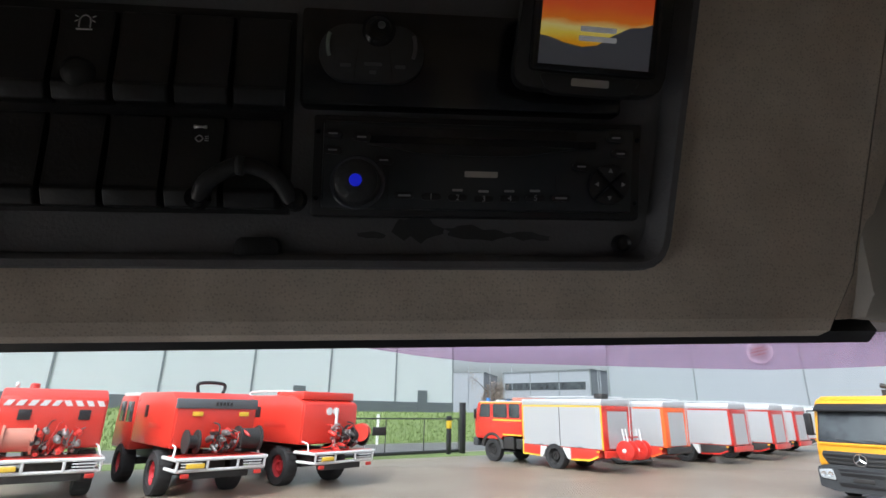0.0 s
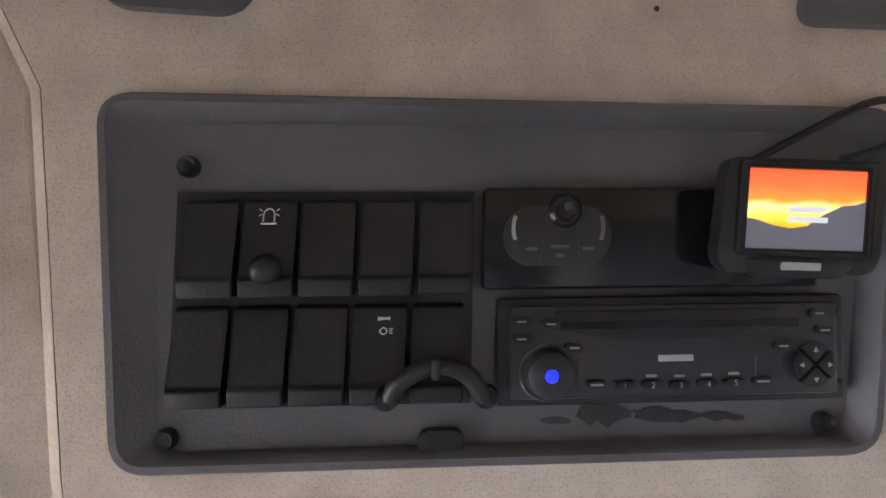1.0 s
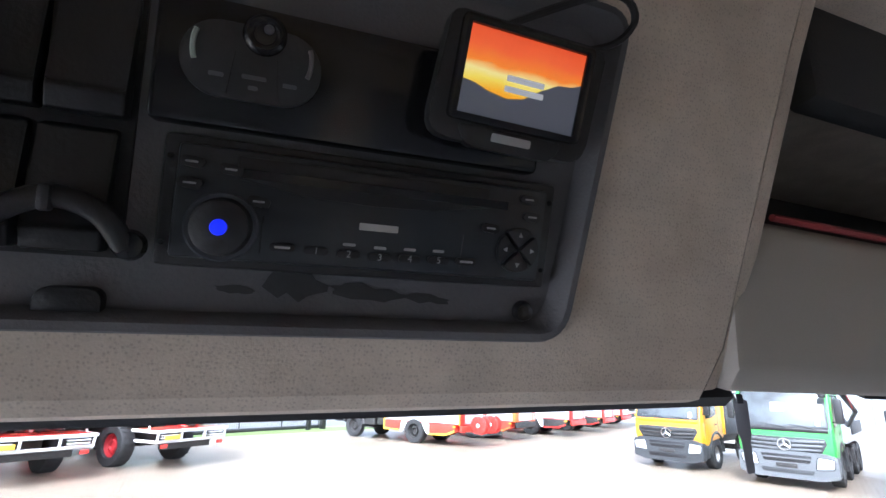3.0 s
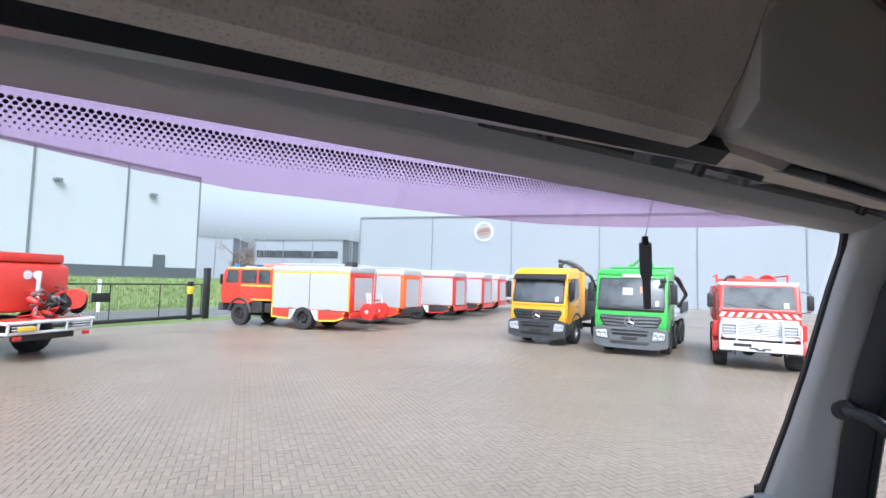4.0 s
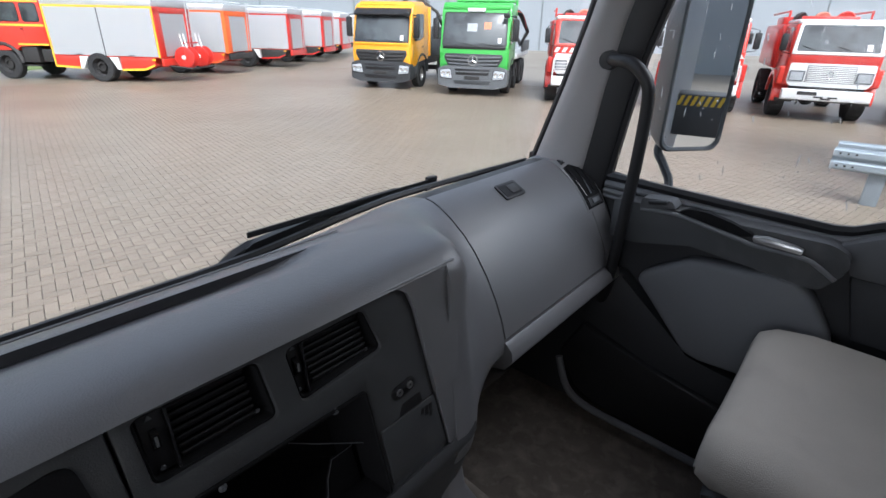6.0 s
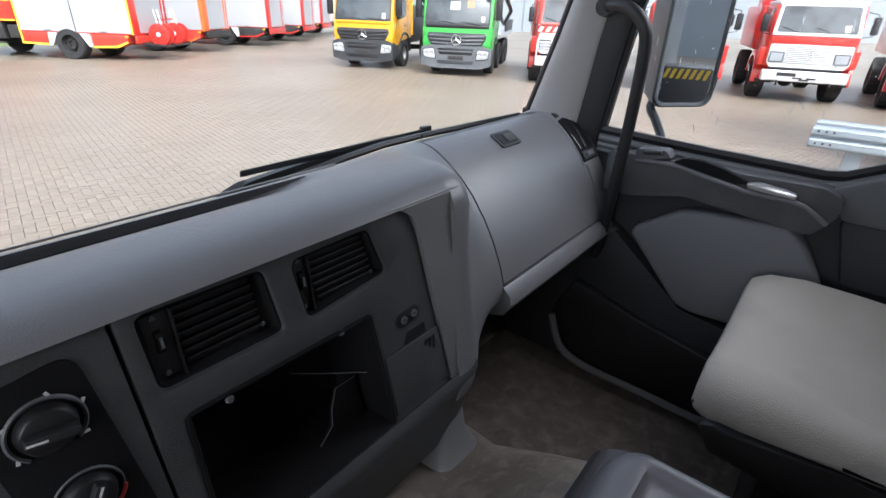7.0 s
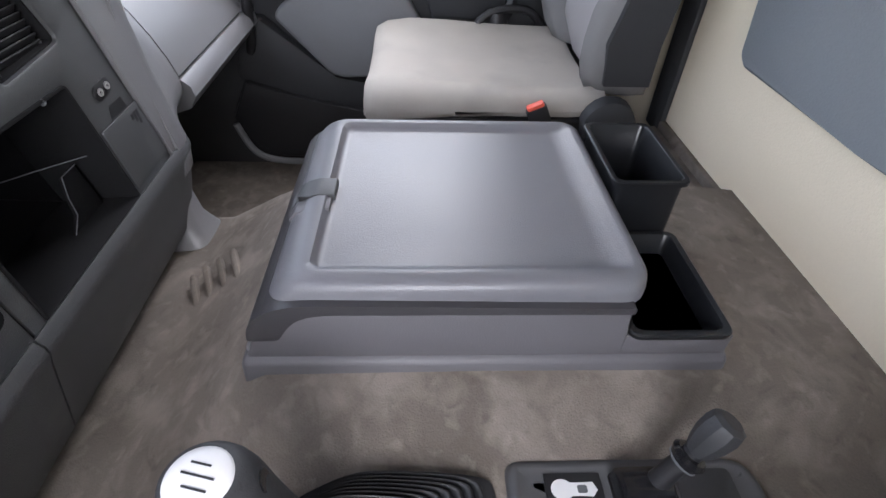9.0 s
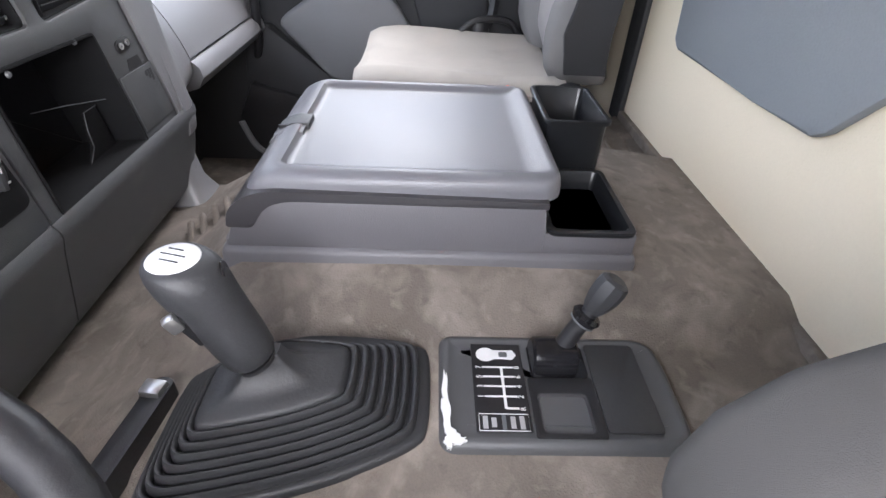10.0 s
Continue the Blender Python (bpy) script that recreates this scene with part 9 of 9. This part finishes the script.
def mirror_unit(m, w, h, r, name, bulge=0.0):
    c = part(name, ring_loft([[m @ Vector((x, y, z)) for x, y in rounded(w + 2 * d, h + 2 * d, r, 6)] for z, d in ((-0.115, -0.045), (-0.095, -0.014), (-0.02, 0.006), (0.006, 0.009), (0.010, 0.005), (0.006, -0.002), (0.0, -0.004))]), MIRRORSHELL, mr, "dark blue-grey mirror shell")
    if not bulge:
        part("glass", prism(rounded(w - 0.006, h - 0.006, r * 0.9, 6), "z", 0.0, 0.0035, m=m), MIRROR, c, "mirror glass", smooth=20)
        return c
    rows = [[m @ Vector((x * f, y * f, 0.002 + bulge * (1 - f * f))) for x, y in rounded(w - 0.006, h - 0.006, r * 0.9, 6)] for f in (1.0, 0.92, 0.8, 0.65, 0.5, 0.35, 0.2, 0.08)]
    part("glass", ring_loft(rows), MIRROR, c, "domed mirror glass", smooth=60)
    return c


mirror_unit(MA @ Matrix.Rotation(radians(0), 4, "X"), 0.178, 0.405, 0.035, "main_mirror")
part("arm", tube(smooth_path([(1.33, 0.47, 1.92), (1.305, 0.482, 1.872), (1.30, 0.455, 1.83), (1.28, 0.425, 1.765), (1.14, 0.42, 1.60)], 4), 0.012, 8), MIRRORSHELL, mr, "grey mirror arm")
part("arm", tube([(1.30, 0.48, 2.30), (1.25, 0.50, 2.42), (1.12, 0.50, 2.52)], 0.016, 8), BLACK, mr)
MB = Matrix(((mx.x, 0, mx.y, 1.36), (mx.y, 0, -mx.x, 0.43), (0, 1, 0, 2.42), (0, 0, 0, 1)))
WM = MB @ Matrix.Rotation(radians(7), 4, "X")
wide = mirror_unit(WM, 0.180, 0.185, 0.050, "wide_mirror", 0.014)
arc = smooth_path([(-0.030, 0.088, 0.012), (-0.018, 0.060, 0.015), (-0.016, 0.015, 0.017), (-0.036, -0.033, 0.015), (-0.070, -0.076, 0.008)], 4)
part("spotting_mirror", prism([(p.x, p.y) for p in arc] + [(-0.086, -0.060), (-0.090, 0.060), (-0.070, 0.088)], "z", 0.006, 0.019, m=WM), MIRROR, wide, "second mirror set beside the wide one", smooth=0)
rim = tube(arc, 0.0045, 8)
bmesh.ops.transform(rim, matrix=WM, verts=rim.verts)
part("pale_rim", rim, LAMPGLASS, wide, "pale curved rim between the mirrors")

# own lorry's body behind the cab, with warning stripes low on its side
bd = thing("host_truck", "grey lorry body on a dark chassis with yellow hazard stripes", "truck")
part("body_shell", box((-1.2, -6.5, 1.1), (1.2, -0.72, 3.4), 0.02), CLADGREY, bd)
for k in range(14):
    part("hazard_stripe", prism([(-0.06, -0.05), (0.0, -0.05), (0.06, 0.05), (0.0, 0.05)], "x", 1.2, 1.206, m=Matrix.Translation((0, -1.0 - 0.13 * k, 1.22))), HAZARD_Y, bd, "yellow warning stripe", smooth=0)
part("front_locker", box((1.19, -2.6, 1.46), (1.54, -2.3, 1.77), 0.02), BUMPERGREY, bd, "dark side locker")
for k in range(7):
    part("hazard_stripe", prism([(-0.025, -0.035), (0.0, -0.035), (0.025, 0.035), (0.0, 0.035)], "y", -2.3, -2.296, m=Matrix.Translation((1.225 + 0.046 * k, 0, 1.72))), HAZARD_Y, bd, "yellow warning stripe", smooth=0)
part("hazard_base", box((1.198, -2.8, 1.165), (1.203, -0.9, 1.275)), BLACK, bd, "black warning strip", smooth=0)
part("chassis", box((-0.5, -6.4, 0.6), (0.5, 0.6, 1.0), 0.02), CHASSIS, bd)
for y in (0.15, -4.0):
    for x in (-1.0, 1.0):
        wheel(bd, x * 0.95, y, 0.5, 0.3, CHASSIS)
tagged(link("cab_roof_skin", box((-1.14, -0.68, 3.03), (1.14, 0.6, 3.06), 0), RED), "red painted cab roof", "roof", kind="structure")
tagged(link("wall_outer_front", box((-1.06, 0.55, 2.63), (1.06, 0.60, 3.0)), RED, smooth=0), "red cab front above the windscreen", "wall", kind="structure")

# ---------------------------------------------------------------- paving bricks of the yard
BL, BW, GAP = 0.20, 0.10, 0.006
TURN = -11
ANG = radians(TURN)
ca, sa = math.cos(ANG), math.sin(ANG)


near, rest = [], []
for r in range(-230, 250):
    for c in range(-230, 250):
        k = (c - r) % 4
        if k == 0:
            cx, cy, l, w = (c + 1) * BW, (r + 0.5) * BW, BL / 2, BW / 2
        elif k == 3:
            cx, cy, l, w = (c + 0.5) * BW, (r + 1) * BW, BW / 2, BL / 2
        else:
            continue
        x, y = 5.0 + cx * ca - cy * sa, 7.0 + cx * sa + cy * ca
        if not (-7.0 < x < 19.0 and -8.0 < y < 23.0):
            continue
        (near if 1.2 < x < 3.3 and 3.8 < y < 6.3 else rest).append((x, y, l - GAP / 2, w - GAP / 2))
verts, faces = [], []
rng = np.random.RandomState(3)
for x, y, l, w in rest:
    h = 0.012 + rng.uniform(-0.0015, 0.0015)
    o = len(verts)
    for lift, inset in ((0.0, 0.0), (h - 0.003, 0.0), (h, 0.004)):
        for px, py in ((-l + inset, -w + inset), (l - inset, -w + inset), (l - inset, w - inset), (-l + inset, w - inset)):
            verts.append((x + px * ca - py * sa, y + px * sa + py * ca, lift))
    for a in (0, 4):
        for i in range(4):
            j = (i + 1) % 4
            faces.append((o + a + i, o + a + j, o + a + 4 + j, o + a + 4 + i))
    faces.append((o + 8, o + 9, o + 10, o + 11))
me = bpy.data.meshes.new("paving_bricks")
me.from_pydata(verts, [], faces)
me.materials.append(PAVER)
pv = new("paving_bricks", me)
pv.parent = ground
tagged(pv, "wet beige paving bricks in herringbone", kind="stuff")
link("joint_bed", box((-7.1, -8.1, 0.0), (19.1, 23.1, 0.003)), JOINT, ground, "dark sandy joints", smooth=0)
shapes = {}
for x, y, l, w in near[:300]:
    key = l > w
    if key not in shapes:
        b2 = box((-l, -w, 0.0), (l, w, 0.012), 0.003, 1)
        m2 = bpy.data.meshes.new("brick")
        b2.to_mesh(m2)
        b2.free()
        m2.materials.append(PAVER_ONE)
        shapes[key] = m2
    ob = new("brick", shapes[key])
    ob.parent = ground
    ob.matrix_world = pose(x, y, rng.uniform(-0.001, 0.001), 0, 0, TURN)
for x, y, l, w in near[300:]:
    ob = new("brick", shapes[l > w])
    ob.parent = ground
    ob.matrix_world = pose(x, y, 0, 0, 0, TURN)
